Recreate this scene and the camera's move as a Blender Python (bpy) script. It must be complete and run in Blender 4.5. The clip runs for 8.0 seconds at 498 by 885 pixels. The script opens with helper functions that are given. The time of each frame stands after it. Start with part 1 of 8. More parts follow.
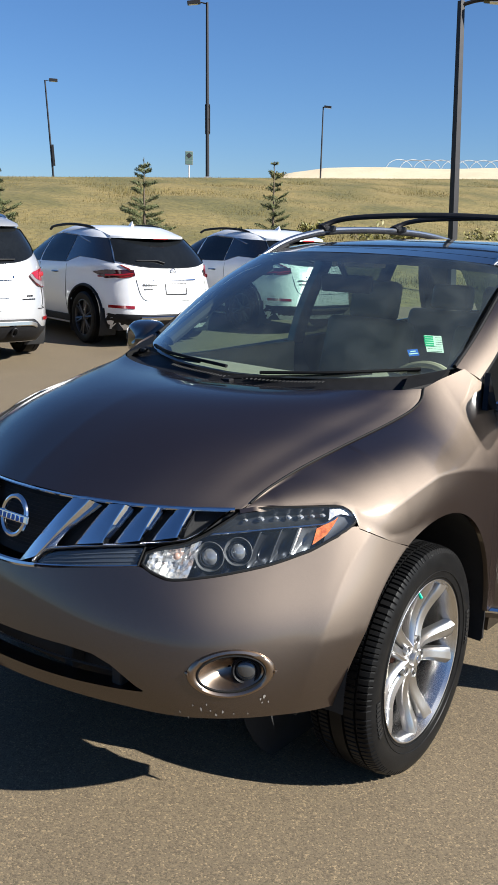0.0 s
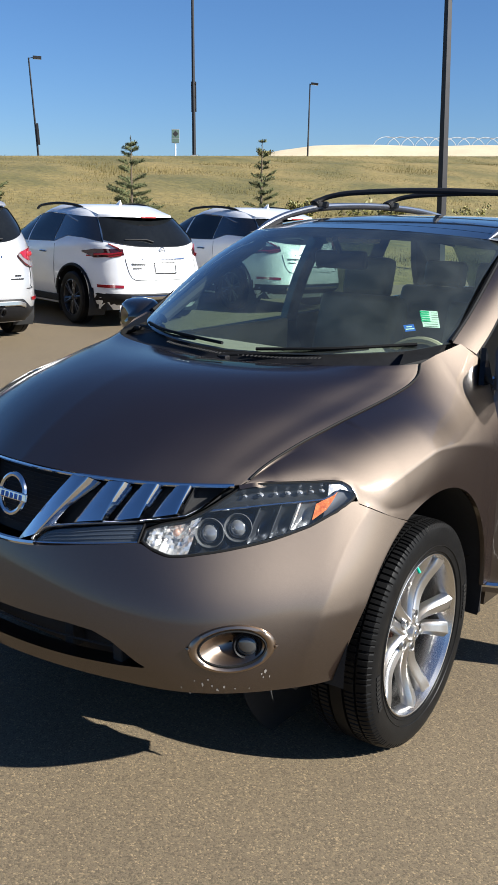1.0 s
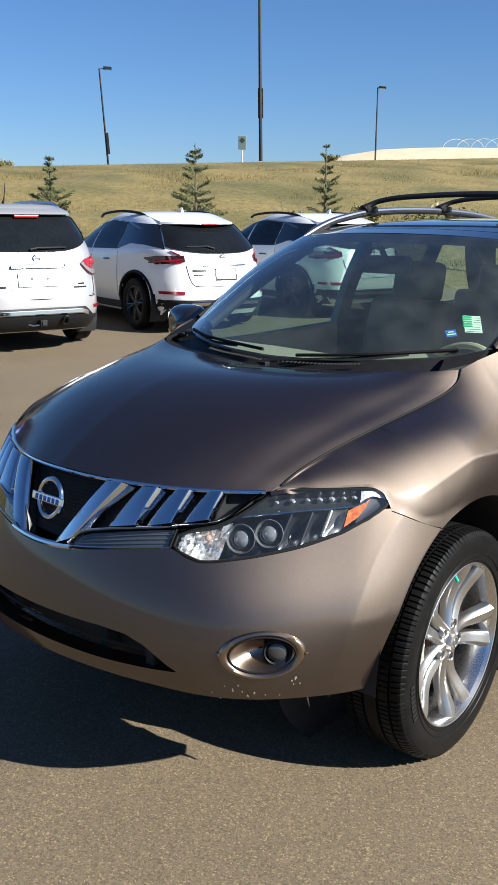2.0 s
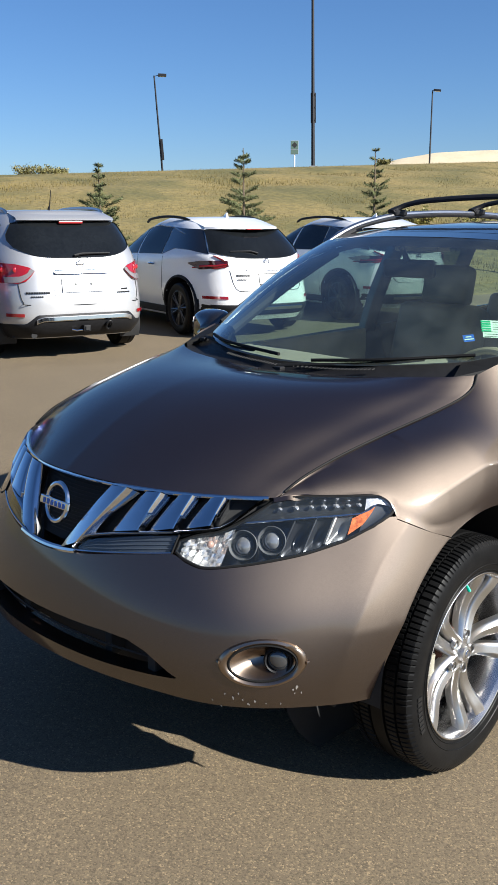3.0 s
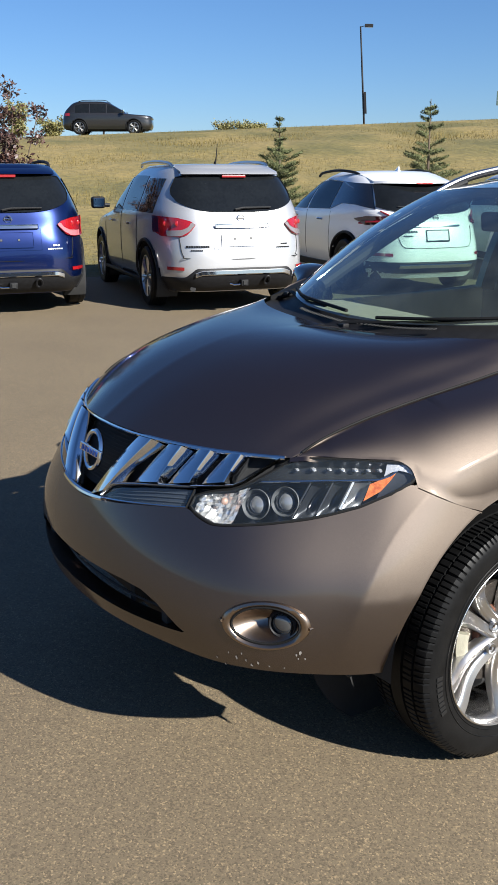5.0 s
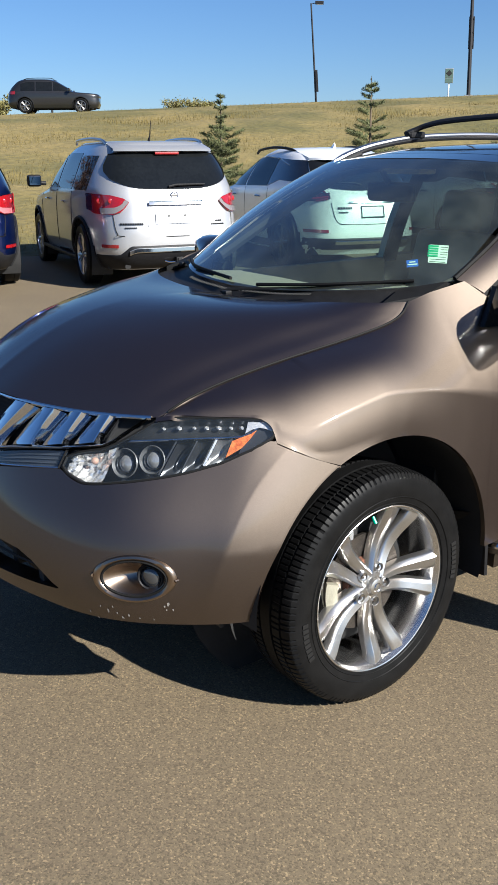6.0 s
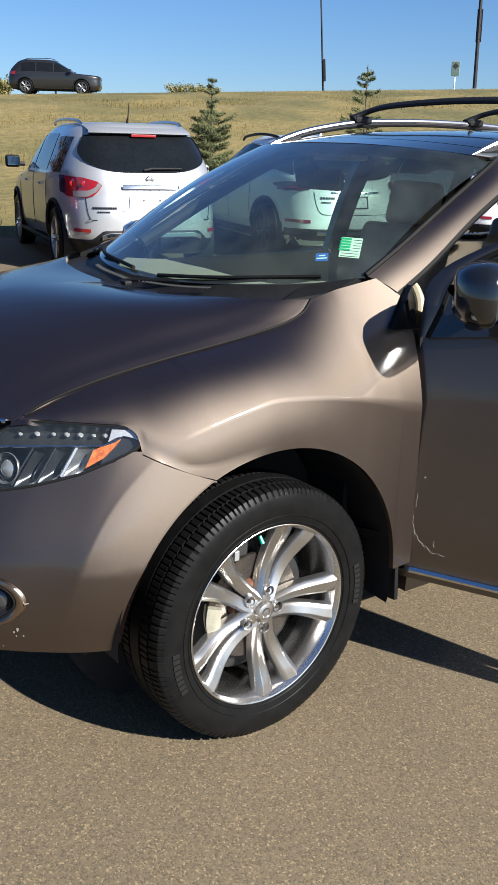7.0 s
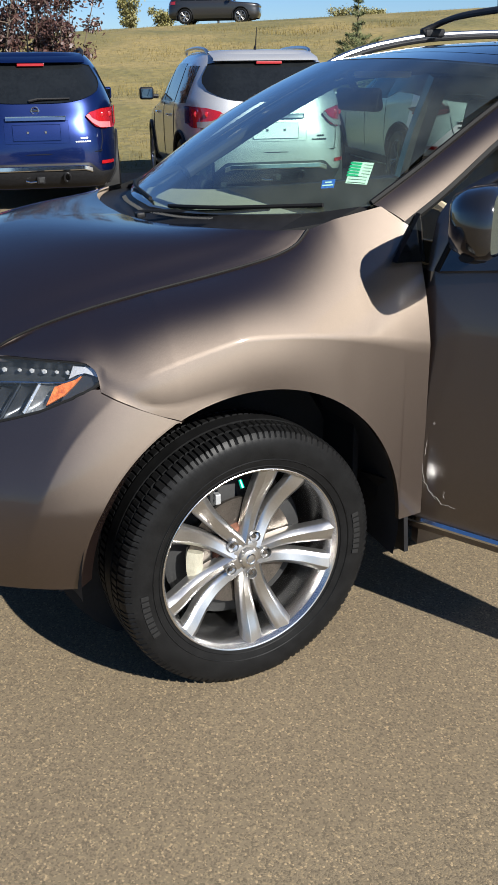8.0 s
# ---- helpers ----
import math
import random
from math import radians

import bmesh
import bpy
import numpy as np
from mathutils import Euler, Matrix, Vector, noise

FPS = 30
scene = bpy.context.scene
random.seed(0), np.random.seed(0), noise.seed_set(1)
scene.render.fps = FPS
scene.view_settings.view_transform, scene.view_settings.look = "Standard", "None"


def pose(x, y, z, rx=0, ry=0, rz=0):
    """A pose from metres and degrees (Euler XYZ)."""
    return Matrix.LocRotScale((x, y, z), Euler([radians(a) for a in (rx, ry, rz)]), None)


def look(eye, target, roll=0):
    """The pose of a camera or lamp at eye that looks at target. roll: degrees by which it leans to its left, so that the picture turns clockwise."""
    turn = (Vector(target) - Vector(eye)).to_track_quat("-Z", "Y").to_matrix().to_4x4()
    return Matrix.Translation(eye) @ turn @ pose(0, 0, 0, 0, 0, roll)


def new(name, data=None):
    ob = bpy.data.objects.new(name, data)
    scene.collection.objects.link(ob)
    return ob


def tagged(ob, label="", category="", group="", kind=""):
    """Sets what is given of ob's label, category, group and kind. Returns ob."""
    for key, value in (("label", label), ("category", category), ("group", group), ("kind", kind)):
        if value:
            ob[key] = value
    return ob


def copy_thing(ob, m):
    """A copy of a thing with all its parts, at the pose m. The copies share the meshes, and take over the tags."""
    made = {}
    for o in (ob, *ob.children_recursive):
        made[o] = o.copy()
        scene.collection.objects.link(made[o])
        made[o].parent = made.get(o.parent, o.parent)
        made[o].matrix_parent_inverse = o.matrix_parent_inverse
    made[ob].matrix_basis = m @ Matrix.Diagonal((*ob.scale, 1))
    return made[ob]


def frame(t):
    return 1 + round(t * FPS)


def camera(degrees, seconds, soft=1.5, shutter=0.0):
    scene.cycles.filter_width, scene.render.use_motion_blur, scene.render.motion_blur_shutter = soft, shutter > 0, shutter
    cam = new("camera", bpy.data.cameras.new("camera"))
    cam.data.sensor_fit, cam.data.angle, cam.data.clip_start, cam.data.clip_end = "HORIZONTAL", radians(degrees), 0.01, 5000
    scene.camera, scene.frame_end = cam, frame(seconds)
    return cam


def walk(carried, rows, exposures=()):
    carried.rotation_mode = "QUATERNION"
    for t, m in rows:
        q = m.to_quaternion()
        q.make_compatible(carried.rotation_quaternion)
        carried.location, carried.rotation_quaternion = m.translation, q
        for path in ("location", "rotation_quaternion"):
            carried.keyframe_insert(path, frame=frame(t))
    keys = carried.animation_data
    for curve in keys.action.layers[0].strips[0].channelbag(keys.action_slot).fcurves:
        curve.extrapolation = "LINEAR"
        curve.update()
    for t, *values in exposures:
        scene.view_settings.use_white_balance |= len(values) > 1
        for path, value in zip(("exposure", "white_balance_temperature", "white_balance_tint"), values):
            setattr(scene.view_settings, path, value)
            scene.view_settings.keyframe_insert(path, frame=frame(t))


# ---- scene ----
cam = camera(30.0, 8.0)
PATH = [
    (0, (2.175, -2.562, 1.713), (0.971, -1.027, 1.273), 1.5),
    (0.5, (2.147, -2.58, 1.706), (0.989, -1.016, 1.246), 1.5),
    (1, (2.152, -2.578, 1.7), (0.974, -1.036, 1.219), 1.2),
    (1.5, (2.197, -2.551, 1.706), (0.957, -1.058, 1.222), 0.7),
    (3, (2.315, -2.408, 1.704), (0.941, -1.031, 1.241), -0.0),
    (3.5, (2.399, -2.3, 1.704), (0.974, -0.982, 1.224), -0.4),
    (4, (2.415, -2.175, 1.692), (0.935, -0.923, 1.201), -0.6),
    (4.2, (2.416, -2.125, 1.691), (0.897, -0.924, 1.19), -0.5),
    (5.3, (2.637, -1.968, 1.67), (1.018, -0.933, 1.114), -0.0),
    (5.5, (2.685, -1.94, 1.659), (1.083, -0.884, 1.092), 0.1),
    (6, (2.795, -1.854, 1.652), (1.242, -0.739, 1.063), -0.3),
    (6.5, (2.802, -1.665, 1.629), (1.269, -0.521, 1.045), 0.3),
    (7, (2.767, -1.424, 1.629), (1.222, -0.311, 1.018), 1.4),
    (7.5, (2.824, -1.191, 1.608), (1.215, -0.214, 0.932), 0.5),
    (8, (2.915, -0.959, 1.608), (1.237, -0.163, 0.865), -0.7),
]
walk(cam, [(t, look(eye, target, roll)) for t, eye, target, roll in PATH], exposures=[(0, 1.42, 5380, 12), (8, 1.42, 5380, 12)])

SUN_AZ, SUN_EL = 15.5, 32.5
world = bpy.data.worlds.new("world")
scene.world = world
world.use_nodes = True
wn = world.node_tree.nodes
sky = wn.new("ShaderNodeTexSky")
sky.sky_type, sky.sun_disc = "NISHITA", False
sky.sun_elevation, sky.sun_rotation = radians(SUN_EL), radians(90 - SUN_AZ)
sky.air_density, sky.dust_density, sky.ozone_density = 1.0, 0.1, 6.0
wn["Background"].inputs["Strength"].default_value = 0.036
world.node_tree.links.new(sky.outputs["Color"], wn["Background"].inputs["Color"])
sun = new("sun", bpy.data.lights.new("sun", "SUN"))
sun.data.energy, sun.data.angle, sun.data.color = 5.0, radians(0.53), (1.0, 0.87, 0.66)
sun_dir = Vector((math.cos(radians(SUN_EL)) * math.cos(radians(SUN_AZ)), math.cos(radians(SUN_EL)) * math.sin(radians(SUN_AZ)), math.sin(radians(SUN_EL))))
sun.matrix_world = look(sun_dir * 30, (0, 0, 0))


# ---- materials ----
def material(name, color, rough=0.5, metal=0.0, vary=0.0, scale=20.0, fine=0.0, bump=0.0, bump_scale=200.0, coat=0.0, coat_rough=0.03, second=None, random_hue=0.0, spec=0.5):
    """A surface with variation at two scales and fine relief."""
    m = bpy.data.materials.new(name)
    m.use_nodes = True
    nt = m.node_tree
    bs = nt.nodes["Principled BSDF"]
    bs.inputs["Roughness"].default_value, bs.inputs["Metallic"].default_value = rough, metal
    bs.inputs["Coat Weight"].default_value, bs.inputs["Coat Roughness"].default_value = coat, coat_rough
    bs.inputs["Specular IOR Level"].default_value = spec
    bs.inputs["Base Color"].default_value = (*color, 1)
    tc = nt.nodes.new("ShaderNodeTexCoord")
    if vary or second:
        n1 = nt.nodes.new("ShaderNodeTexNoise")
        n1.inputs["Scale"].default_value, n1.inputs["Detail"].default_value = scale, 6
        n2 = nt.nodes.new("ShaderNodeTexNoise")
        n2.inputs["Scale"].default_value, n2.inputs["Detail"].default_value = scale * 9, 3
        add = nt.nodes.new("ShaderNodeMath")
        add.operation = "MULTIPLY_ADD"
        add.inputs[1].default_value = 0.4
        mul = nt.nodes.new("ShaderNodeMath")
        mul.operation, mul.inputs[1].default_value = "MULTIPLY", 0.6
        nt.links.new(tc.outputs["Object"], n1.inputs["Vector"])
        nt.links.new(tc.outputs["Object"], n2.inputs["Vector"])
        nt.links.new(n1.outputs["Fac"], mul.inputs[0])
        nt.links.new(n2.outputs["Fac"], add.inputs[0])
        nt.links.new(mul.outputs[0], add.inputs[2])
        ramp = nt.nodes.new("ShaderNodeValToRGB")
        lo = [c * (1 - vary) for c in color]
        hi = second if second else [min(1, c * (1 + vary)) for c in color]
        ramp.color_ramp.elements[0].position, ramp.color_ramp.elements[1].position = 0.32, 0.68
        ramp.color_ramp.elements[0].color, ramp.color_ramp.elements[1].color = (*lo, 1), (*hi, 1)
        nt.links.new(add.outputs[0], ramp.inputs[0])
        out = ramp.outputs[0]
        if random_hue:
            info = nt.nodes.new("ShaderNodeObjectInfo")
            hsv = nt.nodes.new("ShaderNodeHueSaturation")
            mr = nt.nodes.new("ShaderNodeMapRange")
            mr.inputs[3].default_value, mr.inputs[4].default_value = 1 - random_hue, 1 + random_hue
            nt.links.new(info.outputs["Random"], mr.inputs[0])
            nt.links.new(mr.outputs[0], hsv.inputs["Value"])
            nt.links.new(out, hsv.inputs["Color"])
            out = hsv.outputs[0]
        nt.links.new(out, bs.inputs["Base Color"])
    if bump:
        nb = nt.nodes.new("ShaderNodeTexNoise")
        nb.inputs["Scale"].default_value, nb.inputs["Detail"].default_value = bump_scale, 4
        nt.links.new(tc.outputs["Object"], nb.inputs["Vector"])
        b = nt.nodes.new("ShaderNodeBump")
        b.inputs["Strength"].default_value, b.inputs["Distance"].default_value = bump, 0.004
        nt.links.new(nb.outputs["Fac"], b.inputs["Height"])
        nt.links.new(b.outputs["Normal"], bs.inputs["Normal"])
    return m


def car_paint(name, color, flake, rough=0.32, metal=0.75, coat_rough=0.04):
    """Metallic lacquer: a flake layer with fine sparkle under a clear coat."""
    m = material(name, color, rough, metal, coat=1.0, coat_rough=coat_rough)
    nt = m.node_tree
    bs = nt.nodes["Principled BSDF"]
    tc = nt.nodes.new("ShaderNodeTexCoord")
    vo = nt.nodes.new("ShaderNodeTexVoronoi")
    vo.inputs["Scale"].default_value = 1400
    nt.links.new(tc.outputs["Object"], vo.inputs["Vector"])
    dirt = nt.nodes.new("ShaderNodeTexNoise")
    dirt.inputs["Scale"].default_value, dirt.inputs["Detail"].default_value = 3.5, 8
    nt.links.new(tc.outputs["Object"], dirt.inputs["Vector"])
    mix = nt.nodes.new("ShaderNodeMix")
    mix.data_type = "RGBA"
    mix.inputs["A"].default_value, mix.inputs["B"].default_value = (*color, 1), (*flake, 1)
    sep = nt.nodes.new("ShaderNodeSeparateColor")
    nt.links.new(vo.outputs["Color"], sep.inputs[0])
    nt.links.new(sep.outputs[0], mix.inputs["Factor"])
    nt.links.new(mix.outputs["Result"], bs.inputs["Base Color"])
    mr = nt.nodes.new("ShaderNodeMapRange")
    mr.inputs[1].default_value, mr.inputs[2].default_value = 0.35, 0.75
    mr.inputs[3].default_value, mr.inputs[4].default_value = coat_rough, coat_rough + 0.09
    nt.links.new(dirt.outputs["Fac"], mr.inputs[0])
    nt.links.new(mr.outputs[0], bs.inputs["Coat Roughness"])
    return m


def flake_paint(name, base, flake, rough):
    """Bronze lacquer: a thin dull ground, a broad mirror of metal flakes, and a clear coat whose gloss grows at a slant."""
    m = bpy.data.materials.new(name)
    m.use_nodes = True
    nt = m.node_tree
    nt.nodes.clear()
    out = nt.nodes.new("ShaderNodeOutputMaterial")
    tc = nt.nodes.new("ShaderNodeTexCoord")
    vo = nt.nodes.new("ShaderNodeTexVoronoi")
    vo.inputs["Scale"].default_value = 1400
    film = nt.nodes.new("ShaderNodeTexNoise")
    film.inputs["Scale"].default_value, film.inputs["Detail"].default_value = 3.5, 8
    nt.links.new(tc.outputs["Object"], vo.inputs["Vector"])
    nt.links.new(tc.outputs["Object"], film.inputs["Vector"])
    sep = nt.nodes.new("ShaderNodeSeparateColor")
    nt.links.new(vo.outputs["Color"], sep.inputs[0])
    mix = nt.nodes.new("ShaderNodeMix")
    mix.data_type = "RGBA"
    mix.inputs["A"].default_value, mix.inputs["B"].default_value = (*[c * 0.8 for c in flake], 1), (*[c * 1.2 for c in flake], 1)
    nt.links.new(sep.outputs[0], mix.inputs["Factor"])
    metal = nt.nodes.new("ShaderNodeBsdfAnisotropic")
    metal.distribution = "BECKMANN"
    metal.inputs["Roughness"].default_value = rough
    nt.links.new(mix.outputs["Result"], metal.inputs["Color"])
    dull = nt.nodes.new("ShaderNodeBsdfDiffuse")
    dull.inputs["Color"].default_value = (*base, 1)
    add = nt.nodes.new("ShaderNodeAddShader")
    nt.links.new(metal.outputs[0], add.inputs[0])
    nt.links.new(dull.outputs[0], add.inputs[1])
    coat = nt.nodes.new("ShaderNodeBsdfGlossy")
    haze = nt.nodes.new("ShaderNodeMapRange")
    haze.inputs[1].default_value, haze.inputs[2].default_value = 0.35, 0.75
    haze.inputs[3].default_value, haze.inputs[4].default_value = 0.05, 0.14
    nt.links.new(film.outputs["Fac"], haze.inputs[0])
    nt.links.new(haze.outputs[0], coat.inputs["Roughness"])
    fr = nt.nodes.new("ShaderNodeFresnel")
    fr.inputs[0].default_value = 1.62
    over = nt.nodes.new("ShaderNodeMixShader")
    nt.links.new(fr.outputs[0], over.inputs[0])
    nt.links.new(add.outputs[0], over.inputs[1])
    nt.links.new(coat.outputs[0], over.inputs[2])
    nt.links.new(over.outputs[0], out.inputs[0])
    return m


def glass(name, tint=(1, 1, 1), clear=0.8, rough=0.0, faces=1.0, film=0.0):
    """A thin pane: mostly clear and tinted, with a gloss that grows at a slant. faces: how many of its faces shine;
    film: pale haze mixed in, standing for veiling glare on the screen and a cloudy lens.
    """
    m = bpy.data.materials.new(name)
    m.use_nodes = True
    nt = m.node_tree
    nt.nodes.clear()
    out = nt.nodes.new("ShaderNodeOutputMaterial")
    tr = nt.nodes.new("ShaderNodeBsdfTransparent")
    tr.inputs[0].default_value = (*[clear * c for c in tint], 1)
    gl = nt.nodes.new("ShaderNodeBsdfGlossy")
    gl.inputs["Roughness"].default_value = rough
    fr = nt.nodes.new("ShaderNodeFresnel")
    fr.inputs[0].default_value = 1.5
    both = nt.nodes.new("ShaderNodeMath")
    both.operation, both.use_clamp, both.inputs[1].default_value = "MULTIPLY", True, faces
    nt.links.new(fr.outputs[0], both.inputs[0])
    mix = nt.nodes.new("ShaderNodeMixShader")
    nt.links.new(both.outputs[0], mix.inputs[0])
    body = tr.outputs[0]
    if film:
        tc = nt.nodes.new("ShaderNodeTexCoord")
        spots = nt.nodes.new("ShaderNodeTexNoise")
        spots.inputs["Scale"].default_value, spots.inputs["Detail"].default_value = 9.0, 8
        mr = nt.nodes.new("ShaderNodeMapRange")
        mr.inputs[1].default_value, mr.inputs[2].default_value = 0.35, 0.75
        mr.inputs[3].default_value, mr.inputs[4].default_value = film * 0.6, film * 1.6
        nt.links.new(tc.outputs["Object"], spots.inputs["Vector"])
        nt.links.new(spots.outputs["Fac"], mr.inputs[0])
        # pale green-grey diffuse colour that paints veiling glare into the pane
        glare_haze = nt.nodes.new("ShaderNodeBsdfDiffuse")
        glare_haze.inputs["Color"].default_value = (0.50, 0.56, 0.50, 1)
        veil = nt.nodes.new("ShaderNodeMixShader")
        nt.links.new(mr.outputs[0], veil.inputs[0])
        nt.links.new(tr.outputs[0], veil.inputs[1])
        nt.links.new(glare_haze.outputs[0], veil.inputs[2])
        body = veil.outputs[0]
    nt.links.new(body, mix.inputs[1])
    nt.links.new(gl.outputs[0], mix.inputs[2])
    nt.links.new(mix.outputs[0], out.inputs[0])
    return m


BROWN = flake_paint("bronze_paint", (0.007, 0.0045, 0.0042), (0.113, 0.093, 0.074), 0.58)
SILVER = car_paint("silver_paint", (0.37, 0.37, 0.375), (0.47, 0.47, 0.47), rough=0.40, metal=0.55)
WHITE = car_paint("white_paint", (0.74, 0.74, 0.74), (0.80, 0.80, 0.79), rough=0.4, metal=0.1)
BLUE = car_paint("blue_paint", (0.004, 0.010, 0.062), (0.006, 0.017, 0.095), rough=0.28, metal=0.75)
CHARCOAL = car_paint("charcoal_paint", (0.018, 0.017, 0.017), (0.030, 0.029, 0.028), rough=0.4, metal=0.6)
CHROME = material("chrome", (0.62, 0.63, 0.65), 0.11, 1.0, vary=0.06, scale=30)
SATIN = material("satin_silver", (0.62, 0.61, 0.59), 0.3, 1.0, vary=0.06, scale=25, bump=0.05, bump_scale=600)
ALLOY = material("alloy", (0.46, 0.45, 0.435), 0.28, 0.95, vary=0.08, scale=18, coat=0.5, coat_rough=0.12)
DARKALLOY = material("dark_alloy", (0.045, 0.045, 0.048), 0.35, 0.7, vary=0.15, scale=18, coat=0.5, coat_rough=0.12)
MACHINED = material("machined_alloy", (0.60, 0.59, 0.575), 0.26, 1.0, vary=0.05, scale=40)
BLACK = material("black_plastic", (0.011, 0.011, 0.012), 0.5, vary=0.3, scale=30, bump=0.15, bump_scale=900, spec=0.16)
GLOSSBLACK = material("gloss_black", (0.008, 0.008, 0.009), 0.12, coat=1.0)
RUBBER = material("tyre_rubber", (0.006, 0.006, 0.0061), 0.42, vary=0.35, scale=24, bump=0.05, bump_scale=500, spec=0.10)
LETTERING = material("tyre_lettering", (0.011, 0.011, 0.011), 0.5, vary=0.2, scale=60, spec=0.2)
SEAL = material("rubber_seal", (0.008, 0.008, 0.008), 0.65, vary=0.2, scale=40, spec=0.12)
DARK = material("underbody_dark", (0.01, 0.01, 0.01), 0.8, vary=0.4, scale=12)
BEIGE = material("beige_trim", (0.42, 0.36, 0.25), 0.6, vary=0.08, scale=20, bump=0.2, bump_scale=800)
DASH = material("dash_grey", (0.26, 0.24, 0.19), 0.65, vary=0.12, scale=30, bump=0.3, bump_scale=700)
SEATM = material("seat_leather", (0.15, 0.135, 0.105), 0.5, vary=0.12, scale=15, bump=0.25, bump_scale=500)
REDLENS = material("red_lens", (0.24, 0.006, 0.008), 0.16, vary=0.25, scale=60, coat=1.0)
CLEARLENS = material("pale_lens", (0.17, 0.155, 0.155), 0.15, vary=0.15, scale=80, coat=1.0)
REFLECTOR = material("lamp_reflector", (0.72, 0.72, 0.73), 0.18, 0.6, vary=0.08, scale=90, bump=0.4, bump_scale=120)
WSGLASS = glass("windscreen_glass", (0.74, 0.98, 0.87), 0.74, faces=1.9, film=0.034)
SIDEGLASS = glass("side_glass", (0.80, 0.95, 0.88), 0.85)
REARGLASS = glass("rear_privacy_glass", (0.80, 0.95, 0.90), 0.22)
VENTGREY = material("vent_grey", (0.016, 0.016, 0.015), 0.7)
LENS = glass("lens_cover", (0.96, 0.98, 1.0), 0.88, faces=1.5, film=0.016)
PRIVACY = material("privacy_glass", (0.007, 0.008, 0.009), 0.05, vary=0.3, scale=3, spec=0.28)
PLATE = material("plate_white", (0.78, 0.79, 0.80), 0.4, vary=0.05, scale=50)
GREENINK = material("green_ink", (0.02, 0.32, 0.14), 0.5, vary=0.1, scale=80)
BLUEINK = material("blue_ink", (0.02, 0.10, 0.42), 0.4, vary=0.1, scale=80)
PAPER = material("paper_white", (0.50, 0.60, 0.52), 0.6, vary=0.06, scale=80)
INK = material("dark_ink", (0.02, 0.02, 0.02), 0.5, vary=0.2, scale=80)
RUST = material("rust_brown", (0.14, 0.06, 0.035), 0.8, 0.3, vary=0.4, scale=60)
CALIPER = material("caliper_beige", (0.30, 0.285, 0.22), 0.55, 0.2, vary=0.15, scale=60, bump=0.3, bump_scale=300)
PRIMER = material("chipped_primer", (0.20, 0.185, 0.165), 0.7, vary=0.15, scale=200)
POLE = material("pole_dark_metal", (0.018, 0.017, 0.018), 0.5, 0.4, vary=0.25, scale=6)
GALV = material("galvanised", (0.40, 0.41, 0.42), 0.5, 0.7, vary=0.15, scale=12)
PINKLENS = material("pink_lens", (0.42, 0.13, 0.14), 0.15, vary=0.2, scale=80, coat=1.0)
SMOKERED = material("smoked_red", (0.045, 0.006, 0.006), 0.08, vary=0.2, scale=40, coat=1.0)
SIGNGREEN = material("sign_green", (0.09, 0.14, 0.115), 0.5, vary=0.1, scale=10)
BERM = material("dry_earth", (0.50, 0.42, 0.28), 0.95, vary=0.12, scale=0.4, bump=0.5, bump_scale=6)


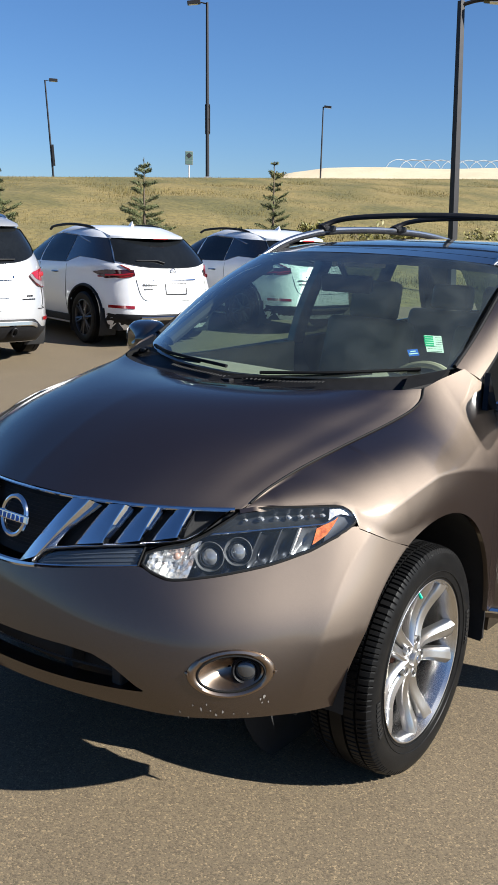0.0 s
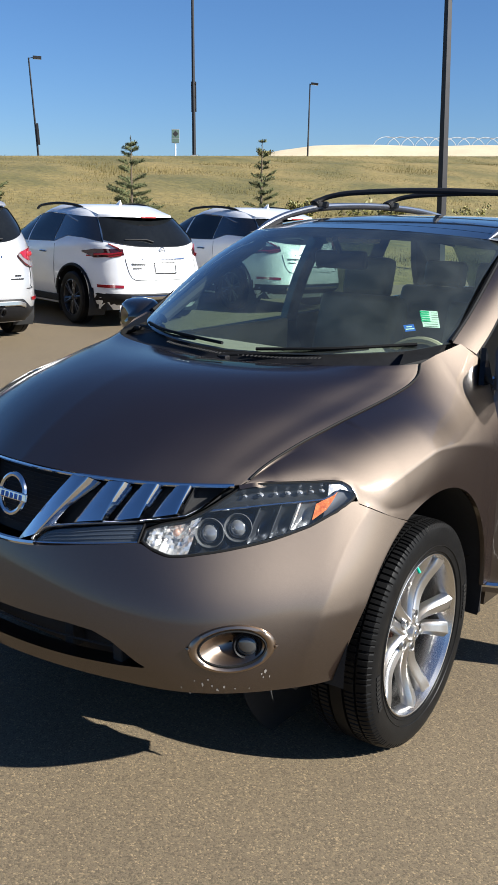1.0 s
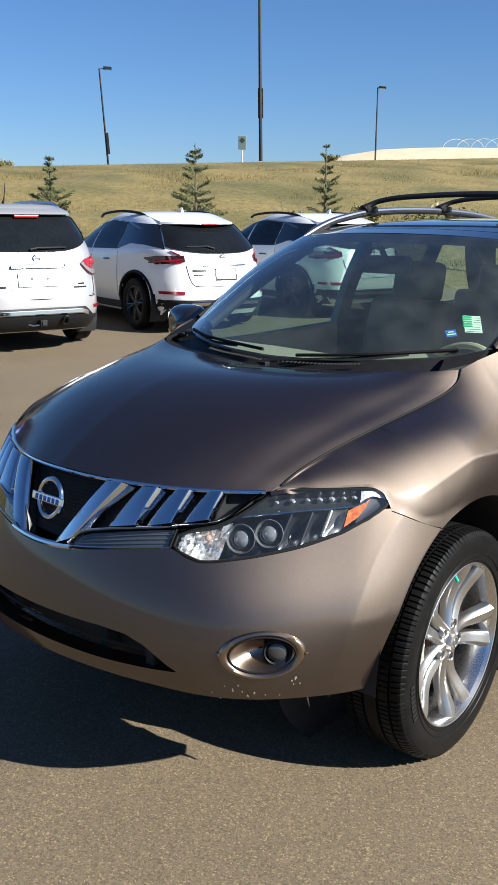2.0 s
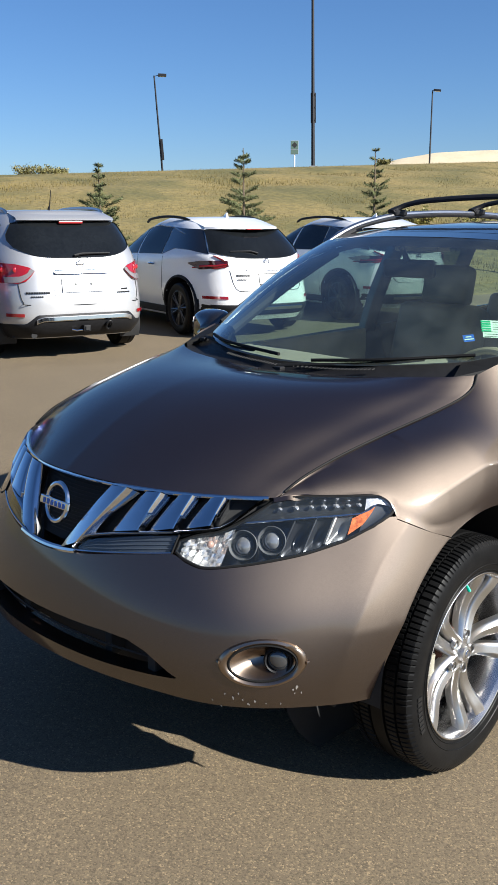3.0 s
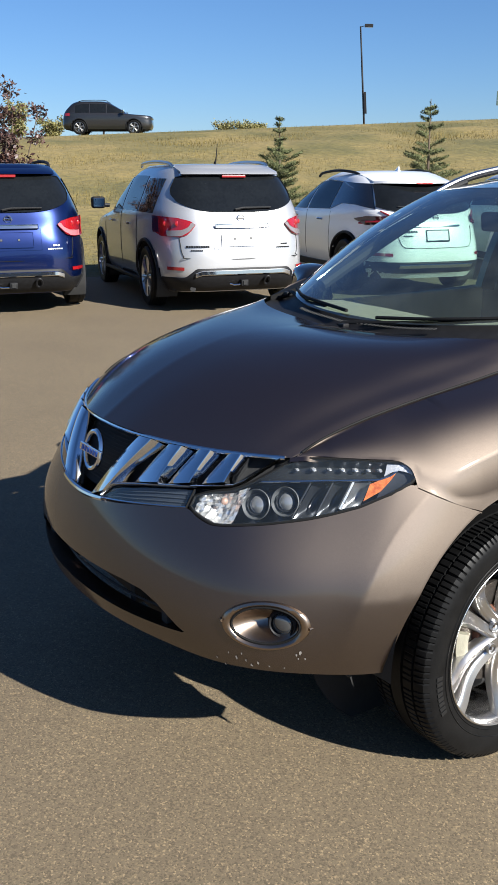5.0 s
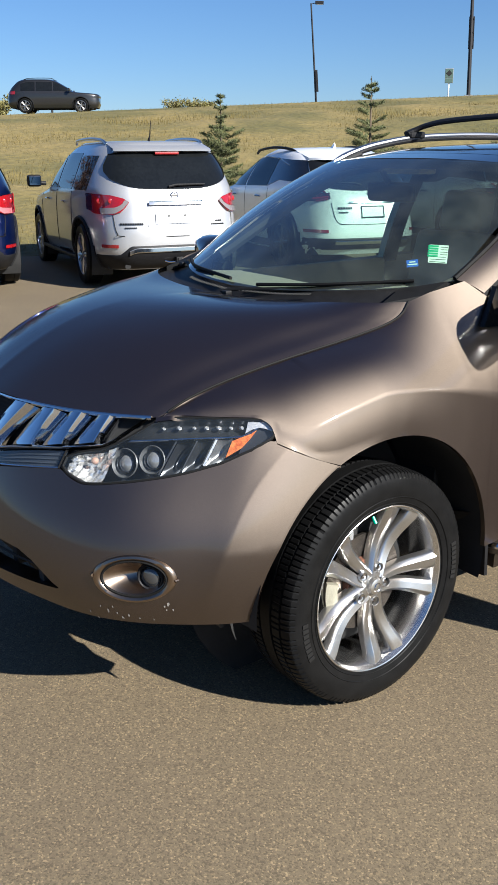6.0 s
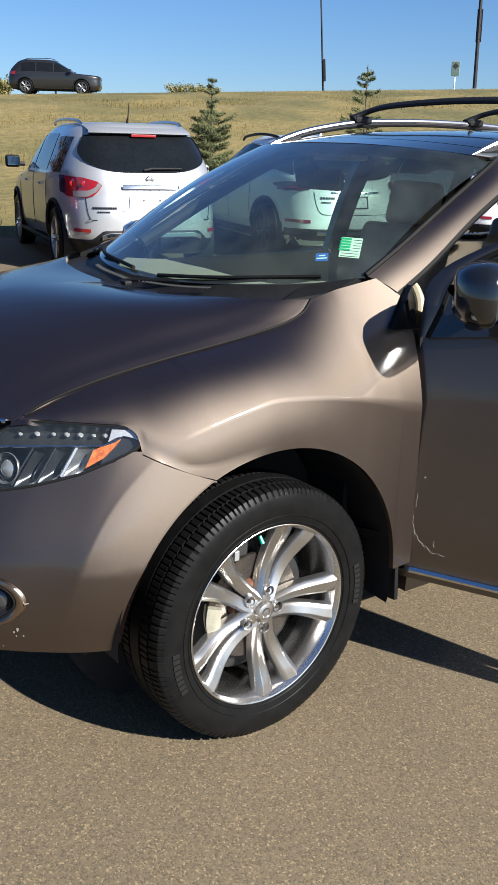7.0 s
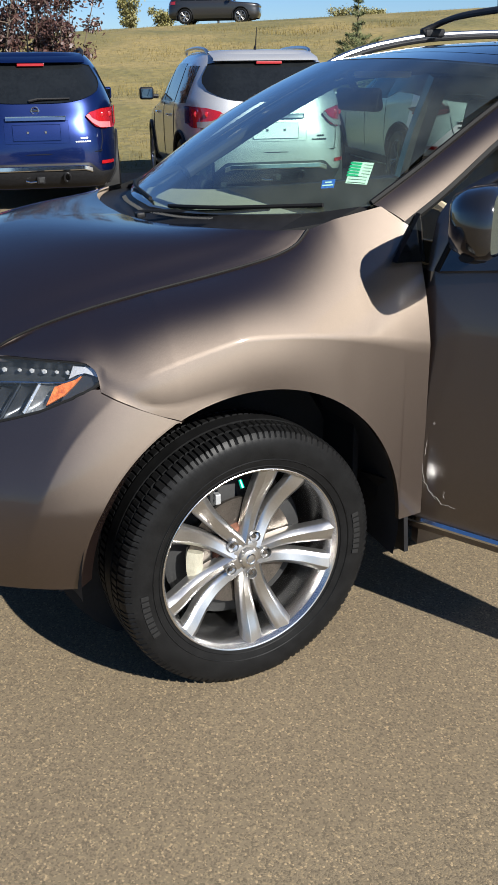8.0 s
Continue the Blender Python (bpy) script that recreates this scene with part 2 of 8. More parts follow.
def asphalt_material():
    m = material("asphalt", (0.07, 0.065, 0.06), 0.85)
    nt = m.node_tree
    bs = nt.nodes["Principled BSDF"]
    tc = nt.nodes.new("ShaderNodeTexCoord")
    big = nt.nodes.new("ShaderNodeTexNoise")
    big.inputs["Scale"].default_value, big.inputs["Detail"].default_value = 0.9, 8
    mid = nt.nodes.new("ShaderNodeTexNoise")
    mid.inputs["Scale"].default_value, mid.inputs["Detail"].default_value = 60, 6
    stones = nt.nodes.new("ShaderNodeTexVoronoi")
    stones.inputs["Scale"].default_value = 210
    grit = nt.nodes.new("ShaderNodeTexNoise")
    grit.inputs["Scale"].default_value, grit.inputs["Detail"].default_value = 330, 3
    for n in (big, mid, stones, grit):
        nt.links.new(tc.outputs["Object"], n.inputs["Vector"])
    base = nt.nodes.new("ShaderNodeValToRGB")
    base.color_ramp.elements[0].position, base.color_ramp.elements[1].position = 0.3, 0.7
    base.color_ramp.elements[0].color, base.color_ramp.elements[1].color = (0.106, 0.081, 0.048, 1), (0.147, 0.114, 0.067, 1)
    add = nt.nodes.new("ShaderNodeMath")
    add.operation, add.inputs[1].default_value = "MULTIPLY_ADD", 0.45
    half = nt.nodes.new("ShaderNodeMath")
    half.operation, half.inputs[1].default_value = "MULTIPLY", 0.55
    nt.links.new(big.outputs["Fac"], half.inputs[0])
    nt.links.new(mid.outputs["Fac"], add.inputs[0])
    nt.links.new(half.outputs[0], add.inputs[2])
    nt.links.new(add.outputs[0], base.inputs[0])
    # single light and dark chippings
    sep = nt.nodes.new("ShaderNodeSeparateColor")
    nt.links.new(stones.outputs["Color"], sep.inputs[0])
    chip = nt.nodes.new("ShaderNodeValToRGB")
    cr_ = chip.color_ramp
    cr_.interpolation = "CONSTANT"
    cr_.elements[0].position, cr_.elements[0].color = 0.0, (0.45, 0.45, 0.45, 1)
    cr_.elements[1].position, cr_.elements[1].color = 0.22, (1, 1, 1, 1)
    e = cr_.elements.new(0.78)
    e.color = (1.5, 1.46, 1.35, 1)
    e = cr_.elements.new(0.95)
    e.color = (2.5, 2.4, 2.2, 1)
    nt.links.new(sep.outputs[0], chip.inputs[0])
    mul = nt.nodes.new("ShaderNodeMix")
    mul.data_type, mul.blend_type = "RGBA", "MULTIPLY"
    mul.inputs["Factor"].default_value = 0.60
    nt.links.new(base.outputs[0], mul.inputs["A"])
    nt.links.new(chip.outputs[0], mul.inputs["B"])
    nt.links.new(mul.outputs["Result"], bs.inputs["Base Color"])
    hgt = nt.nodes.new("ShaderNodeMath")
    hgt.operation, hgt.inputs[1].default_value = "MULTIPLY_ADD", -0.9
    nt.links.new(stones.outputs["Distance"], hgt.inputs[0])
    nt.links.new(grit.outputs["Fac"], hgt.inputs[2])
    b = nt.nodes.new("ShaderNodeBump")
    b.inputs["Strength"].default_value, b.inputs["Distance"].default_value = 0.28, 0.005
    nt.links.new(hgt.outputs[0], b.inputs["Height"])
    nt.links.new(b.outputs["Normal"], bs.inputs["Normal"])
    return m


ASPHALT = asphalt_material()


def grass_ground_material():
    m = material("dry_grass_ground", (0.3, 0.25, 0.12), 0.95)
    nt = m.node_tree
    bs = nt.nodes["Principled BSDF"]
    tc = nt.nodes.new("ShaderNodeTexCoord")
    mp = nt.nodes.new("ShaderNodeMapping")
    mp.inputs["Scale"].default_value = (1, 1, 3)
    nt.links.new(tc.outputs["Object"], mp.inputs["Vector"])
    a = nt.nodes.new("ShaderNodeTexNoise")
    a.inputs["Scale"].default_value, a.inputs["Detail"].default_value = 0.22, 9
    c = nt.nodes.new("ShaderNodeTexNoise")
    c.inputs["Scale"].default_value, c.inputs["Detail"].default_value = 3.2, 8
    nt.links.new(mp.outputs[0], a.inputs["Vector"])
    nt.links.new(mp.outputs[0], c.inputs["Vector"])
    ra = nt.nodes.new("ShaderNodeValToRGB")
    ra.color_ramp.elements[0].position, ra.color_ramp.elements[0].color = 0.36, (0.092, 0.082, 0.023, 1)
    ra.color_ramp.elements[1].position, ra.color_ramp.elements[1].color = 0.62, (0.185, 0.142, 0.048, 1)
    e = ra.color_ramp.elements.new(0.48)
    e.color = (0.128, 0.106, 0.032, 1)
    rc = nt.nodes.new("ShaderNodeValToRGB")
    rc.color_ramp.elements[0].position, rc.color_ramp.elements[0].color = 0.30, (0.72, 0.74, 0.68, 1)
    rc.color_ramp.elements[1].position, rc.color_ramp.elements[1].color = 0.72, (1.18, 1.15, 1.08, 1)
    nt.links.new(a.outputs["Fac"], ra.inputs[0])
    nt.links.new(c.outputs["Fac"], rc.inputs[0])
    mul = nt.nodes.new("ShaderNodeMix")
    mul.data_type, mul.blend_type = "RGBA", "MULTIPLY"
    mul.inputs["Factor"].default_value = 0.9
    nt.links.new(ra.outputs[0], mul.inputs["A"])
    nt.links.new(rc.outputs[0], mul.inputs["B"])
    nt.links.new(mul.outputs["Result"], bs.inputs["Base Color"])
    b = nt.nodes.new("ShaderNodeBump")
    b.inputs["Strength"].default_value, b.inputs["Distance"].default_value = 0.5, 0.2
    nt.links.new(c.outputs["Fac"], b.inputs["Height"])
    nt.links.new(b.outputs["Normal"], bs.inputs["Normal"])
    return m


GRASSGROUND = grass_ground_material()
BLADE = material("dry_grass_blades", (0.135, 0.108, 0.034), 0.9, vary=0.40, scale=0.35, second=(0.175, 0.138, 0.048), spec=0.1)
NEEDLE = material("spruce_needles", (0.078, 0.088, 0.028), 0.7, vary=0.45, scale=3)
BARK = material("bark", (0.10, 0.075, 0.05), 0.9, vary=0.3, scale=10, bump=0.5, bump_scale=60)
LEAF = material("shrub_leaf", (0.13, 0.14, 0.035), 0.6, vary=0.4, scale=2, second=(0.30, 0.26, 0.06))
REDLEAF = material("dark_red_leaf", (0.030, 0.016, 0.016), 0.5, vary=0.4, scale=3, second=(0.085, 0.040, 0.028))
YELLEAF = material("autumn_leaf", (0.16, 0.145, 0.045), 0.6, vary=0.35, scale=1.5)


# ---- mesh helpers ----
def mesh_object(name, verts, faces, mat, smooth=True, parent=None, label=""):
    me = bpy.data.meshes.new(name)
    me.from_pydata([tuple(map(float, v)) for v in verts], [], faces)
    if smooth:
        me.polygons.foreach_set("use_smooth", [True] * len(me.polygons))
    me.materials.append(mat)
    ob = new(name, me)
    if parent is not None:
        ob.parent = parent
    if label:
        ob["label"] = label
    return ob


def part(name, bm, mat, parent=None, label="", smooth=False, angle=35):
    """Links a bmesh as one mesh object under a thing or a part."""
    bmesh.ops.recalc_face_normals(bm, faces=bm.faces)
    me = bpy.data.meshes.new(name)
    bm.to_mesh(me)
    bm.free()
    me.materials.append(mat)
    if smooth:
        me.polygons.foreach_set("use_smooth", [True] * len(me.polygons))
        me.set_sharp_from_angle(angle=radians(angle))
    ob = new(name, me)
    if parent is not None:
        ob.parent = parent
    if label:
        ob["label"] = label
    return ob


def thing(name, label, category, group="", kind="", at=None):
    ob = tagged(new(name), label, category, group, kind)
    ob.empty_display_size = 0.1
    if at is not None:
        ob.matrix_world = at
    return ob


def spline(points, n):
    """A smooth curve through the points, sampled n times at even steps of the knots."""
    p = np.asarray(points, float)
    u = np.linspace(0, len(p) - 1, n)
    return spline_at(p, u)


def spline_at(p, u):
    p = np.asarray(p, float)
    u = np.clip(np.asarray(u, float), 0, len(p) - 1)
    i = np.minimum(u.astype(int), len(p) - 2)
    f = (u - i)[(...,) + (None,) * (p.ndim - 1)]
    ext = np.concatenate([2 * p[:1] - p[1:2], p, 2 * p[-1:] - p[-2:-1]])
    a, b, c, d = ext[i], ext[i + 1], ext[i + 2], ext[i + 3]
    return 0.5 * (2 * b + (c - a) * f + (2 * a - 5 * b + 4 * c - d) * f**2 + (3 * b - a - 3 * c + d) * f**3)


def smooth_interp(x, xs, ys):
    """Monotone knots xs to values ys by a smooth curve."""
    xs = np.asarray(xs, float)
    u = np.interp(x, xs, np.arange(len(xs)))
    return spline_at(np.asarray(ys, float), u)


def grid_normals(g):
    du, dv = np.gradient(g, axis=0), np.gradient(g, axis=1)
    n = np.cross(du, dv)
    return n / np.maximum(np.linalg.norm(n, axis=-1, keepdims=True), 1e-9)


def sheet(name, g, mat, parent=None, label="", flange=0.012, flip=False, keep=None, inward=None, calm=0):
    """A smooth panel from a grid of points, with its edges turned in by flange. inward: a point on the hidden side; calm: the edges turn by the normal so many rows further in."""
    g = np.asarray(g, float)
    if flip:
        g = g[::-1]
    nu, nv = g.shape[:2]
    n = grid_normals(g)
    if inward is not None:
        if ((g - np.asarray(inward)) * n).sum() < 0:
            g, n = g[::-1], -n[::-1]
    verts = list(g.reshape(-1, 3))
    idx = np.arange(nu * nv).reshape(nu, nv)
    faces = []
    for i in range(nu - 1):
        for j in range(nv - 1):
            if keep is None or keep(i, j):
                faces.append((idx[i, j], idx[i + 1, j], idx[i + 1, j + 1], idx[i, j + 1]))
    if flange and keep is None:
        ring = [(i, 0) for i in range(nu)] + [(nu - 1, j) for j in range(1, nv)] + [(i, nv - 1) for i in range(nu - 2, -1, -1)] + [(0, j) for j in range(nv - 2, 0, -1)]
        base = len(verts)
        cen = g.mean((0, 1))
        for i, j in ring:
            verts.append(g[i, j] - n[min(max(i, calm // 3), nu - 1 - calm // 3), min(max(j, calm), nv - 1 - calm // 3)] * flange)
        m = len(ring)
        for k in range(m):
            a, b = ring[k], ring[(k + 1) % m]
            faces.append((idx[b], idx[a], base + k, base + (k + 1) % m))
    ob = mesh_object(name, verts, [tuple(int(v) for v in f) for f in faces], mat, True, parent, label)
    ob.data.set_sharp_from_angle(angle=radians(50))
    return ob


def tube(path, radius, sides=10, closed=False, scale=None):
    """A bmesh tube along a path. radius: one number or one for each point; scale: squash along z."""
    p = np.asarray(path, float)
    r = np.broadcast_to(np.asarray(radius, float), (len(p),))
    t = np.gradient(p, axis=0)
    t /= np.maximum(np.linalg.norm(t, axis=1, keepdims=True), 1e-9)
    bm = bmesh.new()
    rings = []
    up = np.array([0, 0, 1.0]) if abs(t[0][2]) < 0.9 else np.array([1.0, 0, 0])
    for q, d, rr in zip(p, t, r):
        a = np.cross(d, up)
        a /= max(np.linalg.norm(a), 1e-9)
        b = np.cross(a, d)
        up = b
        rings.append([bm.verts.new(q + rr * (math.cos(k) * a + math.sin(k) * b * (scale or 1))) for k in np.linspace(0, 2 * math.pi, sides, endpoint=False)])
    for ra, rb in zip(rings, rings[1:] + ([rings[0]] if closed else [])):
        for k in range(sides):
            bm.faces.new((ra[k], ra[(k + 1) % sides], rb[(k + 1) % sides], rb[k]))
    if not closed:
        bm.faces.new(rings[0][::-1])
        bm.faces.new(rings[-1])
    return bm


def box(size, at=(0, 0, 0), bevel=0.0, seg=2, rot=(0, 0, 0)):
    bm = bmesh.new()
    bmesh.ops.create_cube(bm, size=1.0)
    bmesh.ops.scale(bm, vec=size, verts=bm.verts)
    if bevel:
        bmesh.ops.bevel(bm, geom=bm.edges[:], offset=bevel, segments=seg, profile=0.6, affect="EDGES")
    bmesh.ops.transform(bm, matrix=pose(*at, *rot), verts=bm.verts)
    return bm


def revolve(profile, n=48, axis="x", sweep=None):
    """A ring of revolution about the x axis from (x, r) pairs."""
    bm = bmesh.new()
    rings = []
    for k in range(n):
        a = 2 * math.pi * k / n
        rings.append([bm.verts.new((x, r * math.cos(a), r * math.sin(a))) for x, r in (sweep(k) if sweep else profile)])
    for k in range(n):
        ra, rb = rings[k], rings[(k + 1) % n]
        for i in range(len(ra) - 1):
            bm.faces.new((ra[i], ra[i + 1], rb[i + 1], rb[i]))
    return bm


def merge(bm, other):
    """Adds another bmesh to bm."""
    me = bpy.data.meshes.new("tmp")
    other.to_mesh(me)
    other.free()
    bm.from_mesh(me)
    bpy.data.meshes.remove(me)
    return bm


# ---- the ground: one sheet, from the lot up the grass bank to the horizon ----
ROW_N = np.array([-0.97, 0.243])          # from the lot towards the bank
ORIGIN = np.array([2.5, -1.9])
CREST, FOOT = 48.0, 15.5


def crest_height(y):
    return 3.5 + 0.0512 * (np.clip(y, -60, 140) - 14)


def ground_z(x, y):
    n = (np.stack([x, y], -1) - ORIGIN) @ ROW_N
    u = np.clip((n - FOOT) / (CREST - FOOT), 0, 1)
    s = np.where(u < 0.85, u * (1.0 + 0.1 * np.sin(u * math.pi)), u)
    s = 0.72 * s + 0.28 * (3 * u**2 - 2 * u**3)
    lot = np.clip(n - 2.0, 0, 13.5) * 0.0095
    return lot * (1 - s) + np.maximum(crest_height(y), 0.6) * s + np.clip(n - CREST, 0, 400) * 0.006


def height_at(x, y):
    return float(ground_z(np.array(x), np.array(y)))


def build_ground():
    tn = np.array([-ROW_N[1], ROW_N[0]]) * -1     # along the row
    ns = np.concatenate([[-1500, -400, -120, -50, -20, -5, 2, 6, 10, 14, 15.2], np.linspace(15.5, 52, 60), [58, 70, 90, 130, 200, 400, 900, 2500]])
    ts = np.concatenate([[-2500, -900, -300, -120, -60], np.linspace(-40, 110, 100), [140, 220, 400, 900, 2500]])
    N, T = np.meshgrid(ns, ts, indexing="ij")
    P = ORIGIN + N[..., None] * ROW_N + T[..., None] * tn
    Z = ground_z(P[..., 0], P[..., 1])
    rough = np.array([[noise.noise((x * 0.25, y * 0.25, 0)) * 0.16 + noise.noise((x * 0.9, y * 0.9, 3)) * 0.05 for x, y in row] for row in P])
    Z = Z + rough * np.clip((N - 16) / 3, 0, 1) * (N < 46)
    g = np.concatenate([P, Z[..., None]], -1)
    ob = sheet("ground", g, GRASSGROUND, flange=0, flip=False)
    if ob.data.polygons[0].normal.z < 0:
        ob.data.flip_normals()
    ob.data.materials.append(ASPHALT)
    for p in ob.data.polygons:
        c = np.array(p.center[:2])
        if (c - ORIGIN) @ ROW_N < 15.3:
            p.material_index = 1
    tagged(ob, "asphalt car lot running into a dry yellow grass bank", "ground", kind="structure")
    return ob


build_ground()

# ---- the bronze car ----
# Plan sections of the nose and flank at rising heights: front centre, round the corner, back to the door.
Z_LEVELS = np.array([0.28, 0.42, 0.55, 0.68, 0.80, 0.90, 0.96, 1.05, 1.14, 1.22, 1.30])
NOSE = [  # y at x = 0, 0.25, 0.45
    (-0.93, -0.91, -0.85), (-0.985, -0.965, -0.905), (-1.0, -0.98, -0.925), (-0.985, -0.962, -0.90), (-0.945, -0.917, -0.83),
    (-0.905, -0.868, -0.77), (-0.868, -0.828, -0.72), (-0.80, -0.75, -0.64), (-0.72, -0.67, -0.56), (-0.64, -0.59, -0.48), (-0.56, -0.51, -0.40)]
CORNER = [  # three stations round the corner, x then y
    (0.58, -0.78, 0.69, -0.69, 0.775, -0.57), (0.60, -0.845, 0.715, -0.75, 0.805, -0.63), (0.61, -0.85, 0.725, -0.752, 0.82, -0.638),
    (0.61, -0.815, 0.725, -0.715, 0.825, -0.60), (0.60, -0.735, 0.71, -0.635, 0.815, -0.52), (0.60, -0.665, 0.705, -0.565, 0.815, -0.455),
    (0.61, -0.61, 0.705, -0.515, 0.81, -0.415), (0.60, -0.55, 0.68, -0.47, 0.765, -0.38), (0.57, -0.50, 0.64, -0.42, 0.70, -0.34),
    (0.52, -0.44, 0.59, -0.38, 0.64, -0.30), (0.48, -0.40, 0.54, -0.34, 0.59, -0.26)]
FLANK = [  # x at y = -0.33, -0.20, 0.05, 0.30, 0.56
    (0.872, 0.885, 0.885, 0.88, 0.885), (0.888, 0.905, 0.905, 0.90, 0.902), (0.893, 0.915, 0.915, 0.905, 0.902), (0.890, 0.912, 0.915, 0.902, 0.897),
    (0.880, 0.902, 0.908, 0.895, 0.890), (0.868, 0.890, 0.895, 0.880, 0.880), (0.862, 0.880, 0.882, 0.868, 0.870), (0.705, 0.770, 0.832, 0.850, 0.857),
    (0.56, 0.595, 0.705, 0.790, 0.825), (0.46, 0.48, 0.60, 0.735, 0.775), (0.40, 0.42, 0.52, 0.70, 0.735)]
FLANK_Y = (-0.33, -0.20, 0.05, 0.30, 0.56)
SECTIONS = np.zeros((len(Z_LEVELS), 11, 2))
for row, (nose, corner, flank) in enumerate(zip(NOSE, CORNER, FLANK)):
    SECTIONS[row, :3] = list(zip((0, 0.25, 0.45), nose))
    SECTIONS[row, 3:6] = np.reshape(corner, (3, 2))
    SECTIONS[row, 6:] = list(zip(flank, FLANK_Y))
SECTIONS[1:7, 6, 1] = (-0.47, -0.47, -0.455, -0.40, -0.345, -0.31)
SECTIONS[0, 6, 1] = -0.44
WHEEL_Z, ARCH_R, ARCH_Z = 0.361, 0.466, 0.40


CREASE_R = 0.60


def sleek(table, axis, sigma):
    """Evens a table of places out along one axis, holding its ends."""
    k = np.arange(-3 * sigma, 3 * sigma + 1)
    w = np.exp(-0.5 * (k / sigma) ** 2)
    w /= w.sum()
    n = len(k) // 2
    t = np.moveaxis(table, axis, 0)
    pad = np.concatenate([2 * t[0] - t[n:0:-1], t, 2 * t[-1] - t[-2 : -n - 2 : -1]])
    return np.moveaxis(sum(wi * pad[i : i + len(t)] for i, wi in enumerate(w)), 0, axis)


def skin_table():
    """The body's skin on an even net of stations and heights, with the waves between its sections drawn out."""
    ss, zs = np.linspace(-3, 10, 521), np.linspace(0.26, 1.30, 209)
    rows = np.stack([spline_at(SECTIONS[:, k], np.interp(zs, Z_LEVELS, np.arange(len(Z_LEVELS)))) for k in range(11)], 0)
    knots = np.concatenate([rows[3:0:-1] * (-1, 1), rows], 0)
    t = spline_at(knots, ss + 3)
    return sleek(sleek(t, 0, 18), 1, 9)


SKIN = skin_table()


def skin(s, z):
    """A point of the body's skin: s counts the stations from the nose to the door, z is the height."""
    s, z = np.broadcast_arrays(np.asarray(s, float), np.asarray(z, float))
    fs, fz = np.clip((s + 3) * 40, 0, 519.999), np.clip((z - 0.26) * 200, 0, 207.999)
    i, j = fs.astype(int), fz.astype(int)
    u, v = (fs - i)[..., None], (fz - j)[..., None]
    xy = (SKIN[i, j] * (1 - u) + SKIN[i + 1, j] * u) * (1 - v) + (SKIN[i, j + 1] * (1 - u) + SKIN[i + 1, j + 1] * u) * v
    x, y = xy[..., 0], xy[..., 1]
    # the flared wheel arch: a rounded crest at one radius, falling off softly outside it
    r = np.hypot(y, z - ARCH_Z)
    side = np.clip((s - 4.3) / 1.1, 0, 1)
    side = side * side * (3 - 2 * side) * np.clip((z - 0.40) / 0.22, 0, 1)
    inner = np.clip((CREASE_R - r) / 0.13, 0, 1)
    out = np.where(r < CREASE_R, 0.026 + 0.010 * inner, 0.026 * np.exp(-(np.maximum(r, CREASE_R) - CREASE_R) / 0.055))
    x = x + out * side
    return np.stack([x, y, z + 0 * x], -1)


def station_of(y, z):
    """The station at which the flank has this y."""
    ss = np.linspace(3, 10, 400)
    return float(np.interp(y, skin(ss, np.full(400, z))[:, 1], ss))


def patch(s, lo, hi, nv):
    """A grid on the skin: at each station from the lower height to the upper."""
    v = np.linspace(0, 1, nv)
    z = np.asarray(lo)[:, None] * (1 - v) + np.asarray(hi)[:, None] * v
    return skin(np.repeat(np.asarray(s)[:, None], nv, 1), z)


def mirrored(g):
    return np.asarray(g) * (-1, 1, 1)


INSIDE = (0, 0.6, 0.75)
bronze_car = thing("bronze_suv", "bronze brown metallic crossover with its driver's door standing open on asphalt", "car")

SHUT = np.array([(0.624, -0.597, 0.957), (0.641, -0.52, 1.000), (0.664, -0.40, 1.041), (0.688, -0.24, 1.078), (0.711, -0.01, 1.118), (0.720, 0.12, 1.142), (0.721, 0.185, 1.158), (0.717, 0.232, 1.178), (0.702, 0.272, 1.209)])


def shut_at(y):
    u = np.interp(y, SHUT[:, 1], np.arange(len(SHUT)))
    return spline_at(SHUT, u)


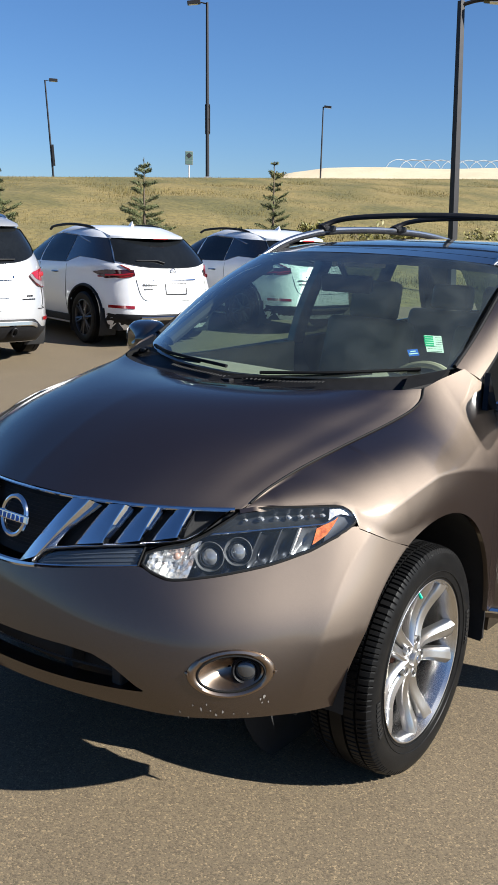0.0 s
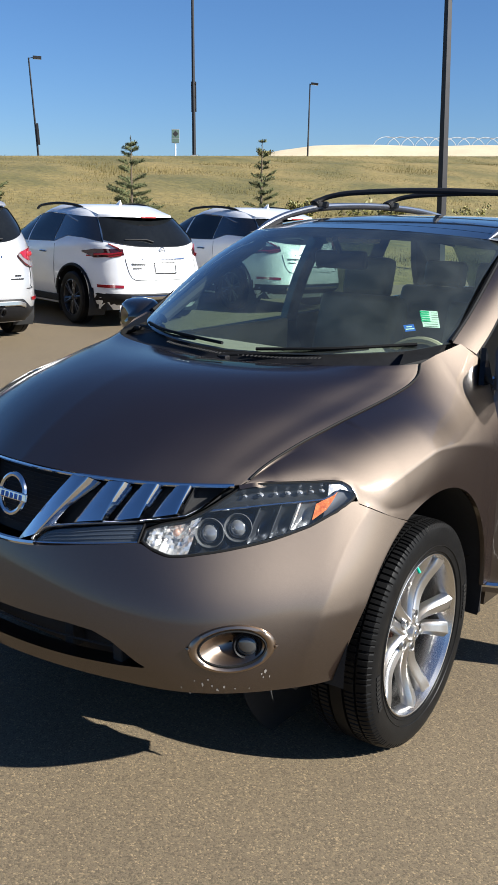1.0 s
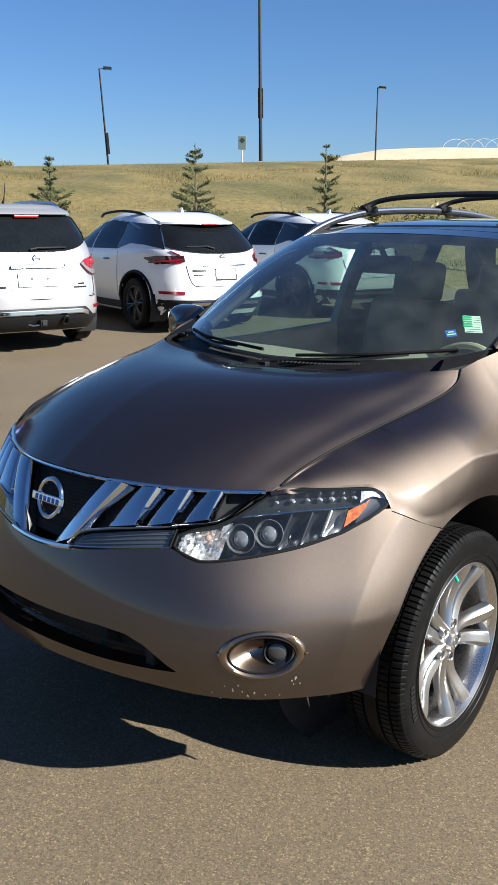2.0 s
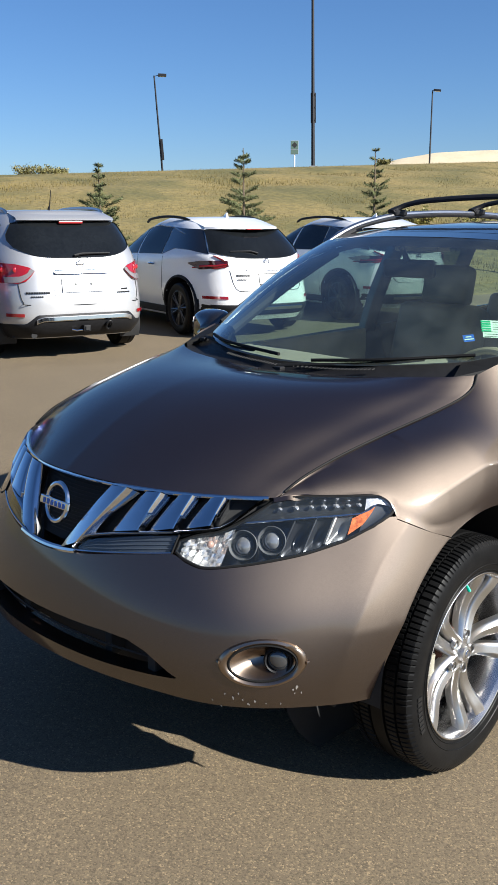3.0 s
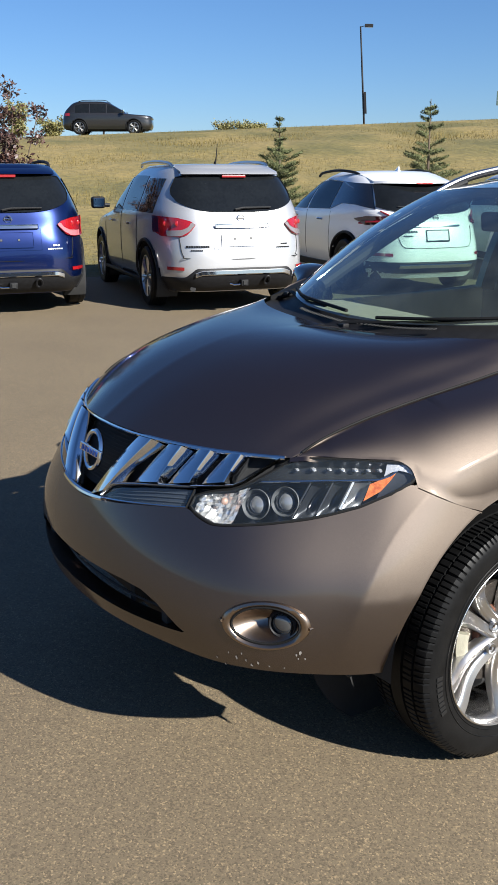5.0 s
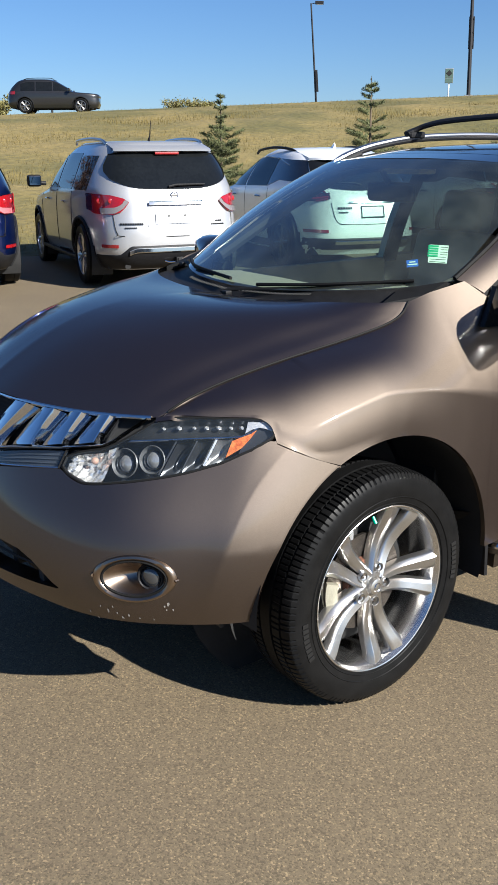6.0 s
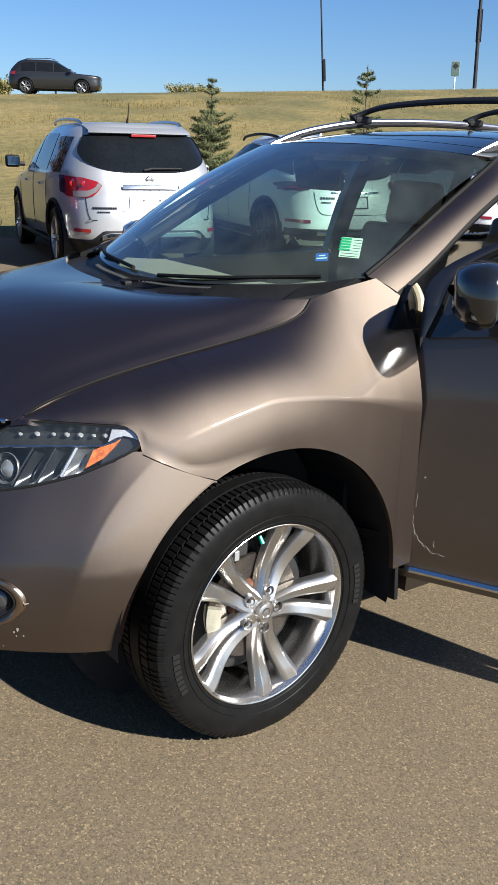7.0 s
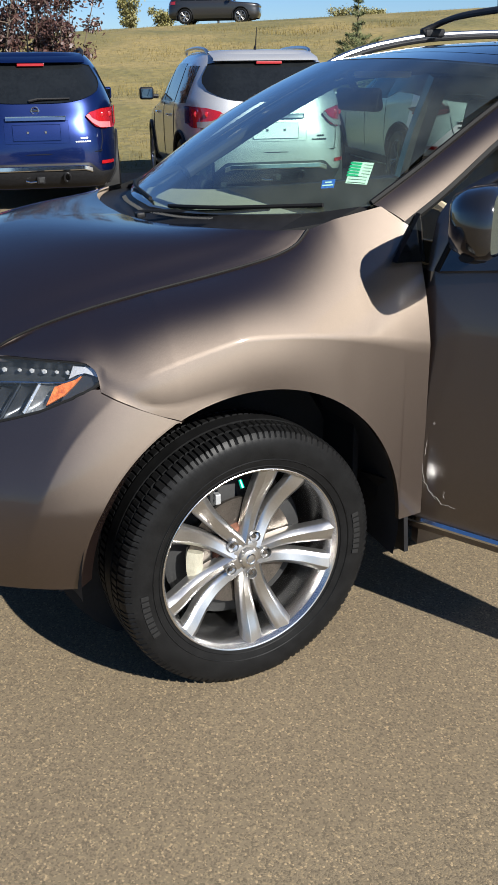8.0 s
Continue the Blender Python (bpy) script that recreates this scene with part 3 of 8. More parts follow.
# bonnet
def hood_grid():
    """A patch between the nose edge, the cowl edge, the middle line and the shut line."""
    rear = np.array([(0, -0.02, 1.188), (0.22, -0.008, 1.193), (0.42, 0.03, 1.20), (0.56, 0.10, 1.206), (0.65, 0.19, 1.208), (0.702, 0.272, 1.209)])
    front = np.array([(0, -0.872, 0.970), (0.15, -0.852, 0.966), (0.30, -0.800, 0.957), (0.45, -0.722, 0.952), (0.56, -0.652, 0.953), (0.620, -0.600, 0.957)])
    na, nb = 57, 71
    fr, re, edge = spline(front, na), spline(rear, na), spline(SHUT, nb)
    edge[0], edge[-1] = fr[-1], re[-1]
    lat, lon = np.linspace(0, 1, na), np.linspace(0, 1, nb)
    mid = np.stack([0 * lon, -0.872 + 0.852 * lon, 0.970 + 0.218 * (1 - (1 - lon) ** 2.75) + 0.010 * np.sin(np.pi * lon)], -1)
    a2 = (lat**1.5)[None, :, None]
    b = lon[:, None, None]
    g = (1 - a2) * mid[:, None] + a2 * edge[:, None] + (1 - b) * fr[None] + b * re[None]
    g = g - (1 - b) * ((1 - a2) * fr[0] + a2 * fr[-1]) - b * ((1 - a2) * re[0] + a2 * re[-1])
    g[..., 2] += 0.010 * np.sin(np.pi * lon)[:, None] * ((1 - lat**2) ** 1.5)[None]
    # a soft raised shoulder runs beside the shut line, with a shallow dip inside it
    wave = np.sin(np.pi * np.clip(lon * 0.94 + 0.03, 0, 1)) ** 0.7
    g[..., 2] += wave[:, None] * (0.004 * np.exp(-(((lat - 0.45) / 0.22) ** 2)) - 0.0045 * np.exp(-(((lat - 0.80) / 0.10) ** 2)))[None]
    return g


hg = hood_grid()
hg[:, -1] += (-0.002, 0, 0.0006)
full = np.concatenate([mirrored(hg)[:, :0:-1], hg], 1)
for sg in (1, -1):
    part("hood_gap", tube(spline(SHUT, 60)[2:] * (sg, 1, 1) + (sg * 0.0014, 0, 0.0022), 0.0036, 6), SEAL, bronze_car)
hood = sheet("hood", full, BROWN, bronze_car, "bronze metallic bonnet", flange=0, inward=(0, -0.3, 0.6))

# bumper cover with its lower mouth


def arch_z(y, r=ARCH_R):
    return ARCH_Z + np.sqrt(np.maximum(r * r - np.asarray(y) ** 2, 0))


S_END = 6.97
FOG_S, FOG_Z = 3.95, 0.544
bump_s = np.concatenate([np.linspace(0, 5.4, 110), np.linspace(5.45, S_END, 60)])
bump_top = smooth_interp(bump_s, [0, 0.25, 0.6, 1.2, 1.75, 1.98, 2.22, 2.5, 3.0, 3.6, 4.2, 4.8, 5.25, 5.40, 5.47, 5.54, 5.62, 5.70, S_END],
                         [0.752, 0.754, 0.762, 0.783, 0.798, 0.803, 0.785, 0.774, 0.783, 0.798, 0.817, 0.847, 0.882, 0.8955, 0.902, 0.9065, 0.906, 0.8985, 0.8175])
tip_s = 5.50
for k_ in np.where(bump_s > 5.69)[0]:
    bump_top[k_] = 0.909 + (0.8175 - 0.909) * (skin(bump_s[k_], 0.87)[1] - skin(tip_s, 0.87)[1]) / (skin(S_END, 0.87)[1] - skin(tip_s, 0.87)[1])
bump_bot = smooth_interp(bump_s, [0, 1, 2, 2.6, 3.2, 4, 5, 6, S_END], [0.422, 0.422, 0.416, 0.410, 0.406, 0.402, 0.397, 0.390, 0.385])
mouth_hi = np.interp(bump_s, [0, 1.2, 1.6, 1.9, 2.30, 2.42], [0.568, 0.570, 0.563, 0.540, 0.488, 0.478])
mouth_lo = np.interp(bump_s, [0, 1.2, 2.0, 2.42], [0.466, 0.467, 0.470, 0.474])


def trim_arch(s, z_low):
    """Raises the lower edge to the wheel arch where the station has passed its front."""
    out = np.array(z_low)
    for i, (a, b) in enumerate(zip(s, z_low)):
        z = b
        for _ in range(12):
            y = skin(a, z)[1]
            z2 = arch_z(y) if abs(y) < ARCH_R else b
            z = max(b, 0.5 * z + 0.5 * z2) if abs(y) < ARCH_R else max(b, z - 0.01)
        out[i] = z
    return out


bump_bot = trim_arch(bump_s, bump_bot)
bump_bot = np.minimum(bump_bot, bump_top - 0.004)
nv_chin, nv_up = 7, 44
g = np.zeros((len(bump_s), nv_chin + nv_up, 3))
lo_hi = np.where(bump_s < 2.42, mouth_lo, bump_bot + 0.18 * (np.maximum(bump_top - bump_bot, 0)))
up_lo = np.where(bump_s < 2.42, mouth_hi, lo_hi)
g[:, :nv_chin] = patch(bump_s, bump_bot, lo_hi, nv_chin)
g[:, nv_chin:] = patch(bump_s, up_lo, bump_top, nv_up)
gm = np.concatenate([mirrored(g)[:0:-1], g], 0)
centre = len(bump_s) - 1
mouth_cols = int((bump_s < 2.40).sum())


def bumper_object():
    nu, nv = gm.shape[:2]
    n = grid_normals(gm)
    verts = list(gm.reshape(-1, 3))
    idx = np.arange(nu * nv).reshape(nu, nv)
    faces = []
    for i in range(nu - 1):
        for j in range(nv - 1):
            if j == nv_chin - 1 and min(abs(i - centre), abs(i + 1 - centre)) < mouth_cols:
                continue
            si = (bump_s[abs(i - centre)] + bump_s[abs(i + 1 - centre)]) / 2
            zi = gm[i : i + 2, j : j + 2, 2].mean()
            if math.hypot((si - FOG_S) / 0.67, (zi - FOG_Z) / 0.057) < 1:
                continue
            faces.append((idx[i, j], idx[i + 1, j], idx[i + 1, j + 1], idx[i, j + 1]))
    # turned-in edges
    def turn(line, depth):
        base = len(verts)
        for i, j in line:
            p = np.array(gm[i, j])
            d = np.array([0, 0.6, 0.75]) - p
            d[2] *= 0.15
            verts.append(p + d / np.linalg.norm(d) * depth)
        for k in range(len(line) - 1):
            faces.append((idx[line[k]], idx[line[k + 1]], base + k + 1, base + k))
    turn([(i, 0) for i in range(nu)], 0.05)
    turn([(i, nv - 1) for i in range(nu)], 0.02)
    inner = [i for i in range(nu) if abs(i - centre) <= mouth_cols]
    turn([(i, nv_chin - 1) for i in inner], 0.06)
    turn([(i, nv_chin) for i in inner], 0.06)
    for e in (0, nu - 1):
        turn([(e, j) for j in range(nv)], 0.02)
    ob = mesh_object("bumper", verts, [tuple(int(v) for v in f) for f in faces], BROWN, True, bronze_car, "bronze bumper cover with chipped lower edge")
    bm = bmesh.new()
    bm.from_mesh(ob.data)
    bmesh.ops.remove_doubles(bm, verts=bm.verts, dist=0.0008)
    bmesh.ops.recalc_face_normals(bm, faces=bm.faces)
    bm.to_mesh(ob.data)
    bm.free()
    ob.data.set_sharp_from_angle(angle=radians(45))
    return ob


bumper = bumper_object()


# fenders
def fender_grid():
    s_front = np.concatenate([np.linspace(3.12, 5.2, 30), np.linspace(5.24, 5.70, 18), np.linspace(5.75, 6.97, 28)])
    lo_front = smooth_interp(s_front, [3.12, 3.4, 3.9, 4.4, 5.0, 5.25, 5.38, 5.46, 5.53, 5.60, 5.65, 5.70, 6.97], [0.9565, 0.963, 0.965, 0.9655, 0.966, 0.965, 0.9635, 0.961, 0.9565, 0.949, 0.937, 0.9015, 0.8215])
    for k_ in np.where(s_front > 5.705)[0]:
        lo_front[k_] = 0.9115 + (0.8200 - 0.9115) * (skin(s_front[k_], 0.87)[1] - skin(tip_s, 0.87)[1]) / (skin(S_END, 0.87)[1] - skin(tip_s, 0.87)[1])
    ys = ARCH_R * np.sin(np.linspace(math.asin(-0.196 / ARCH_R), math.pi / 2 * 0.995, 44))
    s_arch = np.array([station_of(y, float(arch_z(y))) for y in ys])
    lo_arch = arch_z(ys)
    s_rear = np.array([station_of(y, 0.5) for y in np.linspace(ARCH_R + 0.002, 0.550, 12)])
    lo_rear = np.full(12, 0.395)
    s = np.concatenate([s_front, s_arch, s_rear])
    lo = np.concatenate([lo_front, lo_arch, lo_rear])
    n_low, n_up = 18, 34
    v_up = np.linspace(0, 1, n_up + 1)
    g = np.zeros((len(s), n_low + n_up + 1, 3))
    # the panel is drawn from a calm line below the lamp's rim, then cut off at the rim
    calm = np.minimum(lo_front, smooth_interp(s_front, [3.12, 3.6, 4.4, 5.0, 5.3, 5.5, 5.70, 6.97], [0.952, 0.948, 0.944, 0.935, 0.924, 0.912, 0.9015, 0.8215]))
    feet = skin(s_front, calm)
    y_line = np.maximum.accumulate([skin(a, b)[1] for a, b in zip(s, np.concatenate([calm, lo[len(calm):]]))])
    gone = np.concatenate([[0], np.cumsum(np.linalg.norm(np.diff(feet, axis=0), axis=1))])
    y_top = -0.597 + 0.401 * gone / gone[-1]      # the columns fan out evenly round the lamp's tip
    crest_z = lambda y: float(np.where(y < 0.02, ARCH_Z + math.sqrt(max(CREASE_R**2 - min(y, 0.02) ** 2, 0)), smooth_interp(y, [0.02, 0.15, 0.30, 0.45, 0.56], [0.9997, 0.986, 0.960, 0.928, 0.902])))
    crest_x = lambda y: float(smooth_interp(y, [-0.40, -0.30, -0.20, -0.08, 0.06, 0.20, 0.34, 0.46, 0.56], CREST_X))
    foot_x = lambda y: float(smooth_interp(y, [-0.20, -0.08, 0.06, 0.20, 0.34, 0.46, 0.56], [0.934, 0.938, 0.938, 0.934, 0.926, 0.916, 0.905]))
    for i, (a, b) in enumerate(zip(s, lo)):
        y0 = float(y_line[i])
        if y0 <= 0.272:
            top = shut_at(y_top[i]) if i < len(s_front) else shut_at(y0)
            if i == 0:
                top = SHUT[0]
        elif y0 <= 0.468:
            top = np.array([np.interp(y0, [0.272, 0.34, 0.468], [0.702, 0.727, 0.755]), y0, np.interp(y0, [0.272, 0.34, 0.468], [1.209, 1.236, 1.264])])
        else:
            top = np.array([0.755 + 0.2 * (y0 - 0.468), y0, 1.264 + 0.2 * (y0 - 0.468)])
        edge = top
        if 0.12 < y0 <= 0.468:
            # the panel heads for a calm line; only its rim follows the bonnet's rounded corner
            u = [0.12, 0.185, 0.272, 0.34, 0.468]
            top = np.array([smooth_interp(y0, u, [0.720, 0.7245, 0.732, 0.739, 0.755]), y0, smooth_interp(y0, u, [1.142, 1.163, 1.200, 1.229, 1.264])], float)
        foot = feet[i] if i < len(s_front) else np.array([foot_x(y0), y0, b])
        zc = crest_z(y0)
        low = zc > foot[2] + 0.004 and y0 > -0.36
        crest = np.array([crest_x(y0), y0, zc]) if low else foot
        # the shoulder above the crest: steep where it leaves, calm where it meets the joint
        flat = np.array([top[0] - crest[0], top[1] - crest[1], 0.0])
        run = np.linalg.norm(flat)
        way, rise = flat / max(run, 1e-6), top[2] - crest[2]
        size, chord = math.hypot(run, rise), math.atan2(rise, run)
        bend0 = math.radians(float(smooth_interp(y0, [-0.6, -0.50, -0.42, -0.36, -0.28, -0.2, 0.1, 0.35, 0.56], [20, 32, 34, 30, 25, 24, 21, 13, 9])))
        bend1 = math.radians(float(smooth_interp(y0, [-0.6, -0.42, -0.2, 0.1, 0.35, 0.56], [10, 16, 19, 15, 6, 4])))
        t0 = way * math.cos(chord + bend0) + np.array([0, 0, math.sin(chord + bend0)])
        t1 = way * math.cos(chord - bend1) + np.array([0, 0, math.sin(chord - bend1)])
        q1, q2 = crest + t0 * size * 0.38, top - t1 * size * 0.36
        u = v_up[:, None]
        g[i, n_low:] = (1 - u) ** 3 * crest + 3 * (1 - u) ** 2 * u * q1 + 3 * (1 - u) * u**2 * q2 + u**3 * top
        if 0.12 < y0 <= 0.468:
            g[i, n_low:] += (v_up**7)[:, None] * (edge - top)
        if y0 > 0.468:
            # behind the pillar's foot the panel stops short, under the quarter light
            full = g[i, n_low:].copy()
            stop = np.interp(np.interp(y0, [0.468, 0.535, 0.56], [1.264, 1.212, 1.19]), full[:, 2], v_up)
            g[i, n_low:] = np.stack([np.interp(v_up * stop, v_up, full[:, c]) for c in range(3)], -1)
        # the flare's face, from its rim up to the crest
        if low:
            w = np.linspace(0, 1, n_low + 1)[:, None]
            g[i, : n_low + 1] = foot * (1 - w) + crest * w + np.sin(np.pi * w) * np.array([0.005, 0, 0]) * min(1.0, (zc - foot[2]) / 0.1) * np.clip((0.30 - y0) / 0.25, 0, 1)
        else:
            curve = g[i, n_low:].copy()
            start = float(np.interp(b, curve[:, 2], v_up))
            cut = start + 0.06 * (1 - start)
            first, rest = np.linspace(start, cut, n_low + 1), np.linspace(cut, 1, n_up + 1)
            at = lambda k: np.stack([np.interp(k, v_up, curve[:, c]) for c in range(3)], -1)
            g[i, n_low:], g[i, : n_low + 1] = at(rest), at(first)
            if y0 < -0.52:
                # the sharp front corner between lamp and bonnet is plain
                k_ = np.clip((y0 + 0.60) / 0.08, 0, 1)
                w = np.linspace(0, 1, n_low + n_up + 1)[:, None]
                g[i] = k_ * g[i] + (1 - k_) * (skin(a, b) * (1 - w) + top * w)
    # draw out small waves along the panel, leaving its edges where they are
    nv = n_low + n_up + 1
    ease = np.ones(nv)
    ease[:4] = np.linspace(0, 1, 4)
    ease[-4:] = np.linspace(1, 0, 4)
    ease = ease[None] * np.clip((-0.04 - y_line) / 0.12, 0, 1)[:, None]
    step = np.linalg.norm(np.diff(g, axis=0), axis=-1).mean(1)
    w = (step[1:] / (step[:-1] + step[1:]))[:, None, None]
    for _ in range(160):
        move = (g[:-2] * w + g[2:] * (1 - w) - g[1:-1]) * 0.5 * ease[1:-1, :, None]
        g[1:-1] += move * (1, 0, 1)
    # behind the lamp's tip the panel takes the calmest shape between its neighbours
    i0, i1 = int(np.searchsorted(y_line, -0.445)), int(np.searchsorted(y_line, -0.275))
    g = calmest(g, i0, i1)
    # next to the lamp's rim the panel never droops below its own edge
    w = np.linspace(0, 1, n_low + 1)[:, None]
    for i in range(int(np.searchsorted(y_line, -0.33))):
        k_ = float(np.clip((g[i, 0, 2] - g[i, 1 : n_low, 2].min()) / 0.002, 0, 1))
        g[i, : n_low + 1] = k_ * (g[i, 0] * (1 - w) + g[i, n_low] * w) + (1 - k_) * g[i, : n_low + 1]
    return g


def calmest(g, i0, i1):
    """The columns i0 to i1 of a grid redrawn with the least bending; its first and last rows stay."""
    sub = g[i0 - 2 : i1 + 2]
    nu, nv = sub.shape[:2]
    idx = np.arange(nu * nv).reshape(nu, nv)
    rows = []
    for i in range(1, nu - 1):
        for j in range(1, nv - 1):
            row = np.zeros(nu * nv)
            row[idx[i, j]], row[idx[i - 1, j]], row[idx[i + 1, j]], row[idx[i, j - 1]], row[idx[i, j + 1]] = -4, 1, 1, 1, 1
            rows.append(row)
    lap = np.array(rows)
    free = np.zeros((nu, nv), bool)
    free[2:-2, 1:-1] = True
    free, flat = free.ravel(), sub.reshape(-1, 3)
    a, rest = lap[:, free], lap[:, ~free] @ flat[~free]
    out = flat.copy()
    out[free] = np.linalg.solve(a.T @ a + 1e-9 * np.eye(a.shape[1]), -a.T @ rest)
    g[i0 - 2 : i1 + 2] = out.reshape(nu, nv, 3)
    return g


CREST_X = [0.874, 0.903, 0.920, 0.928, 0.932, 0.930, 0.923, 0.913, 0.902]
fg = fender_grid()
fender = sheet("fender", fg, BROWN, bronze_car, "bronze front fender with flared arch", flange=0.016, inward=INSIDE, calm=12)
sheet("fender", mirrored(fg), BROWN, bronze_car, flange=0.016, inward=INSIDE, calm=12)


# inner arches and the dark underbody
def arch_liner(sign):
    ys = np.linspace(-math.pi / 2 - 0.05, math.pi / 2 + 0.25, 40)
    g = np.array([[(sign * x, (0.474 + 0.02 * (x < 0.85)) * math.sin(a), 0.395 + (0.474 + 0.02 * (x < 0.85)) * math.cos(a)) for x in (0.905, 0.88, 0.7, 0.52)] for a in ys])
    sheet("arch_liner", g, DARK, bronze_car, "black wheel arch liner", flange=0, inward=(sign * 0.7, 0, 0.4))
    disc = bmesh.new()
    ring = [disc.verts.new((sign * 0.52, 0.48 * math.sin(a), 0.39 + 0.48 * math.cos(a))) for a in np.linspace(0, 2 * math.pi, 40, endpoint=False)]
    disc.faces.new(ring)
    part("arch_wall", disc, DARK, bronze_car)


for sign in (1, -1):
    arch_liner(sign)

part("underbody", box((1.30, 3.9, 0.14), (0, 1.62, 0.34), 0.03), DARK, bronze_car, "dark underbody")
part("splash_shield", box((1.15, 0.55, 0.02), (0, -0.53, 0.43), 0.008, rot=(3, 0, 0)), DARK, bronze_car)
for sx in (1, -1):
    bm = bmesh.new()
    pts = [(0.86, 0.465, 0.50), (0.89, 0.50, 0.42), (0.885, 0.515, 0.262), (0.70, 0.50, 0.25), (0.69, 0.47, 0.46)]
    a = [bm.verts.new((sx * x, y, z)) for x, y, z in pts]
    b = [bm.verts.new((sx * x, y + 0.014, z)) for x, y, z in pts]
    bm.faces.new(a)
    bm.faces.new(b[::-1])
    for k in range(5):
        bm.faces.new((a[k], a[(k + 1) % 5], b[(k + 1) % 5], b[k]))
    part("mud_flap", bm, BLACK, bronze_car, "black plastic mud flap")
    # stone guards before the front wheels
    bm = box((0.20, 0.015, 0.07), (sx * 0.66, -0.50, 0.362), 0.005, rot=(18, 0, 0))
    part("air_deflector", bm, DARK, bronze_car, "black air deflector")

# rest of the flanks, from the front door back
REAR_Y = (0.56, 1.10, 1.70, 2.30, 2.85, 3.35, 3.62)
REAR_W = {0.30: (0.885, 0.885, 0.885, 0.885, 0.885, 0.87, 0.80), 0.50: (0.90, 0.905, 0.91, 0.915, 0.925, 0.905, 0.82), 0.75: (0.895, 0.90, 0.91, 0.92, 0.93, 0.905, 0.82),
          0.95: (0.872, 0.89, 0.90, 0.91, 0.915, 0.885, 0.80), 1.08: (0.845, 0.865, 0.875, 0.88, 0.875, 0.845, 0.76), 1.16: (0.82, 0.835, 0.845, 0.845, 0.84, 0.80, 0.72)}


def flank_grid(y0, y1, z0, z1, nu, nv):
    out = np.zeros((nu, nv, 3))
    for i, y in enumerate(np.linspace(y0, y1, nu)):
        lo = z0(y) if callable(z0) else z0
        hi = z1(y) if callable(z1) else z1
        for j, z in enumerate(np.linspace(lo, hi, nv)):
            zs = np.array(list(REAR_W))
            w = [float(spline_at(np.array(REAR_W[k]), np.interp(y, REAR_Y, np.arange(7)))) for k in zs]
            out[i, j] = (float(spline_at(np.array(w), np.interp(z, zs, np.arange(len(zs))))), y, z)
    return out


BELT = lambda y: np.interp(y, [0.56, 1.6, 2.9, 3.6], [1.13, 1.15, 1.19, 1.22])
REAR_ARCH = lambda y: max(0.30, 0.40 + math.sqrt(max(0.0, 0.455**2 - (y - 2.825) ** 2)) if abs(y - 2.825) < 0.455 else 0.30)
sill_l = flank_grid(0.56, 1.62, 0.28, 0.40, 12, 5)
sheet("sill", sill_l, BROWN, bronze_car, flange=0.03, inward=INSIDE)
part("sill_strip", box((0.012, 1.04, 0.02), (0.906, 1.09, 0.405), 0.004), CHROME, bronze_car, "chrome sill strip")
rear_door = flank_grid(1.63, 2.42, 0.33, BELT, 14, 14)
sheet("rear_door", rear_door, BROWN, bronze_car, "bronze rear door", flange=0.02, inward=INSIDE)
sheet("rear_door", mirrored(rear_door), BROWN, bronze_car, flange=0.02, inward=INSIDE)
quarter = flank_grid(2.425, 3.62, REAR_ARCH, BELT, 60, 14)
sheet("quarter_panel", quarter, BROWN, bronze_car, flange=0.02, inward=INSIDE)
sheet("quarter_panel", mirrored(quarter), BROWN, bronze_car, flange=0.02, inward=INSIDE)
right_door = flank_grid(0.565, 1.62, 0.33, BELT, 16, 14)
sheet("passenger_door", mirrored(right_door), BROWN, bronze_car, "closed bronze passenger door", flange=0.02, inward=INSIDE)
sheet("sill", mirrored(sill_l), BROWN, bronze_car, flange=0.03, inward=INSIDE)
tail = np.array([[(x, 3.62 + 0.16 * (1 - (x / 0.80) ** 4) - 0.10 * max(0, (z - 0.9)) * 1.2, z) for z in np.linspace(0.38, 1.22, 12)] for x in np.linspace(-0.80, 0.80, 25)])
sheet("tailgate", tail, BROWN, bronze_car, flange=0.02, inward=INSIDE)

# glasshouse: screen, pillars, roof
WS_LOW = np.array([(0, 0.075, 1.205), (0.25, 0.105, 1.212), (0.45, 0.18, 1.225), (0.62, 0.315, 1.240), (0.722, 0.455, 1.262)])
WS_TOP = np.array([(0, 0.885, 1.640), (0.22, 0.893, 1.638), (0.42, 0.925, 1.630), (0.56, 0.985, 1.616), (0.640, 1.080, 1.598)])


def screen_grid():
    lo, hi = spline(WS_LOW, 25), spline(WS_TOP, 25)
    v = np.linspace(0, 1, 20)
    g = lo[:, None] * (1 - v)[None, :, None] + hi[:, None] * v[None, :, None]
    g[..., 2] += 0.035 * np.sin(np.pi * v)[None]
    return np.concatenate([mirrored(g)[:0:-1], g], 0)


wsg = screen_grid()
windscreen = sheet("windscreen", wsg, WSGLASS, bronze_car, "green-tinted windscreen", flange=0)
windscreen.visible_shadow = False


def screen_point(a, v, lift=0.0):
    """A point on the screen: a from -1 to 1 across, v from 0 to 1 up."""
    i = (a + 1) / 2 * (wsg.shape[0] - 1)
    col = spline_at(wsg, i)
    p = spline_at(col, v * (wsg.shape[1] - 1))
    n = grid_normals(wsg)[int(i), int(v * (wsg.shape[1] - 1))]
    n = n if n[2] > 0 else -n
    return p + n * lift


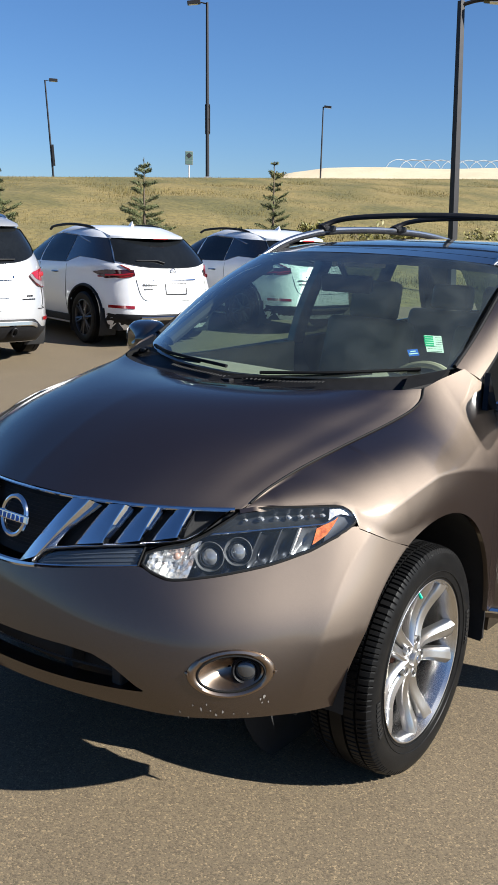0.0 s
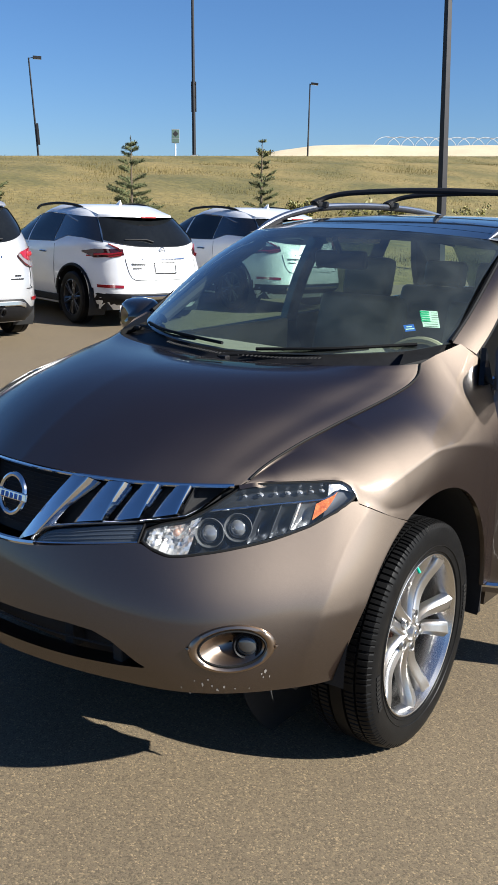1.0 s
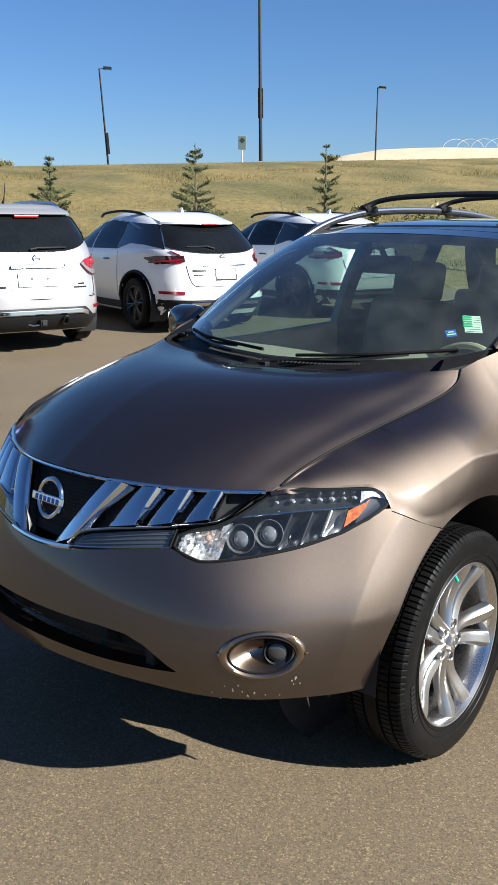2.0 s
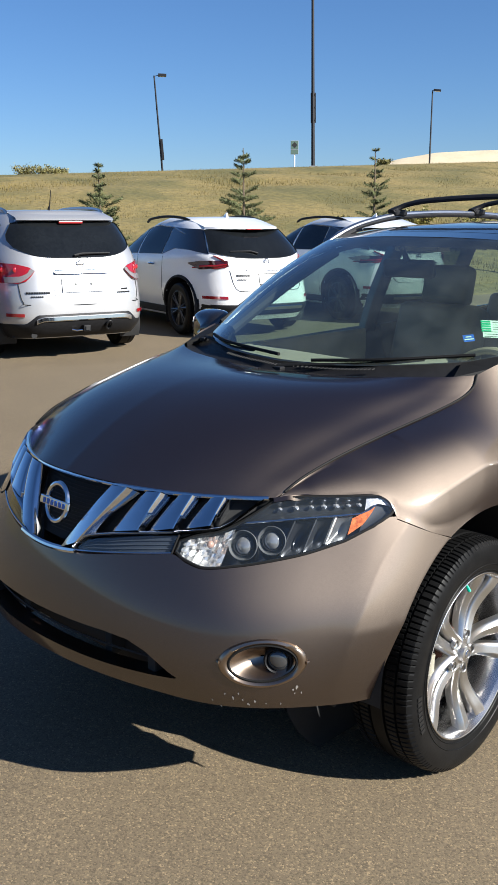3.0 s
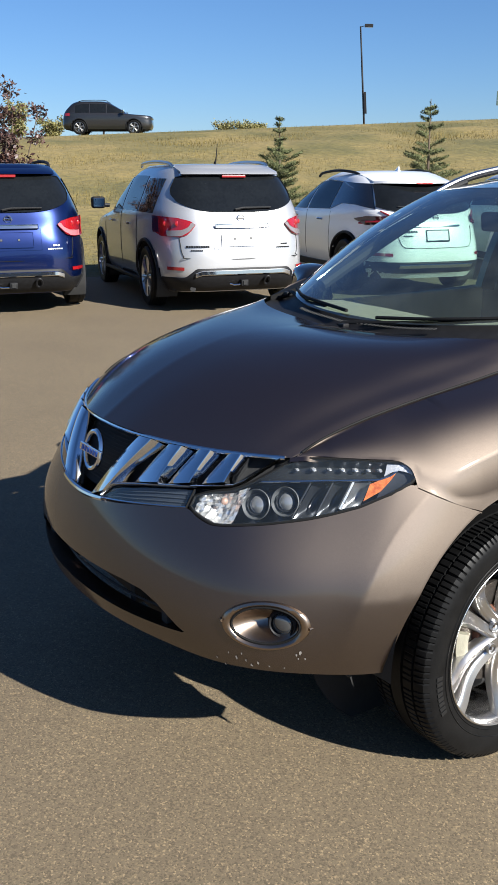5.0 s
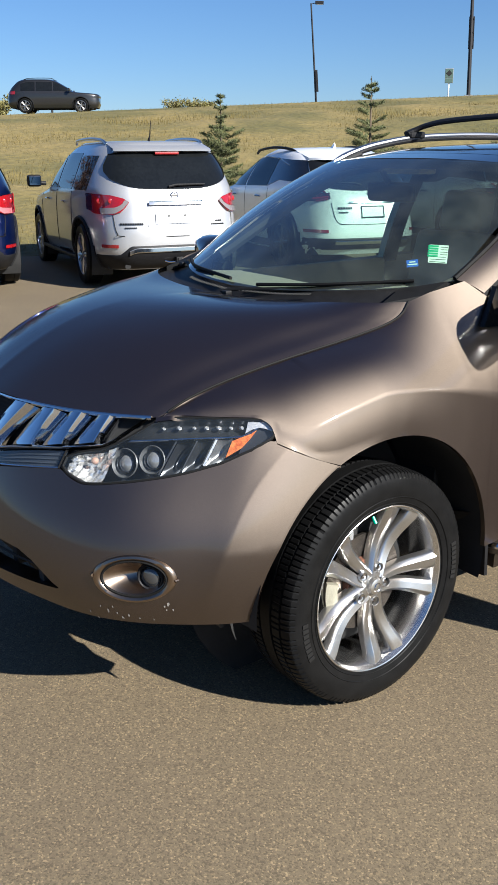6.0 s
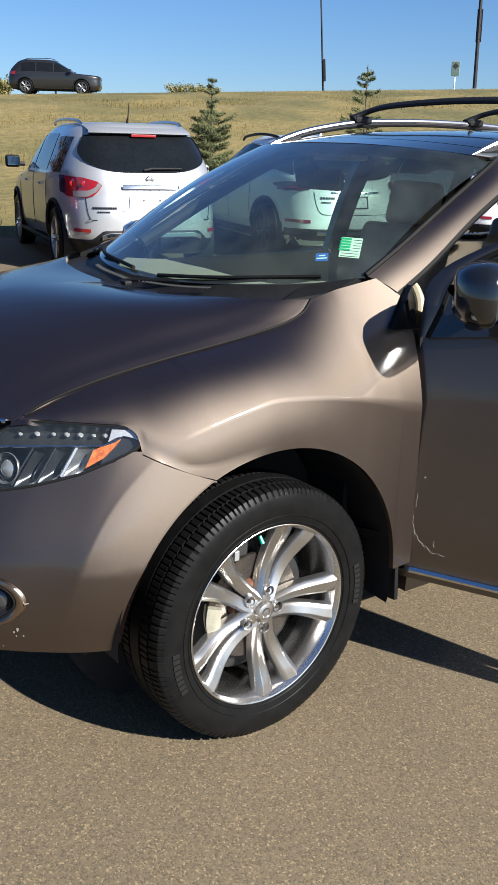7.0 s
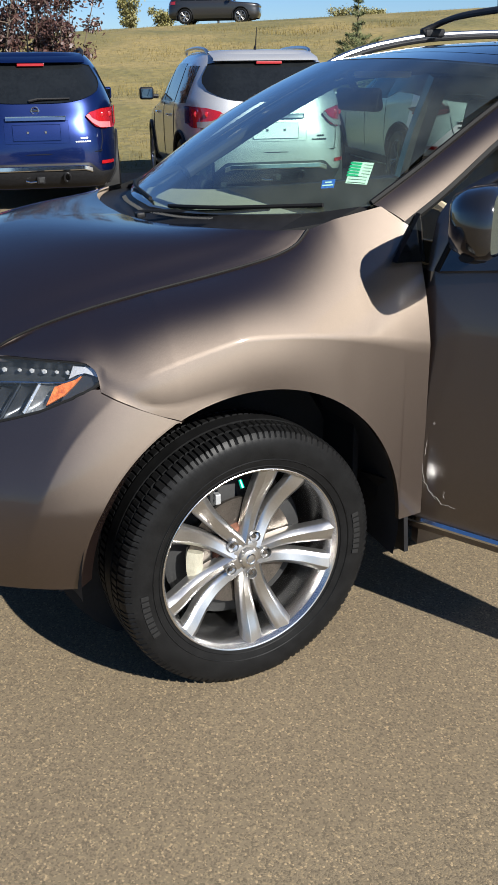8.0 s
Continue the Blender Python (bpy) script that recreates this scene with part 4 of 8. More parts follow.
# black frit band round the glass
frit_t = np.array([[screen_point(a, v, -0.004) for v in np.linspace(0.90, 1.0, 4)] for a in np.linspace(-1, 1, 41)])
sheet("frit_band", frit_t, GLOSSBLACK, bronze_car, flange=0)
ROOF_Y = (0.885, 1.25, 1.75, 2.30, 2.85, 3.25)
ROOF_Z = (1.642, 1.688, 1.706, 1.702, 1.675, 1.625)
ROOF_W = (0.640, 0.645, 0.650, 0.648, 0.632, 0.59)


def roof_point(u, y):
    """u from -1 to 1 across."""
    w = float(spline_at(np.array(ROOF_W), np.interp(y, ROOF_Y, np.arange(6))))
    z = float(spline_at(np.array(ROOF_Z), np.interp(y, ROOF_Y, np.arange(6))))
    yy = y + 0.16 * abs(u) ** 3 * max(0.0, 1 - (y - 0.885) / 0.6)
    return (u * w, yy, z - 0.036 * abs(u) ** 2.4)


def roof_grid(u0, u1, y0, y1, nu=25, nv=20):
    return np.array([[roof_point(u, y) for y in np.linspace(y0, y1, nv)] for u in np.linspace(u0, u1, nu)])


header = roof_grid(-1, 1, 0.890, 1.02, 31, 6)
sheet("roof_header", header, GLOSSBLACK, bronze_car, "dark glass roof header", flange=0.01, inward=(0, 1.5, 1.0))
sheet("glass_roof", roof_grid(-0.90, 0.90, 1.028, 2.0, 31, 20), GLOSSBLACK, bronze_car, "dark tinted glass roof panel", flange=0.01, inward=(0, 1.5, 1.0))
sheet("roof", roof_grid(-1, 1, 2.008, 3.25, 31, 16), BROWN, bronze_car, "bronze rear roof", flange=0.02, inward=(0, 1.5, 1.0))
for sg in (1, -1):
    sheet("roof_side", roof_grid(sg * 0.905, sg * 1.0, 1.028, 2.0, 4, 20), BROWN, bronze_car, flange=0.01, inward=(0, 1.5, 1.0))

# windscreen pillars and roof edges
P_IN = np.array([(0.728, 0.462, 1.266), (0.717, 0.62, 1.352), (0.694, 0.81, 1.458), (0.667, 0.985, 1.548), (0.646, 1.085, 1.597), (0.648, 1.27, 1.646), (0.652, 1.75, 1.668), (0.650, 2.3, 1.664), (0.632, 2.85, 1.638), (0.590, 3.25, 1.588)])
P_OUT = np.array([(0.795, 0.520, 1.226), (0.790, 0.66, 1.310), (0.766, 0.845, 1.427), (0.737, 1.025, 1.517), (0.716, 1.13, 1.552), (0.704, 1.34, 1.597), (0.702, 1.80, 1.616), (0.698, 2.3, 1.610), (0.680, 2.85, 1.580), (0.635, 3.25, 1.53)])


def pillar_grid(sign):
    a, b = spline(P_IN, 50), spline(P_OUT, 50)
    v = np.linspace(0, 1, 9)
    g = a[:, None] * (1 - v)[None, :, None] + b[:, None] * v[None, :, None]
    bulge = 0.006 * np.sin(np.pi * v)[None]
    g[..., 0] += bulge * 0.8
    g[..., 2] += bulge * 0.6
    g[..., 0] *= sign
    return g


for sg in (1, -1):
    sheet("roof_pillar", pillar_grid(sg), BROWN, bronze_car, "bronze windscreen pillar and roof edge", flange=0.004, inward=(0, 1.4, 1.2))
    # rubber seal under the pillar
    seal = spline(P_OUT, 40) * (sg, 1, 1) + (sg * -0.012, 0, -0.016)
    part("door_seal", tube(seal, 0.013, 6), SEAL, bronze_car, smooth=True)
    part("screen_seal", tube(spline(P_IN[:5], 24) * (sg, 1, 1) + (sg * -0.006, -0.004, 0.004), 0.008, 6), SEAL, bronze_car, smooth=True)


def pillar_post(y0, y1, name, depth=0.10, top_y=None):
    for sg in (1, -1):
        path0, path1 = np.array((0.83, y0, 1.13)), np.array((0.695, top_y or y1, 1.585))
        g = np.array([[(sg * (path0[0] * (1 - t) + path1[0] * t + 0.02 * math.sin(math.pi * t)), (path0[1] * (1 - t) + path1[1] * t) + d, path0[2] * (1 - t) + path1[2] * t) for d in np.linspace(-depth / 2, depth / 2, 4)] for t in np.linspace(0, 1, 12)])
        sheet(name, g, GLOSSBLACK, bronze_car, flange=0.04, inward=(0, y0, 1.3))


pillar_post(1.63, 1.70, "centre_pillar")
pillar_post(2.42, 2.46, "rear_pillar", 0.09, 2.42)
pillar_post(3.35, 3.0, "tail_pillar", 0.34, 2.95)


def side_window(y0, y1, sg, label=""):
    top = lambda y: np.array([np.interp(y, P_OUT[:, 1], P_OUT[:, 0]) - 0.008, y, np.interp(y, P_OUT[:, 1], P_OUT[:, 2]) - 0.015])
    g = []
    for y in np.linspace(y0, y1, 16):
        lo = np.array([0.835, y, float(BELT(y)) - 0.01])
        hi = top(y)
        if hi[2] < lo[2]:
            hi[2] = lo[2] + 0.004
        g.append([(sg * (lo[0] * (1 - t) + hi[0] * t + 0.015 * math.sin(math.pi * t)), y, lo[2] * (1 - t) + hi[2] * t) for t in np.linspace(0, 1, 6)])
    ob = sheet("side_window", np.array(g), SIDEGLASS if y0 < 1.0 else REARGLASS, bronze_car, label, flange=0)
    ob.visible_shadow = False


for sg in (1, -1):
    if sg < 0:
        side_window(0.60, 1.60, sg, "passenger side window glass")
    side_window(1.70, 2.38, sg, "rear side window glass")
back = np.array([[(x, 3.66 - 0.40 * t + 0.10 * (1 - (x / 0.7) ** 2) * (1 - t), 1.22 + 0.37 * t) for t in np.linspace(0, 1, 6)] for x in np.linspace(-0.68, 0.68, 12)])
sheet("rear_window", back, REARGLASS, bronze_car, "dark tinted rear window glass", flange=0).visible_shadow = False

# cowl: black plastic tray, grille slots and wipers
cowl = []
for a in np.linspace(-1, 1, 41):
    lo = spline_at(np.array([(0, -0.015, 1.166), (0.22, -0.002, 1.17), (0.42, 0.037, 1.178), (0.58, 0.11, 1.186), (0.65, 0.20, 1.190), (0.70, 0.275, 1.198)]), abs(a) * 5) * (np.sign(a) if a else 1, 1, 1)
    hi = screen_point(a * 0.985, 0.02, -0.012)
    cowl.append([lo * (1 - t) + hi * t - (0, 0, 0.022 * math.sin(math.pi * t)) for t in np.linspace(0, 1, 7)])
sheet("cowl", np.array(cowl), BLACK, bronze_car, "black plastic cowl below the windscreen", flange=0.02, inward=(0, 0.2, 0.8))
for a in np.linspace(-0.30, 0.42, 44):
    p = screen_point(a, 0.0, -0.006)
    part("cowl_slot", box((0.0035, 0.016, 0.003), p - np.array((0, 0.03, 0.004)), rot=(10, 0, 0)), VENTGREY, bronze_car)


def wiper(a0, v0, a1, v1):
    p0, p1 = screen_point(a0, max(v0, 0), 0.004) + (0, -0.035, -0.018), screen_point(a1, v1, 0.006) + (0, -0.008, 0)
    mid = (screen_point((a0 + a1) / 2, 0.0, 0.006) + (0, -0.020, -0.004) + (p0 + p1) / 2) / 2
    arm = part("wiper", tube(spline([p0 + (0, -0.01, -0.01), p0 + (0, 0, 0.004), mid, (mid + p1) / 2], 16), [0.013] * 4 + [0.008] * 12, 7, scale=0.6), SEAL, bronze_car, "black wiper arm and blade", smooth=True)
    b0, bm_, b1 = screen_point(a0 + 0.12 * (a1 - a0), 0.012, 0.006), screen_point((a0 + a1) / 2, (v0 + v1) / 2 + 0.012, 0.006), p1
    part("wiper_blade", tube(spline([b0, bm_, b1], 14), 0.0065, 6), SEAL, arm, smooth=True)
    part("wiper_pivot", box((0.03, 0.03, 0.018), p0 + (0, -0.012, -0.006), 0.006), BLACK, arm)


wiper(0.04, 0.0, 0.80, 0.03)
wiper(-0.72, 0.0, -0.02, 0.03)

# black gap pieces at the bonnet's rear corners
for sg in (1, -1):
    pts = [(0.700, 0.268, 1.203), (0.722, 0.33, 1.228), (0.715, 0.43, 1.262), (0.62, 0.31, 1.238), (0.66, 0.20, 1.206)]
    bm = bmesh.new()
    bm.faces.new([bm.verts.new((sg * x, y, z)) for x, y, z in pts])
    ext = bmesh.ops.extrude_face_region(bm, geom=bm.faces[:])
    bmesh.ops.translate(bm, vec=(0, 0, -0.02), verts=[v for v in ext["geom"] if isinstance(v, bmesh.types.BMVert)])
    part("corner_cap", bm, SEAL, bronze_car, "black plastic corner cap")

# ---- front details of the bronze car ----
def lift(g, d):
    """Moves a grid off its surface, outward from the car."""
    g = np.asarray(g, float)
    n = grid_normals(g)
    c = np.array(INSIDE)
    if ((g - c) * n).sum() < 0:
        n = -n
    return g + n * d


def skin_x(s, z):
    """Skin that takes negative stations for the passenger's half."""
    s = np.asarray(s, float)
    g = skin(np.abs(s), z)
    g[..., 0] *= np.where(s < 0, -1, 1)
    return g


# grille: dark mesh well, chrome surround, fins
MARKERGREY = material("smoked_panel", (0.045, 0.055, 0.075), 0.3, 0.2, vary=0.1, scale=30)
MARKERRIB = material("smoked_rib", (0.12, 0.14, 0.17), 0.3, 0.6, vary=0.1, scale=30)


def off_skin(s, z, d):
    """Places of the nose moved off its skin by d; negative stations lie on the passenger's half."""
    s, z, d = np.broadcast_arrays(np.asarray(s, float), np.asarray(z, float), np.asarray(d, float))
    e = 2e-3
    p = skin(np.abs(s), z)
    n = np.cross(skin(np.abs(s) + e, z) - p, skin(np.abs(s), z + e) - p)
    n /= np.linalg.norm(n, axis=-1, keepdims=True)
    n *= np.sign((n * (p - np.array(INSIDE))).sum(-1, keepdims=True))
    q = p + n * d[..., None]
    return q * np.stack([np.where(s < 0, -1, 1), np.ones(s.shape), np.ones(s.shape)], -1)


def ridge_fin(corners, heights, lean, n=12):
    """A ridged bar between four corners of the nose, (s, z) each: low inner, low outer, top inner, top outer. heights: (share across, height) pairs at the top; lean: the shares at the foot."""
    (a0, a1), (b0, b1), (c0, c1), (d0, d1) = corners
    t = np.linspace(0, 1, n)[:, None]
    u = np.array(lean)[None] * (1 - t) + np.array([h[0] for h in heights])[None] * t
    s_ = (a0 * (1 - u) + b0 * u) * (1 - t) + (c0 * (1 - u) + d0 * u) * t
    z_ = (a1 * (1 - u) + b1 * u) * (1 - t) + (c1 * (1 - u) + d1 * u) * t
    return off_skin(s_, z_, np.array([h[1] for h in heights])[None] + 0 * t)


gs = np.linspace(-3.0, 3.0, 61)
gtop = smooth_interp(np.abs(gs), [0, 1, 2, 3.0], [0.957, 0.955, 0.951, 0.952])
gbot = smooth_interp(np.abs(gs), [0, 0.5, 1.5, 2.0, 2.4, 2.7, 3.0], [0.762, 0.768, 0.80, 0.845, 0.865, 0.905, 0.945])
v = np.linspace(0, 1, 8)
well = skin_x(np.repeat(gs[:, None], 8, 1), gbot[:, None] * (1 - v) + gtop[:, None] * v)
well[..., 1] += 0.05
grille = sheet("grille", well, DARK, bronze_car, "black grille mesh with chrome fins", flange=0)
for k in np.linspace(0.79, 0.94, 16):
    line = skin_x(np.linspace(-0.62, 0.62, 13) * (0.35 + 0.65 * (k - 0.79) / 0.15), np.full(13, k))
    line[:, 1] += 0.042
    part("grille_bar", tube(line, 0.0016, 4), DARK, grille)
hs = np.linspace(-3.05, 3.05, 81)
top_line = skin_x(hs, smooth_interp(np.abs(hs), [0, 1, 2, 3.12], [0.960, 0.957, 0.953, 0.955]))
top_line[:, 1] -= 0.002
part("grille_surround", tube(top_line, 0.0062, 8), CHROME, grille, "chrome upper grille strip", smooth=True)
FIN_RIDGE = ((0.0, -0.03), (0.02, -0.002), (0.10, 0.004), (0.54, 0.0135), (0.60, 0.0140), (0.65, 0.0125), (0.88, -0.020), (0.93, -0.036))
FIN_FOOT = (0.0, 0.02, 0.12, 0.80, 0.86, 0.90, 0.95, 1.0)
for sg in (1, -1):
    def half(name, g, mat, label="", fl=0.012):
        return sheet(name, g * (sg, 1, 1), mat, grille, label, flange=fl, inward=(0, 0.2, 0.85))
    half("chrome_wing", ridge_fin(((0.28, 0.760), (0.60, 0.792), (0.72, 0.952), (1.14, 0.950)), ((0.0, -0.035), (0.03, 0.002), (0.14, 0.010), (0.56, 0.0145), (0.64, 0.0150), (0.70, 0.012), (0.92, -0.020), (0.98, -0.036)), FIN_FOOT, 16), CHROME, "broad chrome wing of the grille", 0)
    for low_in, low_out, top_in, top_out, z0, z1 in ((0.99, 1.43, 1.22, 1.62, 0.838, 0.852), (1.50, 1.90, 1.68, 2.04, 0.853, 0.866), (1.99, 2.40, 2.13, 2.50, 0.868, 0.880)):
        half("chrome_fin", ridge_fin(((low_in, z0), (low_out, z1), (top_in, 0.950), (top_out, 0.948)), FIN_RIDGE, FIN_FOOT), CHROME, "", 0)
    # chrome ledge below the fins
    ss = np.concatenate([np.linspace(0.50, 2.3, 26), np.linspace(2.36, 2.98, 14)])
    zl = smooth_interp(ss, [0.50, 0.66, 1.0, 1.39, 2.10, 2.50, 2.64, 2.76, 2.88, 2.98], [0.770, 0.806, 0.826, 0.841, 0.859, 0.872, 0.888, 0.911, 0.934, 0.949])
    vv = np.linspace(0, 1, 7)
    wl = np.interp(ss, [0.5, 0.9, 2.4, 2.98], [0.018, 0.015, 0.012, 0.006])
    hl = np.array([-0.012, 0.005, 0.010, 0.009, 0.003, -0.008, -0.02])
    half("chrome_ledge", off_skin(ss[:, None] + 0 * vv[None], zl[:, None] + vv[None] * wl[:, None], hl[None] + 0 * zl[:, None]), CHROME, "", 0)
    # clear marker panel under the ledge
    ss = np.linspace(0.56, 1.95, 22)
    lo_ = smooth_interp(ss, [0.56, 1.28, 1.95], [0.768, 0.790, 0.806])
    hi_ = smooth_interp(ss, [0.56, 0.66, 0.80, 1.39, 1.95], [0.776, 0.800, 0.813, 0.838, 0.851])
    vv = np.linspace(0, 1, 8)
    zz = lo_[:, None] + vv[None] * (hi_ - lo_)[:, None]
    sheet("marker_panel", off_skin(ss[:, None] + 0 * vv[None], zz, -0.010 + 0 * zz) * (sg, 1, 1), MARKERGREY, grille, "smoked clear marker panel", flange=0)
    for f in (0.28, 0.52, 0.76):
        part("marker_rib", tube(off_skin(ss[1:], lo_[1:] + f * (hi_ - lo_)[1:], -0.008) * (sg, 1, 1), 0.0022, 5), MARKERRIB, grille)
    pane_ = sheet("marker_lens", off_skin(ss[:, None] + 0 * vv[None], zz, -0.001 + 0 * zz) * (sg, 1, 1), LENS, grille, "clear marker lens", flange=0, inward=(0, 0.2, 0.85))
    pane_.visible_shadow = False
    part("marker_rim", tube(off_skin(ss, lo_, 0.0) * (sg, 1, 1), 0.0028, 5), CHROME, grille, smooth=True)
    part("marker_end", tube(off_skin(np.full(6, 1.955), np.linspace(0.805, 0.853, 6), 0.0) * (sg, 1, 1), 0.0035, 5), SEAL, grille, smooth=True)
# bottom of the V
vb = skin_x(np.linspace(-0.56, 0.56, 17), 0.758 + 0.010 * np.linspace(-1, 1, 17) ** 2)
vb[:, 1] -= 0.004
part("chrome_chin", tube(vb, 0.0095, 8), CHROME, grille, smooth=True)

# badge: a ring with a plain bar
badge = part("badge", box((0.150, 0.012, 0.026), (0.003, -0.918, 0.878), 0.004, rot=(-14, 0, 0)), CHROME, grille, "round chrome badge with a plain bar")
ringp = np.array([(0.003 + 0.052 * math.cos(a), -0.910 + 0.25 * 0.052 * math.sin(a), 0.878 + 0.056 * math.sin(a)) for a in np.linspace(0, 2 * math.pi, 40, endpoint=False)])
part("badge_ring", tube(ringp, 0.0085, 8, closed=True), CHROME, badge, smooth=True)
for kx in np.linspace(-0.05, 0.05, 6):
    part("badge_mark", box((0.012, 0.003, 0.016), (0.003 + kx, -0.9245, 0.878), 0.001, rot=(-14, 0, 0)), BLUEINK, badge)

# lower mouth
mouth = part("mouth_backing", box((0.92, 0.02, 0.17), (0, -0.84, 0.51), 0.004), DARK, bronze_car, "dark lower air intake")
for z in (0.50, 0.545):
    ln = skin_x(np.linspace(-2.2, 2.2, 31) * (1.0 if z < 0.5 else 0.86), np.full(31, z))
    ln[:, 1] += 0.05
    part("mouth_bar", tube(ln, 0.004, 5), DARK, mouth)
for kx in (-0.42, -0.22, 0.22, 0.42):
    part("mouth_rib", box((0.035, 0.05, 0.12), (kx, -0.875, 0.51), 0.006), DARK, mouth)


PROJ = material("projector_glass", (0.36, 0.37, 0.38), 0.10, 0.6, vary=0.25, scale=45, coat=1.0)
PALEBULB = material("pale_amber_bulb", (0.55, 0.36, 0.28), 0.1, 0.3, coat=1.0)
AMBERFACET = material("amber_facets", (0.55, 0.085, 0.015), 0.12, vary=0.5, scale=70, second=(0.75, 0.25, 0.06), bump=0.6, bump_scale=90, coat=1.0)


# headlamps
LAMPWELL = material("lamp_well", (0.020, 0.021, 0.023), 0.25, 0.3, vary=0.2, scale=40, coat=0.6)
LAMPGREY = material("lamp_shelf", (0.060, 0.064, 0.072), 0.28, 0.7, vary=0.15, scale=40)
SIDEBOWL = material("side_bowl", (0.26, 0.27, 0.28), 0.3, 0.7, vary=0.3, scale=40, bump=0.2, bump_scale=60)
BRIGHTBOWL = material("bright_bowl", (0.80, 0.80, 0.79), 0.22, 0.75, vary=0.12, scale=60, bump=0.35, bump_scale=70)


def headlamp(sg):
    m = np.array((sg, 1, 1))
    ss = np.concatenate([np.linspace(2.0, 3.24, 22), np.linspace(3.30, 5.30, 24), np.linspace(5.34, 5.645, 12)])
    lo_ = smooth_interp(ss, [2.0, 2.12, 2.26, 2.5, 3.0, 3.6, 4.2, 4.8, 5.25, 5.40, 5.48, 5.55, 5.61, 5.645], [0.811, 0.797, 0.788, 0.778, 0.787, 0.802, 0.821, 0.851, 0.886, 0.8995, 0.9065, 0.913, 0.921, 0.931])
    hi_ = smooth_interp(ss, [2.0, 2.2, 2.50, 2.66, 2.84, 3.05, 3.24, 3.7, 4.4, 5.0, 5.3, 5.42, 5.48, 5.55, 5.61, 5.645], [0.838, 0.854, 0.866, 0.880, 0.902, 0.932, 0.9545, 0.960, 0.9615, 0.962, 0.961, 0.9585, 0.956, 0.951, 0.944, 0.936])
    vv = np.linspace(0, 1, 14)
    S_, Z_ = np.repeat(ss[:, None], 14, 1), lo_[:, None] + vv[None] * (hi_ - lo_)[:, None]
    at = lambda s_, z_, d: off_skin(s_, z_, d) * m
    lamp = sheet("headlamp", at(S_, Z_, -0.075), LAMPWELL, bronze_car, "clear headlamp with two round projectors and amber marker", flange=0)
    cover = sheet("lens_cover", at(S_, Z_, 0.001), LENS, lamp, "clear lens", flange=0, inward=(sg * 0.3, 0.2, 0.85))
    cover.visible_shadow = False
    ring = np.concatenate([np.stack([ss, lo_], 1), np.stack([ss[-1:].repeat(3), np.linspace(lo_[-1], hi_[-1], 5)[1:-1]], 1), np.stack([ss, hi_], 1)[::-1], np.stack([ss[:1].repeat(3), np.linspace(hi_[0], lo_[0], 5)[1:-1]], 1)])
    part("lens_gasket", tube(at(ring[:, 0], ring[:, 1], -0.003), 0.0048, 6, closed=True), SEAL, lamp, smooth=True)
    sheet("lamp_floor", np.stack([at(ss, lo_, -0.004), at(ss, lo_, -0.08)], 1), LAMPGREY, lamp, flange=0)
    sheet("lamp_roof", np.stack([at(ss, hi_, -0.004), at(ss, hi_, -0.08)], 1), LAMPWELL, lamp, flange=0)

    def facing(s_, z_, depth):
        q = Vector(at(s_, z_, -depth))
        nrm = Vector(at(s_, z_, 0.02)) - Vector(at(s_, z_, 0.0))
        aim = (nrm.normalized() * 0.6 + Vector((sg * 0.25, -1, 0.05)).normalized() * 0.4).normalized()
        return Matrix.Translation(q) @ aim.to_track_quat("X", "Z").to_matrix().to_4x4()

    # two round bowls, each with its clear projector lens
    for s_, z_, r in ((2.98, 0.842, 0.030), (3.46, 0.855, 0.029)):
        mx = facing(s_, z_, 0.030)
        bm = revolve([(0.010, r * 1.42), (0.013, r * 1.36), (0.006, r * 1.25), (-0.012, r * 1.05), (-0.022, r * 0.75)], 30)
        bmesh.ops.transform(bm, matrix=mx, verts=bm.verts)
        rim = part("projector_rim", bm, SIDEBOWL, lamp, "grey projector bowl", smooth=True)
        bm = bmesh.new()
        bmesh.ops.create_uvsphere(bm, u_segments=24, v_segments=14, radius=r * 0.86)
        bmesh.ops.scale(bm, vec=(0.6, 1, 1), verts=bm.verts)
        bmesh.ops.transform(bm, matrix=mx @ pose(-0.004, 0, 0), verts=bm.verts)
        part("projector_lens", bm, PROJ, rim, smooth=True)
        bm = revolve([(0.002, r * 0.98), (0.006, r * 0.94), (0.002, r * 0.86)], 30)
        bmesh.ops.transform(bm, matrix=mx, verts=bm.verts)
        part("projector_ring", bm, LAMPGREY, rim, smooth=True)
    # crinkled reflector of the turn signal at the inner end, with its pale bulb
    rg = random.Random(3)
    us, ws = np.linspace(2.04, 2.74, 16), np.linspace(0.06, 0.94, 10)
    lo_u, hi_u = np.interp(us, ss, lo_), np.minimum(np.interp(us, ss, hi_), 0.884)
    z_u = lo_u[:, None] + ws[None] * (hi_u - lo_u)[:, None]
    bowl = np.array([[-0.016 - 0.030 * math.exp(-(((a - 2.42) / 0.22) ** 2) - ((b - 0.5) / 0.35) ** 2) + rg.uniform(-0.006, 0.006) for b in ws] for a in us])
    ob = sheet("signal_reflector", at(us[:, None] + 0 * z_u, z_u, bowl), BRIGHTBOWL, lamp, "bright faceted reflector", flange=0)
    ob.data.set_sharp_from_angle(angle=radians(12))
    bm = bmesh.new()
    bmesh.ops.create_uvsphere(bm, u_segments=12, v_segments=8, radius=0.011)
    bmesh.ops.translate(bm, vec=at(2.44, 0.838, -0.018), verts=bm.verts)
    part("signal_bulb", bm, PALEBULB, lamp, smooth=True)

